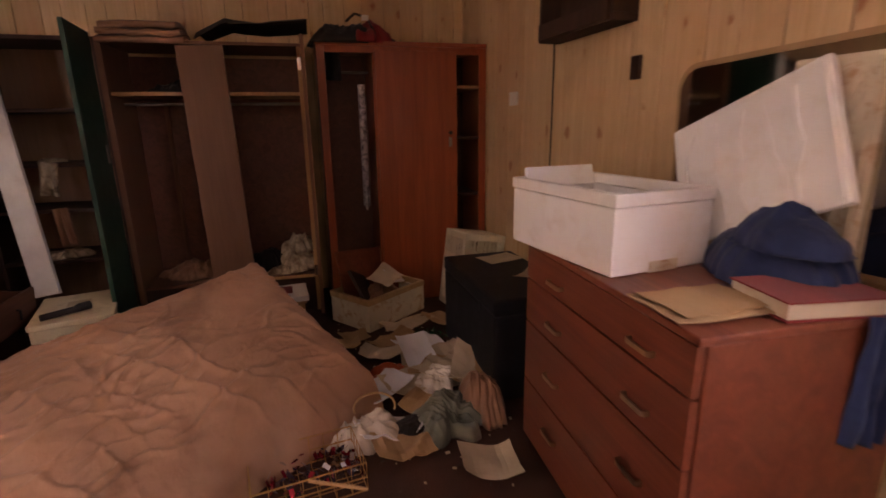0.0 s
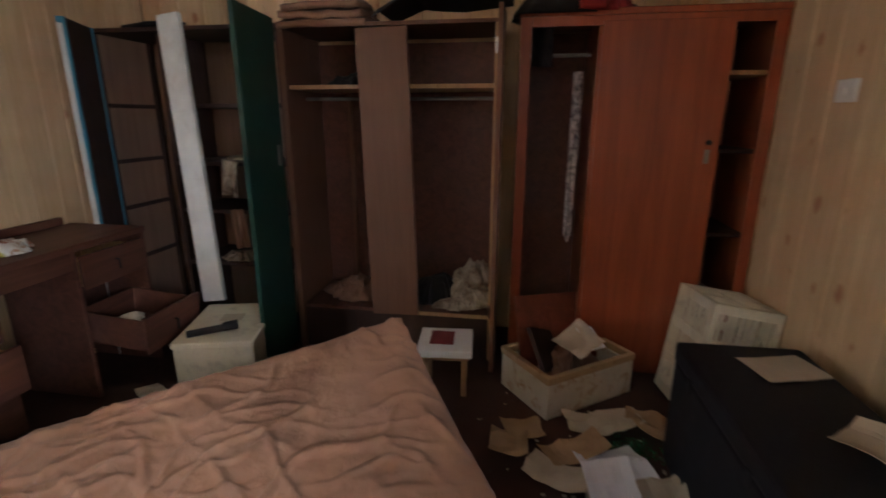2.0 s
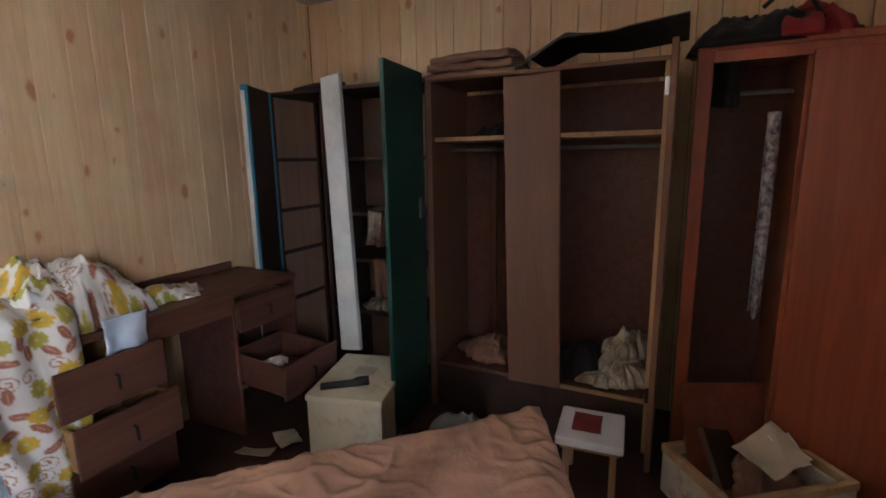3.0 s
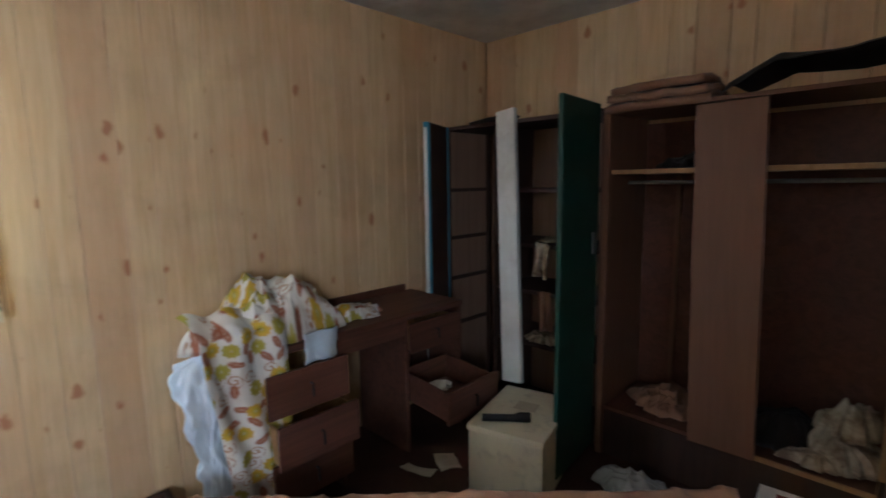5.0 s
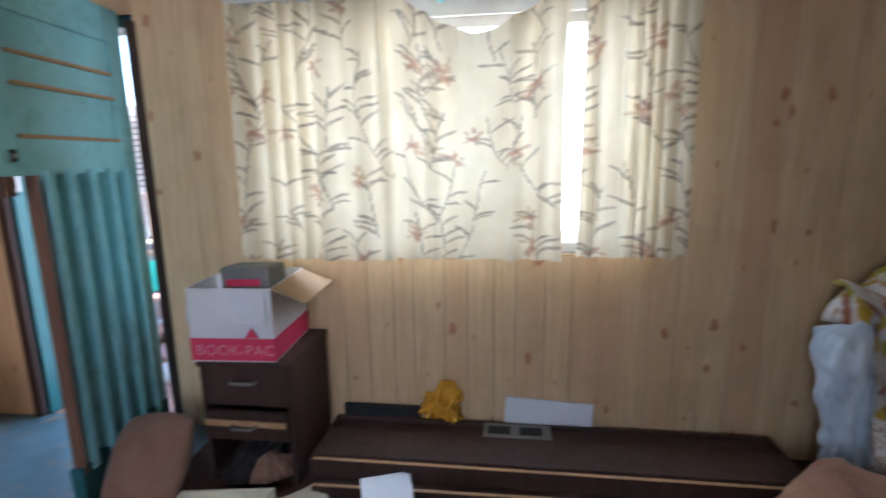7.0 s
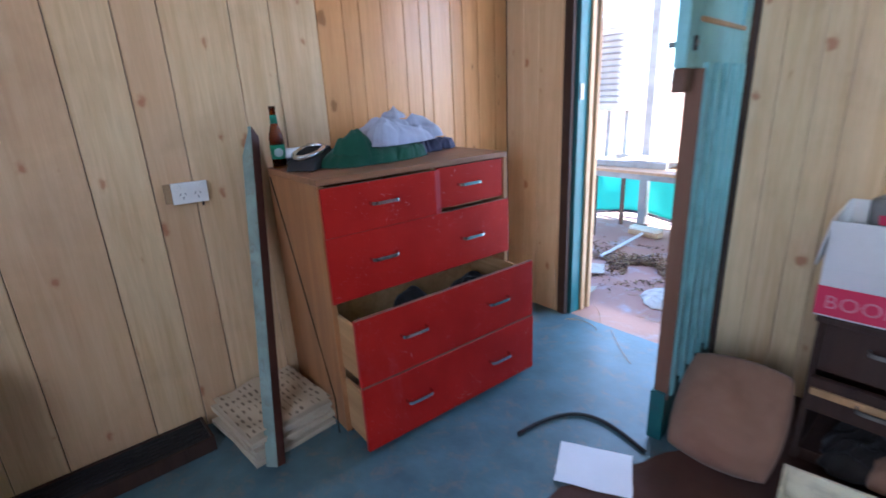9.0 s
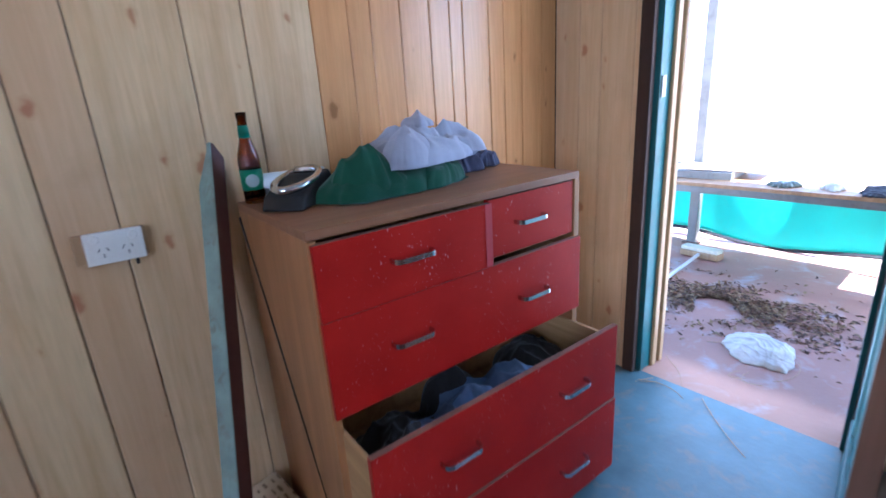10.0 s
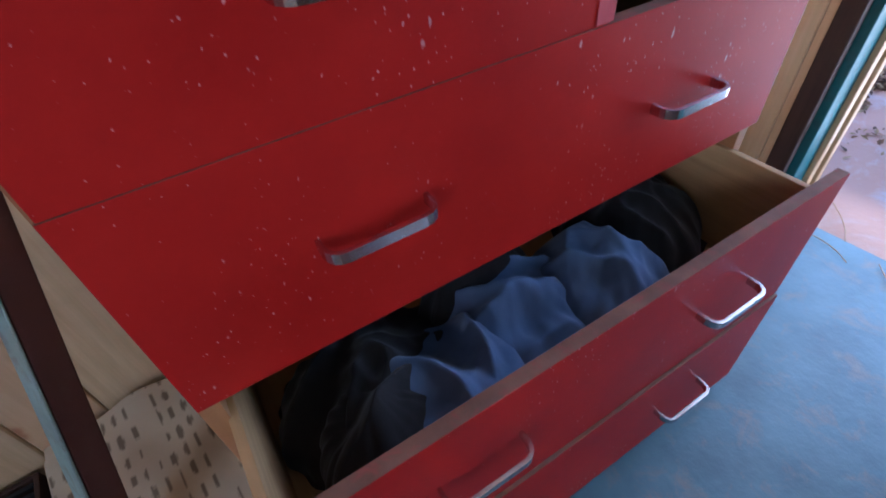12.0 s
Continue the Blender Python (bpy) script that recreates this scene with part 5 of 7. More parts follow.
# ---- floor litter between mattress and dresser ----
low = foam_box("stained foam box full of rubbish on the floor", pose(1.41, 4.67, 0.008, 0, 0, 37), 0.50, 0.34, 0.2, 0.025, FOAM_DIRTY, plain("rust_stained_foam", (0.50, 0.33, 0.17), 0.85, var=0.3, scale=10.0, dirt=0.9, grime=(0.30, 0.13, 0.05), relief=0.3))
junk = thing("rubbish", "brown boards, rags and papers dumped in the foam box", "rubbish", pose(1.41, 4.67, 0.035, 0, 0, 37))
part("rag", heap(0.40, 0.26, 0.22, 9, 44, 0.4), BROWN_CLOTH, junk, "brown rags", True).matrix_basis = pose(0.25, 0.17, 0)
part("board", add_box(bmesh.new(), 0, 0, 0, 0.38, 0.02, 0.2, 0.003), DARK_WOOD, junk, "dark wooden board with a metal stud").matrix_basis = Matrix.Translation((0.03, 0.06, 0.17)) @ pose(0, 0, 0, -32, 24, 30)
part("lid_board", add_box(bmesh.new(), 0, 0, 0, 0.42, 0.012, 0.36, 0.002), BROWN_RED, junk, "red-brown board standing at the back").matrix_basis = Matrix.Translation((0.06, 0.25, 0.06)) @ pose(0, 0, 0, -22, 6, 0)
part("card", crumpled(0.16, 0.12, 5, 0.01, 0.02), WHITE_PAPER, junk, "white card").matrix_basis = Matrix.Translation((0.37, 0.16, 0.2)) @ pose(0, 0, 0, 40, 15, 20)
part("crumpled_paper", crumpled(0.2, 0.16, 6, 0.06, 0.04), PAPER, junk).matrix_basis = pose(0.28, 0.14, 0.2, 20, -15, 10)
lidw = thing("foam_sheet", "small white foam lid with red torn paper on it", "foam lid", pose(0.83, 4.75, 0.214, 0, 0, 5))
part("slab", box(0, 0, 0, 0.25, 0.25, 0.035, 0.006), FOAM, lidw)
part("red_paper", crumpled(0.11, 0.14, 3, 0.006, 0), RED_CLOTH, lidw, "torn red paper").matrix_basis = pose(0.11, 0.13, 0.034)
stand = thing("stool", "low wooden stool under the foam lid", "stool", pose(0.845, 4.77, 0.008, 0, 0, 5))
part("seat", box(0, 0.0, 0.185, 0.22, 0.21, 0.205, 0.003), EDGE_WOOD, stand)
for x, y in ((0.01, 0.01), (0.185, 0.01), (0.01, 0.175), (0.185, 0.175)):
    part("leg", box(x, y, 0, x + 0.025, y + 0.025, 0.1845, 0.002), EDGE_WOOD, stand)

rp = random.Random(12)
PAPERS = [(1.64, 4.36, 25, 0.24, 0.2, "white_card"), (1.84, 4.12, 50, 0.26, 0.22, "aged_paper"), (1.63, 4.62, 10, 0.3, 0.14, "aged_paper"), (1.83, 4.62, -15, 0.24, 0.14, "tan_card"),
          (1.62, 4.12, 70, 0.26, 0.2, "tan_card"), (1.52, 3.98, 15, 0.28, 0.2, "aged_paper"), (1.38, 3.92, 40, 0.26, 0.18, "white_card"), (1.70, 3.98, -30, 0.24, 0.2, "aged_paper"),
          (1.40, 3.54, 5, 0.22, 0.18, "tan_card"), (1.675, 3.36, -8, 0.20, 0.2, "aged_paper"), (1.50, 4.42, 30, 0.25, 0.12, "tan_card"), (1.44, 4.28, -25, 0.22, 0.12, "aged_paper"),
          (1.36, 3.66, 12, 0.24, 0.16, "white_card"), (1.60, 4.24, 85, 0.2, 0.16, "aged_paper"), (1.30, 4.52, 20, 0.16, 0.1, "tan_card"), (1.26, 4.40, 0, 0.14, 0.18, "tan_card"),
          (1.75, 4.26, 15, 0.22, 0.14, "aged_paper"), (1.55, 3.78, -40, 0.18, 0.16, "tan_card"), (1.83, 3.9, 30, 0.2, 0.24, "tan_card")]
for k, (x, y, rot, w, d, mt) in enumerate(PAPERS):
    lab = {"white_card": "crumpled white paper sheet on the dirty floor", "aged_paper": "yellowed crumpled paper sheet on the dirty floor", "tan_card": "torn brown card piece on the dirty floor"}[mt]
    leaf_of_paper(lab, bpy.data.materials[mt], x, y, 0.01 + 0.012 * (k % 4), rot, w, d, k + 40, 0.05, 0.07, tilt=(rp.uniform(-9, 9), rp.uniform(-9, 9)))
leaf_of_paper("white paper standing bent in the litter", WHITE_PAPER, 1.59, 4.22, 0.07, 30, 0.2, 0.2, 77, 0.02, 0.05, tilt=(42, 10))
leaf_of_paper("cream paper standing bent in the litter", PAPER, 1.80, 3.98, 0.08, 65, 0.24, 0.2, 78, 0.02, 0.05, tilt=(35, -20))
cloth_heap("cloth", "grey-green cloth dropped on the litter", "cloth", GREYGREEN_CLOTH, pose(1.61, 3.68, 0.008, 0, 0, 30), 0.30, 0.28, 0.15, 13, 0.4)
cloth_heap("cloth", "brown crumpled bag against the trunk", "bag", BROWN_CLOTH, pose(1.77, 3.74, 0.008, 0, 0, 10), 0.18, 0.3, 0.2, 14, 0.4)
cloth_heap("cloth", "soiled white cloth beside the mattress", "cloth", WHITE_CLOTH, pose(1.27, 3.68, 0.008, 0, 0, 10), 0.34, 0.24, 0.11, 15, 0.4)
cloth_heap("cloth", "orange-red cloth scrap on the floor", "cloth", ORANGE_CLOTH, pose(1.45, 4.13, 0.008), 0.22, 0.16, 0.08, 16, 0.4)
cloth_heap("cloth", "black cloth scrap on the litter", "cloth", BLACK_CLOTH, pose(1.46, 3.66, 0.03), 0.16, 0.1, 0.06, 17, 0.4)
cloth_heap("cloth", "white crumpled plastic bag on the litter", "bag", WHITE_CLOTH, pose(1.64, 3.95, 0.03), 0.2, 0.16, 0.1, 18, 0.5)
strap = put(part("strap", tube([(0.08 * math.cos(a), 0.05 * math.sin(a), 0.06 + 0.03 * math.sin(a)) for a in np.linspace(-0.4, 3.4, 16)], 0.005, 6), EDGE_WOOD, None, "", True), pose(1.32, 3.68, 0.08))
tagged(strap, "curved tan strap on the white cloth", "strap")
tinsel = bmesh.new()
for k in range(160):
    p = Vector((rp.gauss(0, 0.07), rp.gauss(0, 0.04), rp.uniform(0.0, 0.03)))
    add_box(tinsel, -0.012, -0.002, 0, 0.012, 0.002, 0.0008, 0, Matrix.Translation(p) @ Euler((rp.uniform(-1, 1), rp.uniform(-1, 1), rp.uniform(0, 6))).to_matrix().to_4x4())
tagged(put(part("tinsel", tinsel, plain("green_tinsel", (0.02, 0.16, 0.06), 0.25, 0.6)), pose(1.72, 4.5, 0.015)), "scrap of green tinsel on the floor", "tinsel", kind="stuff")


def wire_basket():
    o = thing("wire_basket", "rusty yellow wire basket lying by the mattress", "wire basket", pose(0.90, 3.335, 0.01, 0, 0, 9))
    W, D, H = 0.36, 0.22, 0.11
    for z in (0.004, 0.055, H):
        part("wire", tube([(0, 0, z), (W, 0, z), (W, D, z), (0, D, z), (0, 0.004, z)], 0.0028, 6), YW, o)
    for k in range(8):
        x = W * k / 7
        part("wire", tube([(x, 0, H), (x, 0, 0.003), (x, D, 0.003), (x, D, H)], 0.002, 5), YW, o)
    for k in range(1, 5):
        y = D * k / 5
        part("wire", tube([(0, y, H), (0, y, 0.003), (W, y, 0.003), (W, y, H)], 0.002, 5), YW, o)
    return o


YW = plain("rusty_yellow_wire", (0.42, 0.22, 0.07), 0.5, 0.3, dirt=0.5)
wire_basket()
wr = bmesh.new()
for k in range(150):
    p = Vector((rp.uniform(0.02, 0.34), rp.uniform(0.02, 0.3), rp.uniform(0.0, 0.05)))
    add_box(wr, -0.014, -0.008, 0, 0.014, 0.008, 0.001, 0, Matrix.Translation(p) @ Euler((rp.uniform(-1.5, 1.5), rp.uniform(-1.5, 1.5), rp.uniform(0, 6))).to_matrix().to_4x4(), k % 3)
tagged(put(part("sweet_wrappers", wr, [plain("red_foil", (0.45, 0.03, 0.05), 0.25, 0.7), plain("silver_foil", (0.6, 0.6, 0.62), 0.2, 1.0), plain("dark_foil", (0.05, 0.03, 0.06), 0.3, 0.4)]), pose(0.92, 3.37, 0.02, 0, 0, 9)),
       "red and silver foil wrappers in the wire basket", "wrappers", kind="stuff")
stick = put(part("stick", box(0, -0.005, 0, 0.19, 0.005, 0.008, 0.002), EDGE_WOOD), pose(1.07, 3.345, 0.125, 0, 4, -22))
tagged(stick, "pale wooden stick across the wire basket", "stick")
crumbs = bmesh.new()
for k in range(300):
    x, y = rp.uniform(-0.3, 2.1), rp.uniform(0.9, 5.0)
    if rp.random() < 0.55:
        x, y = rp.gauss(1.62, 0.2), rp.gauss(4.0, 0.45)
    s = rp.uniform(0.003, 0.009)
    add_box(crumbs, -s, -s * 0.6, 0, s, s * 0.6, 0.003, 0, pose(min(x, 2.2), y, 0.011, rp.uniform(-12, 12), rp.uniform(-12, 12), rp.uniform(0, 360)), k % 2)
tagged(part("floor_crumbs", crumbs, [PAPER, DARK_WOOD]), "paper scraps and crumbs over the dirty carpet", "crumbs", kind="stuff")

# ---- in and on the wardrobes ----
bl = thing("blanket", "folded brown patterned blanket on top of the wardrobe", "blanket", pose(0.30, 5.30, 1.675))
for k in range(3):
    part("fold", sheet(lambda u, v, k=k: ((u - 0.5) * (0.44 - 0.03 * k), (v - 0.5) * 0.3, 0.012 + 0.038 * k + 0.012 * folds(u * 0.4, v * 0.3, k + 2, 6) + 0.02 * math.sin(math.pi * v)), 26, 18, 0.03), BROWN_CLOTH, bl, "", True)
bb = thing("black_plastic_sheet", "bent black sheet slumped over the wardrobe top", "plastic sheet", pose(0.90, 5.16, 1.69))
part("sheet", sheet(lambda u, v: ((u - 0.5) * 0.58, (v - 0.5) * 0.4, 0.012 + float(np.interp(u, (0, 0.26, 0.34, 0.6, 1), (0.0, 0.085, 0.075, 0.06, 0.09))) * (1 - 0.5 * abs(v - 0.4)) - 0.05 * max(0, 0.22 - v) * 4 * max(0, 1 - u * 1.5)), 40, 18, 0.005), BLACK, bb)
bag = thing("bag", "black and red bag lying on the red wardrobe", "bag", pose(1.45, 5.30, 1.682))
part("body", heap(0.56, 0.34, 0.15, 31, 56, 0.3), BLACK_CLOTH, bag, "", True)
part("red_panel", heap(0.30, 0.25, 0.15, 33, 44, 0.35), RED_CLOTH, bag, "red cloth panel", True).matrix_basis = pose(0.10, -0.07, 0.005)
part("strap", tube([(-0.03, -0.1, 0.13), (0.02, -0.13, 0.17), (0.09, -0.14, 0.15), (0.14, -0.15, 0.06)], 0.008, 6), BLACK_CLOTH, bag)
part("buckle", box(0.06, -0.16, 0.13, 0.1, -0.145, 0.16, 0.003), PLASTIC, bag, "pale plastic buckle")
cloth_heap("garment", "cream and grey clothes heaped in the wardrobe", "clothes", CREAM_CLOTH, pose(1.0, 5.36, 0.257, 0, 0, 15), 0.26, 0.26, 0.15, 41, 0.7)
cloth_heap("garment", "crumpled cream garment on top of the clothes heap", "clothes", CREAM_CLOTH, pose(1.02, 5.42, 0.36, 0, 0, 50), 0.2, 0.2, 0.16, 48, 0.7)
cloth_heap("garment", "dark clothes heaped in the wardrobe", "clothes", BLACK_CLOTH, pose(0.80, 5.40, 0.257), 0.28, 0.26, 0.22, 42, 0.4)
cloth_heap("garment", "white cloth spilling over the wardrobe base", "cloth", CREAM_CLOTH, pose(0.92, 5.27, 0.257), 0.22, 0.14, 0.07, 43, 0.5)
cloth_heap("garment", "dark rags on the wardrobe floor", "clothes", BROWN_CLOTH, pose(0.34, 5.38, 0.257), 0.34, 0.28, 0.10, 44, 0.5)
cloth_heap("plastic_bag", "grey crumpled plastic bag before the wardrobe", "bag", plain("clouded_plastic", (0.42, 0.42, 0.40), 0.35, var=0.2), pose(0.33, 4.98, 0.008), 0.34, 0.22, 0.12, 45, 0.5)
cloth_heap("hat", "dark hat on the wardrobe shelf", "hat", BLACK_CLOTH, pose(0.40, 5.35, 1.408), 0.24, 0.2, 0.09, 46, 0.15)
SCARF = cloth_mat("grey_mottled_scarf", (0.55, 0.52, 0.5), (0.10, 0.09, 0.10), 34)
scarf = hang("scarf", "long grey patterned scarf hanging in the red wardrobe", "scarf", SCARF, pose(1.50, 5.30, 1.46), 0.045, 0.79, 8, waves=1.5, amp=0.01, nu=10, nv=50)
hang("scarf", "dark cloth hanging on the red wardrobe rail", "scarf", BLACK_CLOTH, pose(1.33, 5.28, 1.66), 0.1, 0.18, 9, waves=1.5, amp=0.015, nu=12, nv=20)
cloth_heap("cloth", "pale rag on the bookcase shelf", "cloth", CREAM_CLOTH, pose(-0.31, 5.36, 1.022), 0.16, 0.14, 0.035, 51, 0.7)
hang("rag", "pale rag hanging from the bookcase shelf", "rag", CREAM_CLOTH, pose(-0.27, 5.205, 1.03, 4, 8, 0), 0.10, 0.19, 5, waves=1.5, amp=0.02, nu=14, nv=20)
hang("rag", "tan cloth strip hanging in the bookcase", "rag", BROWN_CLOTH, pose(-0.26, 5.205, 0.77, 4, -5, 0), 0.08, 0.22, 6, waves=2, amp=0.018, nu=14, nv=20)
cloth_heap("cloth", "folded pale cloth on the lower bookcase shelf", "cloth", CREAM_CLOTH, pose(-0.32, 5.32, 0.462), 0.24, 0.2, 0.05, 53, 0.4)
umb = put(part("umbrella", tube([(-0.16, 0, 0), (0.0, 0.0, 0.004), (0.18, 0, 0.0), (0.24, 0, 0)], [0.008, 0.018, 0.02, 0.006], 10), BLACK, None, "", True), pose(-0.72, 5.3, 1.715, 0, 0, -5))
tagged(umb, "folded black umbrella on the bookcase top", "umbrella")


# ---- desk cloths ----
def flower_marks(dab, r, w, h):
    maroon, ochre, olive, brown = (0.36, 0.12, 0.06), (0.60, 0.38, 0.03), (0.42, 0.36, 0.05), (0.40, 0.20, 0.10)
    for gx in np.arange(0.02, w, 0.056):
        for gy in np.arange(0.02, h, 0.056):
            cx, cy = gx + r.uniform(-0.018, 0.018), gy + r.uniform(-0.018, 0.018)
            kind = r.random()
            if kind < 0.36:
                col = r.choice((ochre, olive))
                for k in range(9):
                    a = k * 0.7
                    dab(cx + 0.017 * math.cos(a), cy + 0.017 * math.sin(a), 0.013, 0.009, a, col, 0.95)
                dab(cx, cy, 0.014, 0.014, 0, olive, 0.7)
            elif kind < 0.72:
                a = r.uniform(0, 3.1)
                dab(cx, cy, 0.031, 0.014, a, maroon, 0.95)
                dab(cx, cy, 0.022, 0.002, a, (0.6, 0.4, 0.3), 0.7)
            else:
                for k in range(22):
                    a = k * 0.45
                    q = 0.004 + 0.0011 * k
                    dab(cx + q * math.cos(a), cy + q * math.sin(a), 0.005, 0.003, a + 1.57, brown, 0.85)


FLOWER = print_mat("flower_print_cloth", "print", 0.0)
fl_img = stroke_print(340, 340, 0.004, (0.74, 0.71, 0.66), 9, flower_marks)


def lay_print(ob, img, cell, axes=(0, 1)):
    """Lay a print over a mesh by two of its own axes."""
    me = ob.data
    co = np.empty(len(me.vertices) * 3, dtype=np.float32)
    me.vertices.foreach_get("co", co)
    co = co.reshape(-1, 3)
    i = np.clip(((co[:, axes[0]] + 0.65) / cell).astype(int), 0, img.shape[0] - 1)
    j = np.clip(((co[:, axes[1]] + 0.65) / cell).astype(int), 0, img.shape[1] - 1)
    cols = np.ones((len(co), 4), dtype=np.float32)
    cols[:, :3] = img[i, j]
    me.color_attributes.new("print", "FLOAT_COLOR", "POINT").data.foreach_set("color", cols.ravel())
    return ob


bs = thing("bedspread", "white bedspread with ochre and maroon flower print heaped on the desk", "bedspread", pose(-0.76, 3.90, 0.737))
h1 = part("folded_cloth", heap(0.40, 0.62, 0.33, 61, 170, 0.5, 0.15), FLOWER, bs, "", True)
lay_print(h1, fl_img, 0.004)
h3 = part("trailing_end", heap(0.2, 0.3, 0.08, 64, 90, 0.4), FLOWER, bs, "", True)
h3.matrix_basis = pose(0.02, 0.42, 0)
lay_print(h3, fl_img, 0.004)


def drape(u, v):
    # over the desk edge, then straight down, narrowing
    s = v * 0.98
    wide = 0.31 - 0.15 * max(0, v - 0.35) / 0.65
    yy = -0.20 + (u - 0.5) * wide + 0.04 * v
    f = 0.018 * math.sin(u * 14 + 2 * math.sin(v * 5)) + 0.012 * folds(u * 0.4, v * 0.8, 6, 5)
    if s < 0.22:
        a = s / 0.22
        return (0.02 + 0.19 * a, yy, 0.15 - 0.05 * a * a + f * 0.6)
    d = s - 0.22
    return (0.21 + 0.02 * math.sin(d * 4) + f, yy, 0.10 - d)


dr = part("hanging_part", sheet(drape, 90, 200, 0), FLOWER, bs, "", True)
lay_print(dr, fl_img, 0.004, (1, 2))
ws = thing("sheet", "pale blue-white sheet hanging off the desk to the floor", "sheet", pose(-0.72, 3.655, 0.0))


def pale(u, v):
    a = u * 2 * math.pi
    z = 0.10 + v * 0.66
    r = 0.085 + 0.04 * math.exp(-((v - 0.82) / 0.13) ** 2) - 0.015 * math.sin(v * 7) + 0.02 * math.exp(-(math.sin(a * 4 + 3 * v + 2.5 * noise.noise(Vector((math.cos(a), math.sin(a), v * 3)))) / 0.45) ** 2) + 0.03 * noise.noise(Vector((math.cos(a) * 2.4, math.sin(a) * 2.4, v * 5))) + 0.012 * noise.noise(Vector((math.cos(a) * 6, math.sin(a) * 6, v * 14)))
    k = 1.0 if v < 0.92 else max(0.05, 1 - (v - 0.92) / 0.08)
    return (r * k * math.cos(a) * 0.8 + 0.02 * v, r * k * math.sin(a) - 0.03 * (v - 0.5), z if v > 0.02 else 0.008)


part("cloth", sheet(pale, 150, 110, 0), PALE_BLUE_CLOTH, ws, "", True)
hang("cloth", "white cloth corner hanging over the open drawer", "cloth", PALE_BLUE_CLOTH, pose(-0.548, 4.02, 0.775, 4, 0, 90), 0.16, 0.13, 7, waves=1.5, nu=20, nv=20)
cloth_heap("garment", "crumpled papers in the sagging desk drawer", "papers", WHITE_CLOTH, pose(-0.50, 4.63, 0.345), 0.12, 0.14, 0.04, 66, 0.5)
leaf_of_paper("yellowed paper scrap under the desk", PAPER, -0.42, 4.42, 0.012, 20, 0.16, 0.08, 67, 0.03, 0.03)
leaf_of_paper("yellowed paper scrap under the desk", PAPER, -0.36, 4.55, 0.012, -30, 0.14, 0.1, 68, 0.03, 0.03)


# ---- bedside cabinet, carton, pillow, drawer ----
def bedside():
    o = thing("bedside_cabinet", "dark brown bedside cabinet with a missing drawer", "bedside cabinet", pose(-0.985, 1.135, 0.008))
    D, L, H = 0.405, 0.385, 0.545
    for y in (0, L - 0.018):
        part("side_panel", box(0, y, 0, D - 0.001, y + 0.018, H - 0.0205, 0.002), DARK_WOOD, o)
    part("top_panel", box(-0.004, -0.006, H - 0.02, D + 0.01, L + 0.006, H, 0.003), DARK_WOOD, o)
    part("back_panel", box(0, 0.0185, 0.02, 0.008, L - 0.0185, H - 0.021, 0.001), DARK_WOOD, o)
    part("bottom_panel", box(0.01, 0.0185, 0.03, D - 0.01, L - 0.0185, 0.045, 0.001), DARK_WOOD, o)
    part("plinth", box(D - 0.03, 0.0185, 0.0, D - 0.012, L - 0.0185, 0.0295, 0.001), DARK_WOOD, o)
    d = part("drawer_front", box(D - 0.02, 0.02, 0.36, D + 0.002, L - 0.02, 0.522, 0.003), DARK_WOOD, o)
    pull_handle(d, D + 0.003, L / 2, 0.47, 0.11, STEEL, "y").matrix_basis = pose(D + 0.003, L / 2, 0.47, 0, 0, 90)
    d2 = part("drawer_front", box(D - 0.02, 0.015, 0.235, D + 0.004, L - 0.015, 0.36, 0.003), DARK_WOOD, o, "drawer front hanging askew")
    d2.matrix_basis = pose(0, 0, 0, 0, 3, 0)
    part("edge_strip", box(D - 0.01, 0.02, 0.3, D + 0.012, L - 0.02, 0.325, 0.002), EDGE_WOOD, d2, "pale broken edge")
    pull_handle(d2, D, L / 2, 0.3, 0.1, STEEL, "y").matrix_basis = pose(D + 0.012, L / 2, 0.31, 0, 0, 90)
    return o


bedside()
cloth_heap("garment", "dark odds and ends inside the bedside cabinet", "clutter", BLACK_CLOTH, pose(-0.68, 1.33, 0.055), 0.3, 0.3, 0.12, 71, 0.4)
cloth_heap("garment", "grey rag inside the bedside cabinet", "rag", BROWN_CLOTH, pose(-0.6, 1.40, 0.06), 0.16, 0.2, 0.1, 72, 0.4)


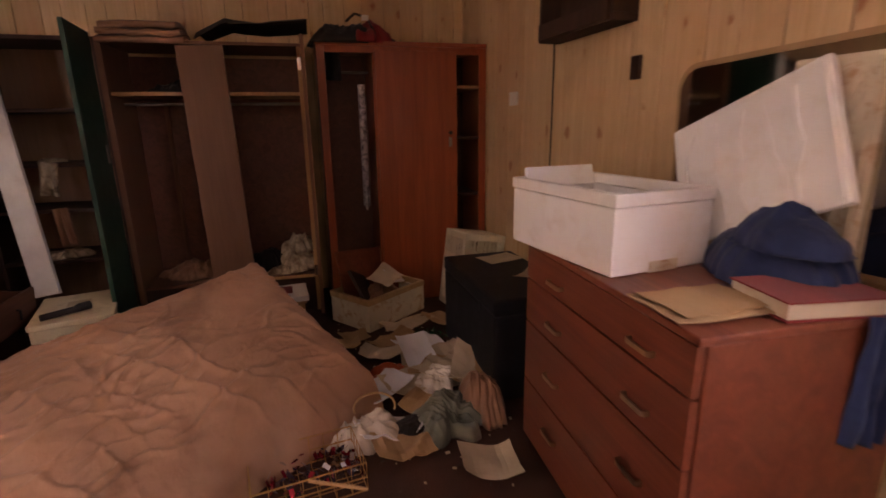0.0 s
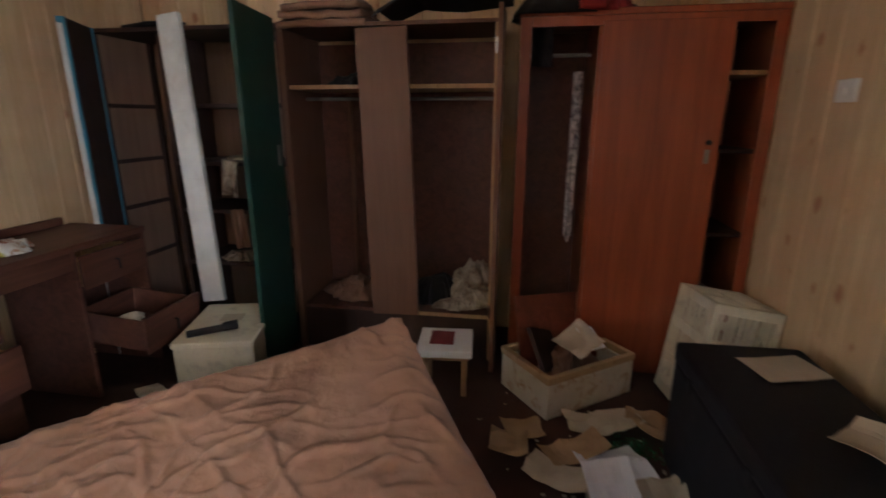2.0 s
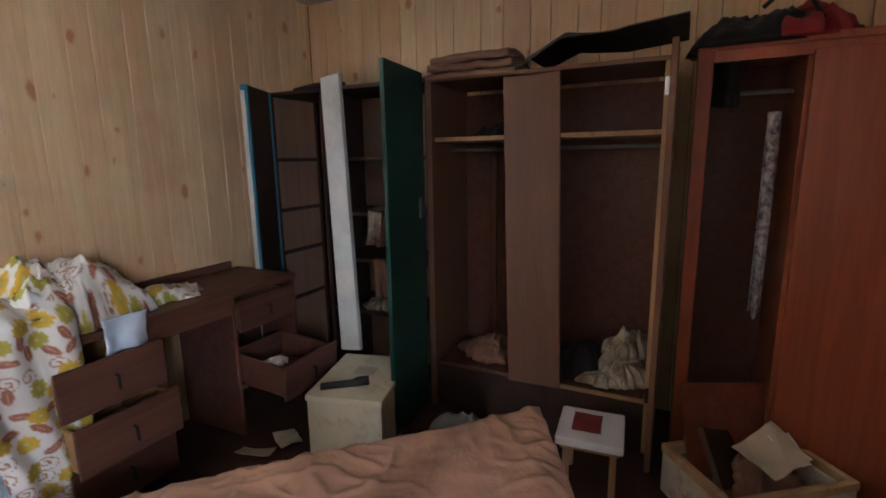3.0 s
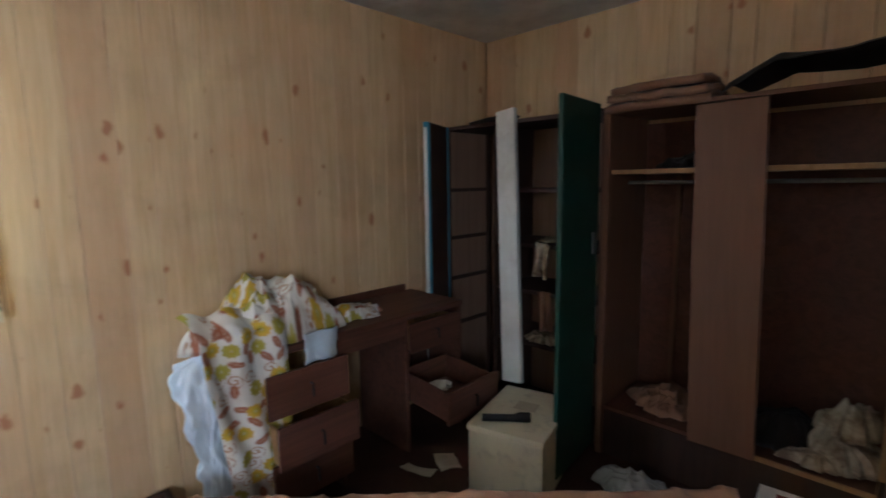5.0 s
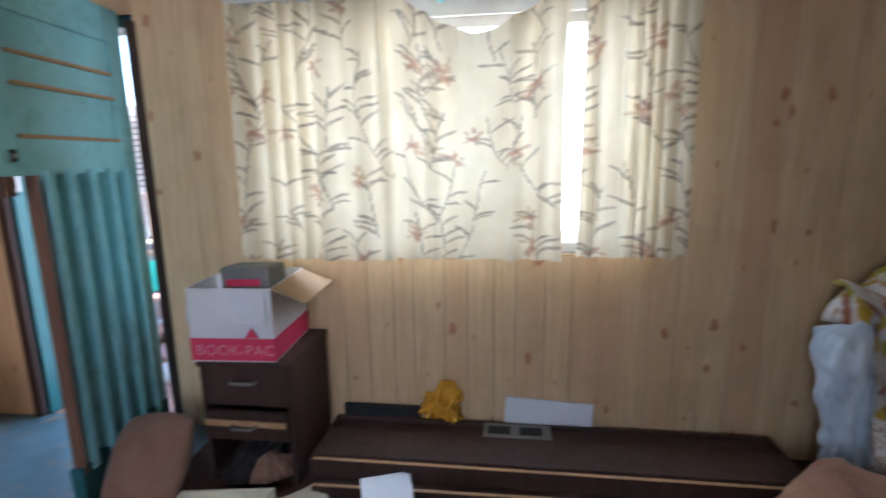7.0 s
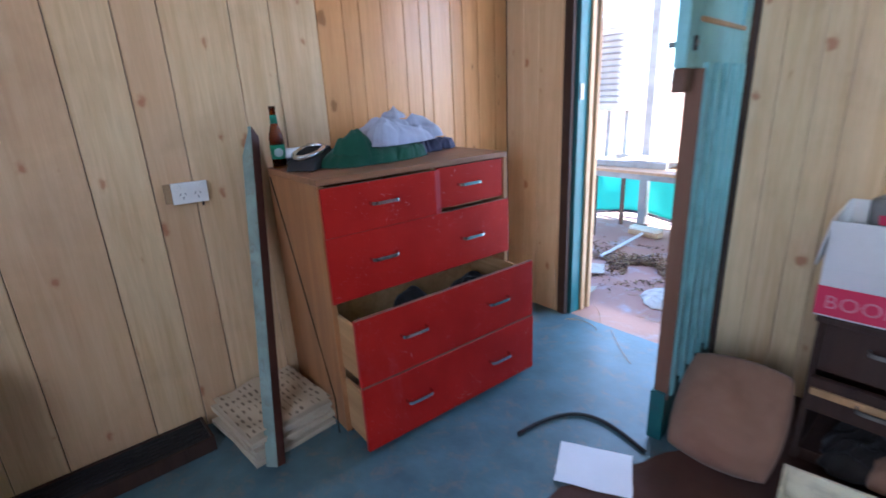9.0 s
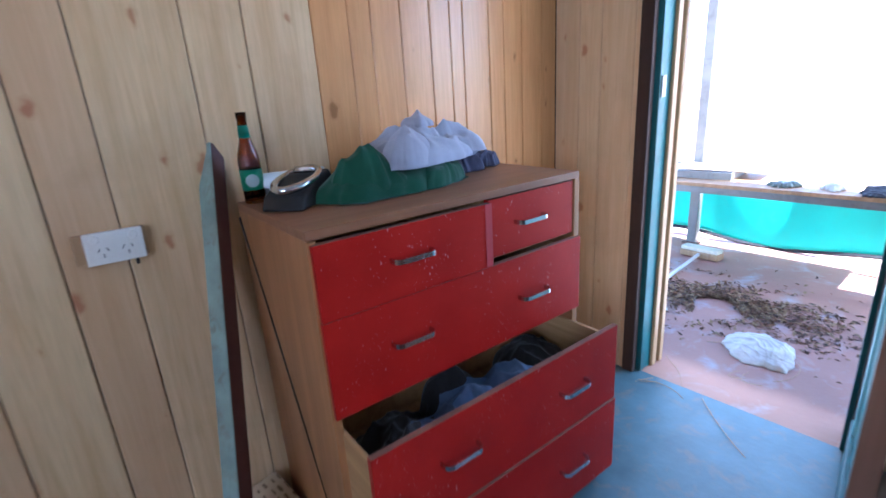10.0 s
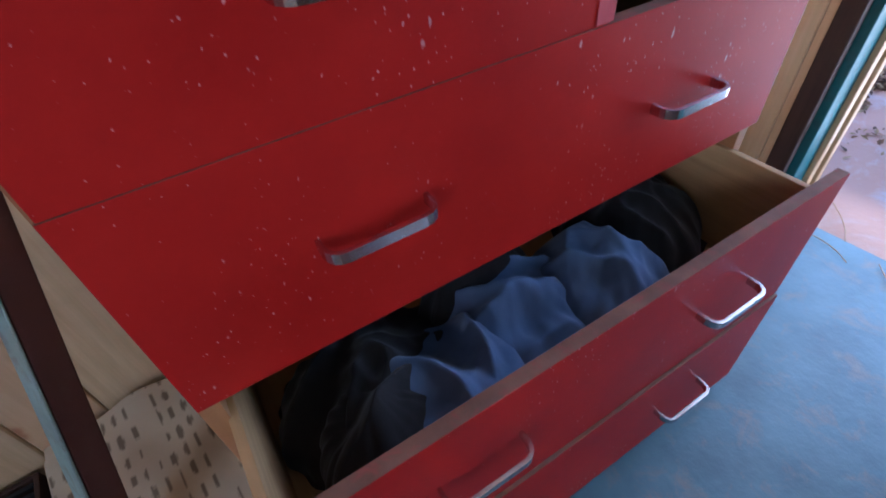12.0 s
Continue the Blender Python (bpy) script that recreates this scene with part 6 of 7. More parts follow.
def carton():
    o = thing("carton", "open white and red book carton on the bedside cabinet", "carton", pose(-0.945, 1.10, 0.556, 0, 0, 3))
    W, L, H = 0.375, 0.345, 0.305
    body = frame_box(0, 0, 0, W, L, H, 0.006, bevel=0.001)
    part("body", body, WHITE_PAINT_CARD, o)
    band = bmesh.new()
    add_box(band, -0.002, -0.002, 0.006, W + 0.002, -0.0005, 0.10)
    add_box(band, W + 0.0005, -0.002, 0.006, W + 0.002, L + 0.002, 0.10)
    add_box(band, -0.002, L + 0.0005, 0.006, W + 0.002, L + 0.002, 0.10)
    part("red_band", band, CARTON_RED, o, "printed red band")
    part("flap", add_box(bmesh.new(), 0, 0, 0, W * 0.92, 0.005, 0.15, 0.001), KRAFT, o, "brown flap bent out and down").matrix_basis = Matrix.Translation((0.02, L, H)) @ pose(0, 0, 0, -112, 0, 0)
    part("flap", add_box(bmesh.new(), 0, -0.005, 0, W * 0.9, 0, 0.15, 0.001), WHITE_PAINT_CARD, o, "white flap hanging outside").matrix_basis = Matrix.Translation((0.02, -0.003, H)) @ pose(0, 0, 0, 172, 0, 0)
    part("flap", add_box(bmesh.new(), 0, 0, 0, 0.005, L * 0.9, 0.14, 0.001), WHITE_PAINT_CARD, o, "white flap folded down the front").matrix_basis = Matrix.Translation((W + 0.003, 0.015, H)) @ pose(0, 0, 0, 0, 172, 0)
    tri = bmesh.new()
    v = [tri.verts.new((W + 0.009, y, z)) for y, z in ((0.23, 0.105), (0.29, 0.105), (0.26, 0.15))]
    tri.faces.new(v)
    part("red_mark", tri, CARTON_RED, o)
    cu = bpy.data.curves.new("lettering", "FONT")
    cu.body, cu.size, cu.extrude, cu.space_character = "BOOK-PAC", 0.062, 0.0003, 1.05
    tmp = bpy.data.objects.new("tmp", cu)
    scene.collection.objects.link(tmp)
    me = bpy.data.meshes.new_from_object(tmp.evaluated_get(bpy.context.evaluated_depsgraph_get()))
    bpy.data.objects.remove(tmp)
    me.materials.append(CARTON_INK)
    t = new("lettering", me)
    t.parent = o
    t["label"] = "pale printed letters BOOK-PAC"
    t.matrix_basis = Matrix.Translation((W + 0.0028, 0.02, 0.03)) @ pose(0, 0, 0, 90, 0, 90)
    return o


WHITE_PAINT_CARD = plain("white_carton_board", (0.70, 0.68, 0.66), 0.85, var=0.08, dirt=0.15, grime=(0.5, 0.45, 0.4))
CARTON_INK = plain("pale_carton_print", (0.72, 0.30, 0.34), 0.85)
carton()
tape_deck = thing("portable_radio", "grey portable radio lying on top of the carton", "radio", pose(-0.72, 1.18, 0.81, 0, -4, 80))
part("body", box(0, 0, 0, 0.24, 0.12, 0.10, 0.015), STEEL, tape_deck)
part("red_strip", box(0.03, -0.003, 0.02, 0.2, 0.0, 0.05, 0.002), CARTON_RED, tape_deck)


def pillow(label, m, w, d, h, mat, seed):
    def fn(u, v):
        a, b2 = 2 * u - 1, 2 * v - 1
        k = (1 - abs(a) ** 2.4) * (1 - abs(b2) ** 2.4)
        ra, rb = 0.58 + 0.42 * math.sqrt(1 - b2 * b2 / 2), 0.58 + 0.42 * math.sqrt(1 - a * a / 2)
        return (a * w / 2 * ra, b2 * d / 2 * rb, k ** 0.6)
    bm = bmesh.new()
    nu = nv = 36
    for s in (1, -1):
        g = []
        for i in range(nu + 1):
            row = []
            for j in range(nv + 1):
                x, y, k = fn(i / nu, j / nv)
                row.append(bm.verts.new((x, y, s * h / 2 * k * (1 + 0.18 * noise.noise(Vector((x * 8, y * 8, seed + s)))) + 0.006 * folds(x, y, seed, 9) * k)))
            g.append(row)
        for i in range(nu):
            for j in range(nv):
                q = (g[i][j], g[i + 1][j], g[i + 1][j + 1], g[i][j + 1])
                bm.faces.new(q if s > 0 else q[::-1])
    bmesh.ops.remove_doubles(bm, verts=bm.verts, dist=0.0008)
    ob = put(part("pillow", bm, mat, None, "", True), m)
    return tagged(ob, label, "pillow")


pillow("dusty brown pillow slumped against the bedside cabinet", Matrix.Translation((-0.45, 0.96, 0.165)) @ pose(0, 0, 0, 0, 52, -12) @ pose(0, 0, 0, 0, 0, 10), 0.40, 0.37, 0.17, BROWN_CLOTH, 3)
ld = thing("loose_drawer", "empty cream-lined drawer lying on the carpet", "drawer", pose(-0.055, 1.21, 0.01, 0, 0, 99))
part("tray", frame_box(0, 0.0, 0, 0.35, 0.31, 0.12, 0.012), CREAM, ld)
part("drawer_front", box(-0.01, -0.02, -0.0, 0.36, -0.0005, 0.135, 0.003), DARK_WOOD, ld, "dark wooden front")
pull_handle(ld, 0.175, -0.0205, 0.08, 0.1, STEEL)


def fallen_bookcase():
    o = thing("fallen_bookcase", "dark bookcase lying on its back along the wall", "bookcase", pose(-0.955, 1.57, 0.008))
    L, D, H = 1.95, 0.36, 0.125
    part("back_panel", box(0.0, 0.0, 0.0, D, L, 0.008, 0.001), DARK_WOOD, o)
    for x in (0.0, 0.15, D - 0.016):
        part("long_panel", box(x, 0.017, 0.0085, x + 0.016, L - 0.017, H, 0.002), DARK_WOOD, o)
    for y in (0.0, L - 0.016):
        part("end_panel", box(0, y, 0.0085, D, y + 0.016, H, 0.002), DARK_WOOD, o)
    part("shelf", box(0.0165, 0.017, 0.09, 0.1495, L - 0.017, 0.107, 0.002), DARK_WOOD, o)
    part("edge_strip", box(D - 0.016, 0.017, H + 0.0005, D, L - 0.017, H + 0.003, 0), EDGE_WOOD, o, "pale worn front edge")
    part("cover_board", box(0.15, 0.02, H + 0.004, D - 0.02, L - 0.02, H + 0.016, 0.002), DARK_WOOD, o)
    o2 = thing("long_board", "long dark board lying in front of the bookcase", "board", pose(-0.58, 1.60, 0.008, 0, 0, 1))
    part("board", box(0, 0, 0.0, 0.05, 1.85, 0.05, 0.002), DARK_WOOD, o2)
    part("edge_strip", box(0.036, 0.0, 0.0505, 0.05, 1.85, 0.0535, 0), EDGE_WOOD, o2, "pale worn edge")


fallen_bookcase()
bx = thing("black_box", "black oblong case leaning at the wall foot", "case", pose(-0.985, 1.60, 0.008, 0, 0, 0))
part("body", box(0, 0, 0, 0.025, 0.37, 0.175, 0.006), BLACK, bx)
cloth_heap("plastic_bag", "crumpled yellow plastic bag by the wall", "bag", YELLOW, Matrix.Translation((-0.975, 2.08, 0.20)) @ pose(0, 0, 0, 0, 82, 0), 0.19, 0.2, 0.09, 8, 0.9)
wp = put(part("white_board", box(0, 0, 0, 0.012, 0.40, 0.16, 0.002), WHITE_PAPER), pose(-0.975, 2.37, 0.09, 0, -6, 0) @ pose(0, 0, 0, -3, 0, 0))
tagged(wp, "white foam board leaning at the wall foot", "board")
rd = thing("cassette_player", "grey cassette player lying on the fallen bookcase", "cassette player", pose(-0.93, 2.28, 0.116, 0, 0, 0))
part("body", box(0, 0, 0, 0.12, 0.30, 0.028, 0.004), STEEL, rd)
for y in (0.02, 0.16):
    part("window", box(0.03, y, 0.0285, 0.09, y + 0.1, 0.03, 0), BLACK, rd)
leaf_of_paper("white card sheet propped on the long board", WHITE_PAPER, -0.48, 1.93, 0.05, 20, 0.22, 0.2, 81, 0.003, 0.0, tilt=(0, 24))
leaf_of_paper("red printed magazine on the floor", plain("magazine_print", (0.36, 0.06, 0.05), 0.5, var=0.6, scale=14, dirt=0.8, grime=(0.6, 0.5, 0.4)), -0.36, 1.68, 0.012, 12, 0.26, 0.2, 82, 0.012, 0.01, "magazine", "magazine")
leaf_of_paper("old newspaper under the magazine", PAPER, -0.44, 1.62, 0.01, 40, 0.24, 0.18, 83, 0.02, 0.02)
leaf_of_paper("white paper sheet on the painted floor", WHITE_PAPER, -0.04, 0.70, 0.002, 28, 0.2, 0.25, 84, 0.008, 0.006)
hose = put(part("cable", tube([(-0.24 + 0.25 * (1 - a) ** 1.6 - 0.10 * math.sin(math.pi * a), 0.40 + 0.05 * a + 0.33 * a ** 2.2, 0.009) for a in np.linspace(0, 1, 24)], 0.008, 8), BLACK, None, "", True), pose(0, 0, 0))
tagged(hose, "black cable curled on the painted floor", "cable")

# ---- on and by the red chest ----
TOPZ = 1.0255


def bottle():
    o = thing("beer_bottle", "brown glass beer bottle with green and silver label", "bottle", pose(0.435, -0.475, TOPZ) @ Matrix.Scale(0.9, 4))
    prof = [(0.030, 0.0), (0.0315, 0.004), (0.0315, 0.125), (0.029, 0.145), (0.0175, 0.18), (0.0145, 0.20), (0.0135, 0.245), (0.015, 0.248), (0.015, 0.262), (0.011, 0.262), (0.0105, 0.2), (0.026, 0.14), (0.028, 0.12), (0.028, 0.008)]
    part("glass", lathe(prof, 28), BROWN_GLASS, o, "", True)
    part("label", lathe([(0.0319, 0.04), (0.0319, 0.10), (0.0317, 0.10), (0.0317, 0.04)], 28), plain("green_label", (0.02, 0.22, 0.11), 0.5), o, "green label", True)
    part("label_medallion", lathe([(0.0001, 0.0), (0.019, 0.0), (0.019, 0.0012), (0.0001, 0.0012)], 20), plain("silver_label", (0.42, 0.50, 0.50), 0.4), o, "silver oval").matrix_basis = pose(0.010, 0.0312, 0.068, -90, 0, -18)
    part("neck_label", lathe([(0.0165, 0.19), (0.0145, 0.225), (0.0143, 0.225), (0.0163, 0.19)], 24), plain("green_neck_label", (0.02, 0.22, 0.13), 0.5), o, "green neck label", True)
    return o


bottle()


def razor_dock():
    o = thing("clock_radio", "silver and black clock radio, dusty, on the chest", "clock radio", pose(0.445, -0.28, TOPZ, 0, 0, -142) @ Matrix.Scale(1.15, 4))
    bm = bmesh.new()
    pts = [(0, 0.0), (0.02, 0.03), (0.10, 0.062), (0.15, 0.068), (0.165, 0.05), (0.165, 0.0)]
    a = [bm.verts.new((x, -0.05, z)) for x, z in pts]
    b2 = [bm.verts.new((x, 0.05, z)) for x, z in pts]
    bm.faces.new(a)
    bm.faces.new(b2[::-1])
    for k in range(6):
        bm.faces.new((a[k], b2[k], b2[(k + 1) % 6], a[(k + 1) % 6]))
    bmesh.ops.recalc_face_normals(bm, faces=bm.faces)
    bmesh.ops.bevel(bm, geom=bm.edges[:], offset=0.008, segments=3, affect="EDGES", profile=0.6)
    part("body", bm, BLACK, o, "", True)
    ring = [(0.085 + 0.075 * math.cos(t), 0.04 * math.sin(t), 0.055 + 0.028 * math.cos(t) * 0.45) for t in np.linspace(0, 2 * math.pi, 28)]
    part("silver_trim", tube(ring, 0.0095, 8), CHROME, o, "silver plastic trim", True)
    part("dial", lathe([(0.026, 0), (0.027, 0.008), (0.022, 0.014), (0.001, 0.015)], 24), CHROME, o, "silver dial", True).matrix_basis = pose(0.125, 0, 0.064, 0, 5, 0)
    return o


razor_dock()
wal = thing("wallet", "worn brown leather case beside the clock radio", "case", pose(0.235, -0.36, TOPZ, 0, 0, 35))
part("body", box(0, -0.05, 0, 0.12, 0.05, 0.035, 0.012), DARK_WOOD, wal)
pen = put(part("pen", tube([(0, 0, 0), (0.12, 0, 0.05)], 0.004, 6), BLACK), pose(0.22, -0.34, TOPZ + 0.036, 0, 0, 150))
tagged(pen, "black pen leaning on the case", "pen")
roll = put(part("paper_roll", sheet(lambda u, v: ((v - 0.5) * 0.2, 0.035 * math.cos(u * 5.2), 0.036 + 0.035 * math.sin(u * 5.2)), 24, 4, 0.001), WHITE_PAPER, None, "", True), pose(0.335, -0.47, TOPZ, 0, 0, -14))
tagged(roll, "loosely rolled white paper on the chest", "paper roll")
def garment_pile(name, label, mat, m, rows):
    """A thrown garment: body, sleeves and collar as crumpled pieces; rows (part, w, d, h, seed, pose)."""
    o = thing(name, label, "clothes", m)
    for nm, w, d, h, seed, mm in rows:
        part(nm, rumpled(w, d, h, seed), mat, o, "", True).matrix_basis = mm
    return o


garment_pile("jumper", "dark green jumper folded on the chest", GREEN_CLOTH, pose(0.09, -0.31, TOPZ, 0, 0, 8),
             [("body", 0.50, 0.29, 0.085, 91, pose(0, 0, 0)), ("sleeve", 0.26, 0.10, 0.06, 92, pose(-0.10, 0.09, 0.0, 0, 0, 12)), ("sleeve", 0.2, 0.1, 0.10, 93, pose(0.13, 0.05, 0.02, 0, 0, -30))])
garment_pile("shirt", "pale grey-blue shirt thrown over the jumper", GREY_CLOTH, pose(-0.02, -0.345, TOPZ + 0.06, 0, 0, 14),
             [("body", 0.50, 0.27, 0.085, 94, pose(0, 0, 0)), ("sleeve", 0.26, 0.14, 0.09, 98, pose(0.10, 0.06, 0.005, 0, 0, 24)), ("sleeve", 0.24, 0.15, 0.095, 99, pose(-0.12, 0.04, 0.01, 0, 0, -40)), ("collar", 0.14, 0.10, 0.05, 90, pose(-0.06, -0.03, 0.095, 0, 0, 30))])
cloth_heap("trousers", "faded navy trousers under the shirt", "clothes", NAVY_CLOTH, pose(-0.18, -0.37, TOPZ, 0, 0, 0), 0.26, 0.22, 0.12, 95, 0.35, 70)
cloth_heap("shirt", "navy shirt collar sticking up behind the pile", "clothes", NAVY_CLOTH, pose(-0.04, -0.44, TOPZ, 0, 0, 20), 0.16, 0.1, 0.17, 97, 0.25, 64, 0.2, 0.5)
cloth_heap("cap", "small faded navy cap at the end of the pile", "cap", NAVY_CLOTH, pose(-0.33, -0.36, TOPZ, 0, 0, 10), 0.12, 0.1, 0.085, 96, 0.25, 40, 0.15)
garment_pile("jeans", "faded blue denim jeans stuffed in the open drawer", BLUE_CLOTH, pose(0.05, -0.045, 0.335, 0, 0, -3),
             [("waistband", 0.28, 0.24, 0.14, 101, pose(-0.16, 0.0, 0.0, 0, 0, 12)), ("leg", 0.30, 0.22, 0.12, 104, pose(0.02, -0.02, 0.0, 0, 0, -8)), ("leg", 0.26, 0.24, 0.14, 107.4, pose(0.17, 0.03, 0.0, 0, 0, 10))])
garment_pile("jacket", "black jacket bundled at the ends of the open drawer", BLACK_CLOTH, pose(0.0, -0.045, 0.333, 0, 0, -3),
             [("body", 0.34, 0.28, 0.12, 102.2, pose(0.28, -0.02, 0.0)), ("sleeve", 0.22, 0.14, 0.14, 109, pose(0.33, 0.05, 0.0, 0, 0, 15)), ("body", 0.28, 0.26, 0.15, 103, pose(-0.25, -0.06, 0.0)), ("sleeve", 0.24, 0.12, 0.17, 110.7, pose(0.08, -0.09, 0.0, 0, 0, 10))])
cloth_heap("garment", "dark clothes in the bottom drawer", "clothes", BLACK_CLOTH, pose(0.04, -0.07, 0.065), 0.6, 0.2, 0.14, 105, 0.4, 60)

lean = thing("leaning_board", "long board with flaking mint paint leaning by the chest", "board", basis((0.768, -0.11, 0.006), (0.86, -0.5, 0.0), (-0.41, -0.375, 1.15)) @ pose(0, 0, 0, 0, 0, -34))
part("timber", box(-0.026, -0.022, 0, 0.026, 0.018, 1.29, 0.003), plain("brown_stained_edge", (0.10, 0.035, 0.025), 0.5), lean, "dark brown stained timber")
part("painted_face", box(-0.027, 0.0185, 0, 0.027, 0.0225, 1.29, 0.002), plain("flaking_mint_paint", (0.31, 0.40, 0.35), 0.6, var=0.35, scale=11, dirt=0.9, grime=(0.20, 0.17, 0.12)), lean, "flaking mint-green paint")
cord = put(part("cord", tube([(0.497, -0.44, 1.0), (0.4975, -0.36, 0.8), (0.498, -0.25, 0.5), (0.50, -0.12, 0.15), (0.51, -0.1, 0.01)], 0.0026, 6), BLACK, None, "", True), pose(0, 0, 0))
tagged(cord, "thin black power cord down the chest side", "cord")


def socket():
    o = thing("power_socket", "white double power socket on a brown block", "power socket", pose(0.832, -0.5495, 0.937, 0, 1.5, 180))
    part("mounting_block", box(-0.02, -0.022, 0.004, 0.13, -0.0005, 0.074, 0.003), KRAFT, o, "brown wooden mounting block")
    part("plate", box(0.0, -0.034, 0, 0.122, -0.0225, 0.078, 0.004), PLASTIC, o)
    for x in (0.022, 0.1):
        part("switch", lathe([(0.0105, 0), (0.0105, 0.004), (0.008, 0.006), (0.001, 0.006)], 16), PLASTIC, o).matrix_basis = pose(x, -0.034, 0.062, 90)
    for cx in (0.036, 0.086):
        for dx, rot in ((-0.009, 25), (0.009, -25)):
            part("slot", box(-0.001, -0.0005, -0.005, 0.001, 0.0005, 0.005, 0), BLACK, o).matrix_basis = pose(cx + dx, -0.0346, 0.036, 0, rot, 0)
        part("slot", box(-0.001, -0.0005, -0.005, 0.001, 0.0005, 0.005, 0), BLACK, o).matrix_basis = pose(cx, -0.0346, 0.022)
    part("lead", tube([(0.10, -0.03, 0.002), (0.10, -0.03, -0.014)], 0.004, 6), BLACK, o)
    return o


socket()


def news_marks(dab, r, w, h):
    for gy in np.arange(0.0, h, 0.024):
        for gx in np.arange(0.0, w, 0.05):
            if r.random() < 0.8:
                dab(gx + r.uniform(0, 0.012), gy + r.uniform(-0.002, 0.002), r.uniform(0.012, 0.022), r.uniform(0.003, 0.006), 0, (0.14, 0.10, 0.07), 0.8)


news_img = stroke_print(340, 340, 0.004, (0.60, 0.50, 0.36), 14, news_marks)
pile = thing("newspaper_pile", "pile of yellowed newspapers on the floor behind the leaning board", "newspapers", pose(0.67, -0.345, 0.001, 0, 0, 4))
for k in range(5):
    part("newspaper", sheet(lambda u, v, k=k: ((u - 0.5) * 0.34, (v - 0.5) * 0.36, 0.02 + 0.022 * k + 0.006 * noise.noise(Vector((u * 3, v * 3, k)))), 10, 10, 0.019), PAPER, pile).matrix_basis = pose(0.01 * math.sin(k * 2.1), 0.008 * math.cos(k * 3.3), 0, 0, 0, 3.5 * math.sin(k * 1.7))
nb = part("front_page", sheet(lambda u, v: ((u - 0.5) * 0.34, (v - 0.5) * 0.36, 0.128 + 0.018 * noise.noise(Vector((u * 3, v * 3, 4))) + 0.02 * max(0, u - 0.8) * noise.noise(Vector((v * 5, 0, 1)))), 110, 110, 0), FLOWER, pile, "printed front page", True)
lay_print(nb, news_img, 0.004)


def heater():
    o = thing("heater_grille", "dark slatted heater lying along the wall foot", "heater", pose(0.90, -0.53, 0.002, 0, 0, 0))
    part("tray", frame_box(0, 0, 0, 0.62, 0.17, 0.06, 0.01), DARK_WOOD, o)
    for k in range(7):
        part("slat", box(0.012, 0.018 + k * 0.021, 0.05, 0.608, 0.026 + k * 0.021, 0.058, 0), BLACK, o)
    return o


heater()
# added cabinet out of view, keeps east fill light off the low wall
blocker_cab = thing("cabinet", "unseen low red-brown cabinet added to block east light low on the wall", "cabinet", pose(1.56, -0.545, 0.0))
part("body", box(0, 0, 0.04, 0.8, 0.42, 0.60, 0.003), BROWN_RED, blocker_cab)
part("top_panel", box(-0.01, 0, 0.6005, 0.81, 0.43, 0.62, 0.003), BROWN_RED, blocker_cab)
part("plinth", box(0.02, 0.01, 0, 0.78, 0.4, 0.0395, 0.002), DARK_WOOD, blocker_cab)

# ---- porch outside the door ----
porch = part("porch_floor", box(-3.6, -3.5, -0.119, -1.031, 5.77, -0.003, 0), PORCH)
tagged(porch, "dusty red and grey concrete porch floor", "porch floor", kind="structure")


# roof out of view, added and sized to keep sun off the near porch
added_porch_roof = part("added_porch_roof", box(-2.45, -3.5, 2.5, -1.2, 4.5, 2.56, 0), STEEL)
tagged(added_porch_roof, "unseen sheet metal roof added to shade the near porch floor", "porch roof", kind="structure")


def porch_table():
    o = thing("table", "rusty metal-legged table on the porch", "table", pose(-3.02, -0.92, -0.003, 0, 0, 0))
    part("tabletop", box(0, 0, 0.585, 0.55, 1.6, 0.61, 0.004), EDGE_WOOD, o, "weathered timber top")
    part("rail", box(0.515, 0.03, 0.54, 0.54, 1.57, 0.584, 0.003), STEEL, o)
    for x, y in ((0.50, 0.03), (0.03, 0.03), (0.50, 1.54), (0.03, 1.54)):
        part("leg", box(x, y, 0, x + 0.03, y + 0.03, 0.539, 0.003), RUST, o)
    part("brace", box(0.04, 0.04, 0.54, 0.06, 1.56, 0.584, 0.003), STEEL, o)
    return o


porch_table()
tr = thing("metal_tray", "shallow grey metal tray on the porch table", "tray", pose(-3.0, -0.98, 0.609, 0, 0, 4))
part("tray", frame_box(0, 0, 0, 0.42, 0.62, 0.05, 0.006), STEEL, tr)
part("loose_sheet", box(0.06, 0.2, 0.051, 0.36, 0.8, 0.056, 0.001), KRAFT, tr, "flat card lying across the tray")
for k, (x, y) in enumerate(((-2.62, -0.02), (-2.66, 0.22), (-2.58, 0.42))):
    cloth_heap("rubbish", "rags and scraps on the porch table", "rubbish", (GREYGREEN_CLOTH, WHITE_CLOTH, BLACK_CLOTH)[k], pose(x, y, 0.608), 0.24, 0.16, 0.05, 121 + k, 0.5, 30)


def porch_post(x, y):
    o = thing("porch_post", "grey painted metal porch post", "post", pose(x, y, -0.12))
    part("post", box(-0.035, -0.035, 0, 0.035, 0.035, 2.6, 0.006), STEEL, o)
    part("bracket", box(-0.06, -0.06, 0.1, 0.06, 0.06, 0.13, 0.006), RUST, o)
    return o


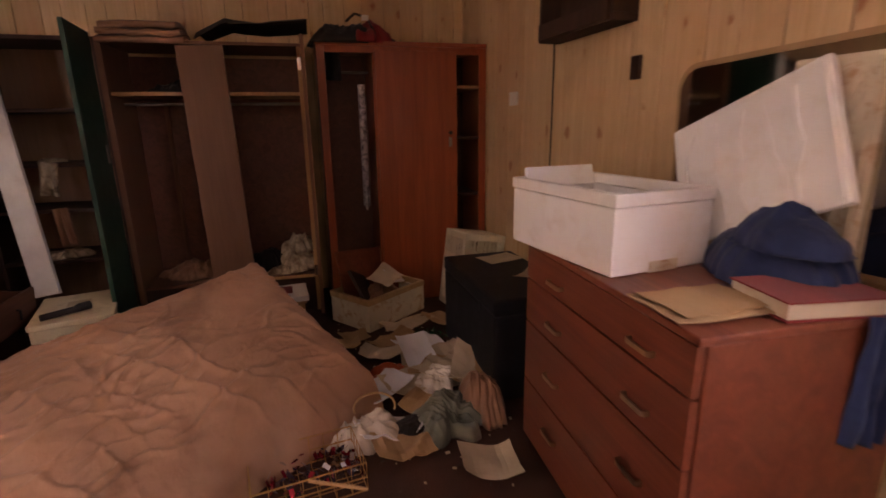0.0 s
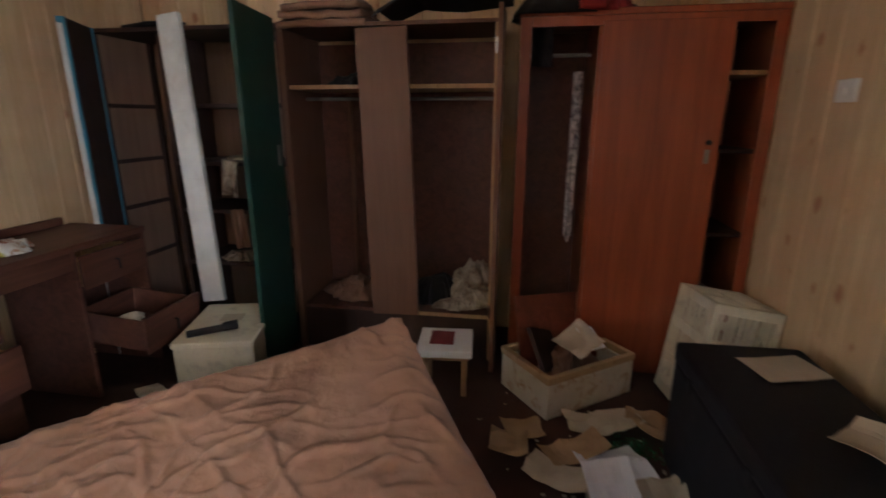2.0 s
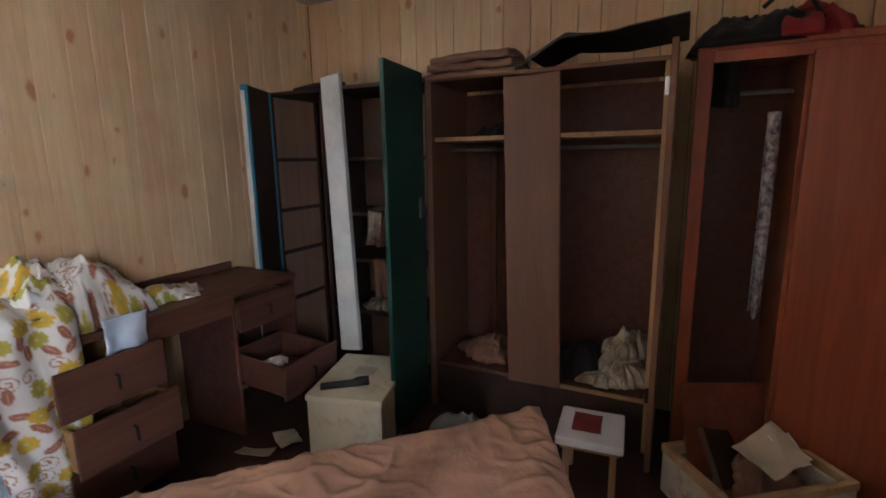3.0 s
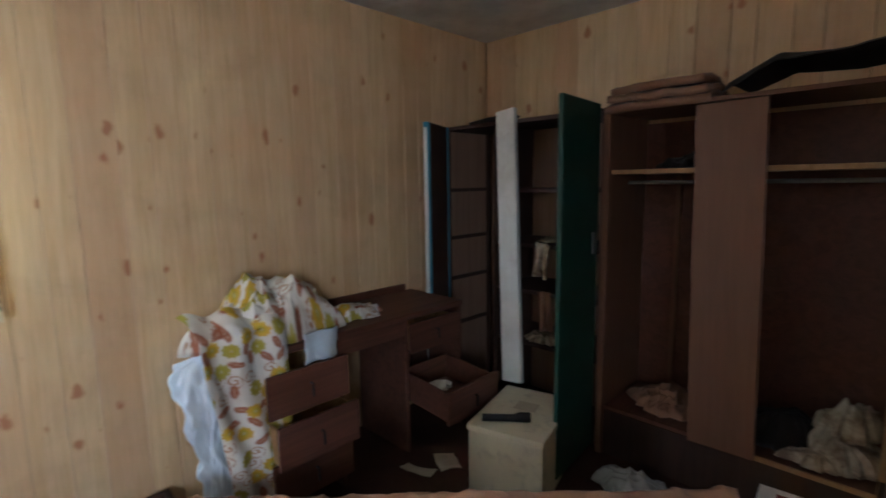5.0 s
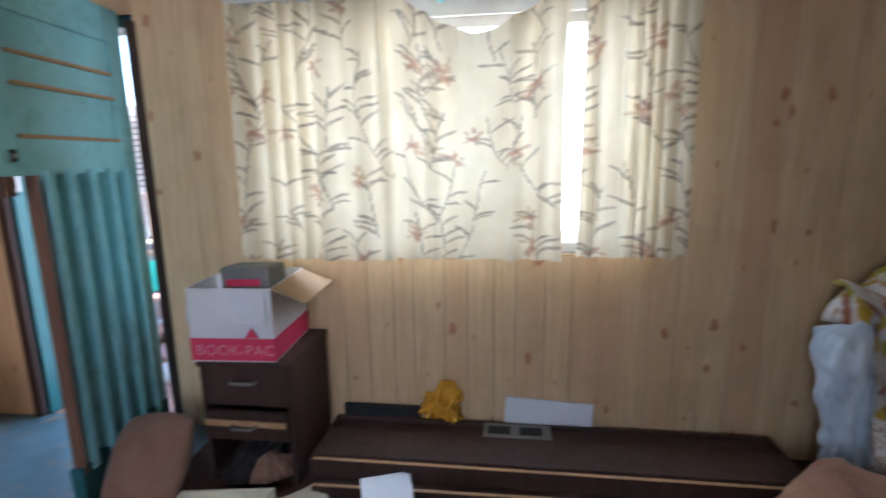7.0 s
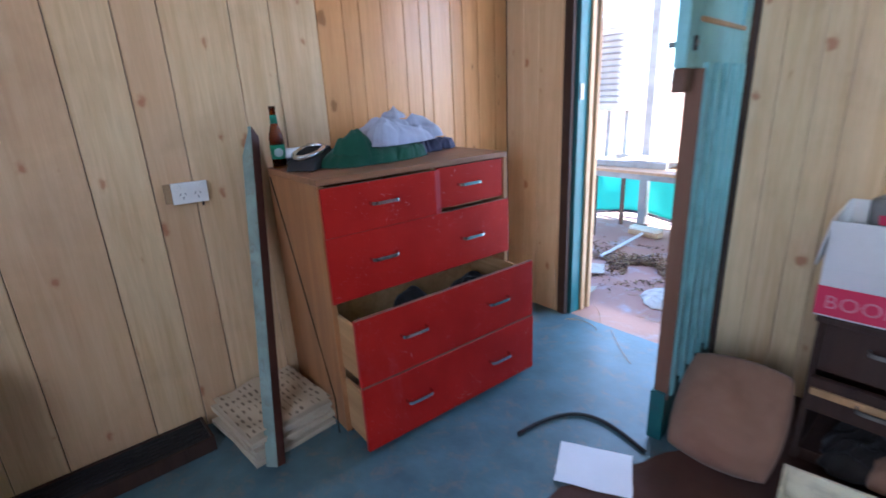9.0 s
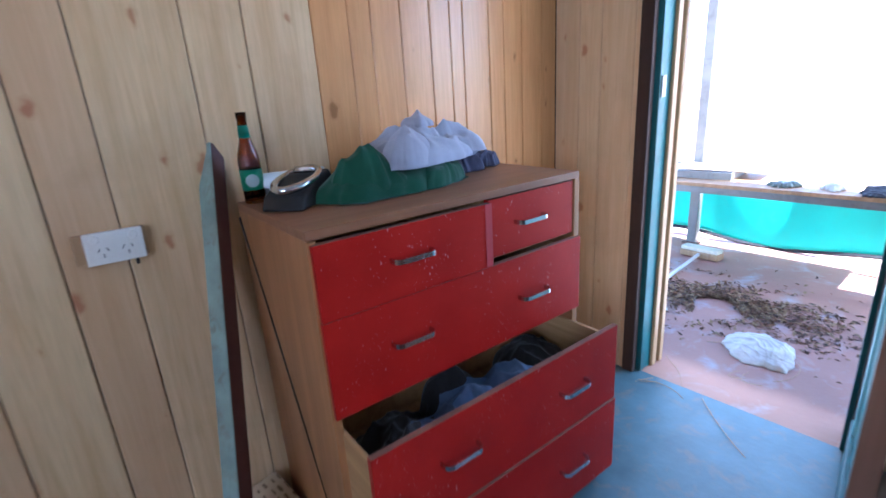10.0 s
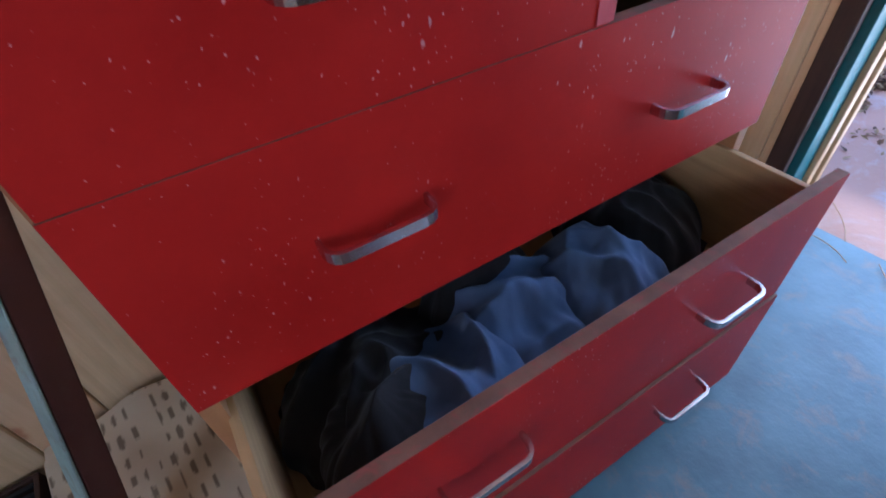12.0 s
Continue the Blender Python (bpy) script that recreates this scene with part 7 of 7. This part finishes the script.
porch_post(-3.08, -0.72)
net = thing("shade_cloth", "sagging green shade cloth strung along the porch edge", "shade cloth", pose(-3.25, -2.4, -0.0))
part("cloth", sheet(lambda u, v: (0.02 * math.sin(u * 40) + 0.06 * v + 0.05 * noise.noise(Vector((u * 8, v, 2))), u * 5.2, 0.04 + 0.03 * math.sin(u * 26) + v * (0.52 + 0.06 * noise.noise(Vector((u * 6, 0, 4))))), 120, 14, 0.002), NET, net, "", True)
part("hem", tube([(0.012 + 0.02 * math.sin(u * 40), u * 5.2, 0.035 + 0.03 * math.sin(u * 26)) for u in np.linspace(0, 1, 90)], 0.014, 6), BLACK, net, "black hem rope")


def louvre():
    o = thing("air_conditioner", "white louvred air conditioner box beyond the porch", "air conditioner", pose(-3.3, -1.42, 1.03, 0, 0, 0))
    part("casing", box(-0.25, 0, 0, 0, 0.32, 0.86, 0.01), WHITE_PAINT, o)
    for k in range(13):
        part("slat", add_box(bmesh.new(), -0.004, 0.02, 0.0, 0.02, 0.30, 0.008, 0), STEEL, o).matrix_basis = pose(0.008, 0, 0.08 + k * 0.056, 0, 28, 0)
    part("stand", box(-0.2, 0.04, -1.15, -0.16, 0.08, -0.0005, 0.003), STEEL, o)
    part("stand", box(-0.2, 0.24, -1.15, -0.16, 0.28, -0.0005, 0.003), STEEL, o)
    return o


louvre()
br = thing("broom", "old broom with a pale handle lying on the porch", "broom", pose(-2.76, -0.52, 0.0, 0, 0, -4))
part("head", box(-0.05, -0.14, 0, 0.05, 0.14, 0.045, 0.012), EDGE_WOOD, br)
part("bristles", box(-0.045, -0.135, 0.0455, 0.045, 0.135, 0.075, 0.01), CREAM, br, "straw bristles")
part("handle", tube([(0.03, 0, 0.03), (0.75, 0.08, 0.008)], 0.012, 8), WHITE_PAINT, br, "pale painted handle")
rr2 = random.Random(77)
lit = bmesh.new()
for k in range(5200):
    a, q = rr2.uniform(0, 6.28), abs(rr2.gauss(0, 0.55))
    x, y = -2.02 + 0.42 * q * math.cos(a), -0.1 + 0.85 * q * math.sin(a)
    x = min(x, -1.2)
    if noise.noise(Vector((x * 4, y * 4, 1))) < -0.18:
        continue
    s = rr2.uniform(0.007, 0.024)
    m = Matrix.Translation((x, y, rr2.uniform(0.0, 0.028) * max(0, 1 - q))) @ Euler((rr2.uniform(-0.5, 0.5), rr2.uniform(-0.5, 0.5), rr2.uniform(0, 6.28))).to_matrix().to_4x4()
    vs = [lit.verts.new(m @ Vector(p)) for p in ((-s, 0, 0), (0, -s * 0.4, 0.003), (s, 0, 0), (0, s * 0.4, 0.003))]
    f = lit.faces.new(vs)
    f.material_index = k % 3
tagged(part("leaf_litter", lit, [plain("dead_leaf", (0.20, 0.10, 0.045), 0.9), plain("dark_leaf", (0.10, 0.055, 0.03), 0.9), plain("straw", (0.36, 0.24, 0.12), 0.9)]), "drift of dead leaves and straw on the porch floor", "leaf litter", kind="stuff")
cloth_heap("rag", "dirty white rag dropped on the porch floor", "rag", WHITE_CLOTH, pose(-1.57, 0.23, -0.002, 0, 0, 40), 0.38, 0.30, 0.05, 131, 0.6, 90, 0.12)
leaf_of_paper("torn paper on the porch floor", PAPER, -1.72, -0.38, -0.003, 30, 0.2, 0.16, 132, 0.02, 0.03)
leaf_of_paper("torn paper on the porch floor", PAPER, -1.35, -0.2, -0.003, 10, 0.16, 0.1, 133, 0.02, 0.03)
for k in range(9):
    x0, y0, a = rr2.uniform(-1.6, -0.9), rr2.uniform(-0.1, 0.55), rr2.uniform(0, 6.28)
    pts = [(x0 + 0.035 * i * math.cos(a + 0.12 * i * (1 if k % 2 else -1)), min(max(y0 + 0.035 * i * math.sin(a + 0.1 * i), -0.05), 0.6), 0.006) for i in range(8)]
    tagged(part("twig", tube(pts, 0.0014, 5), EDGE_WOOD), "thin dry twig on the floor by the doorway", "twig", "twigs by the doorway")
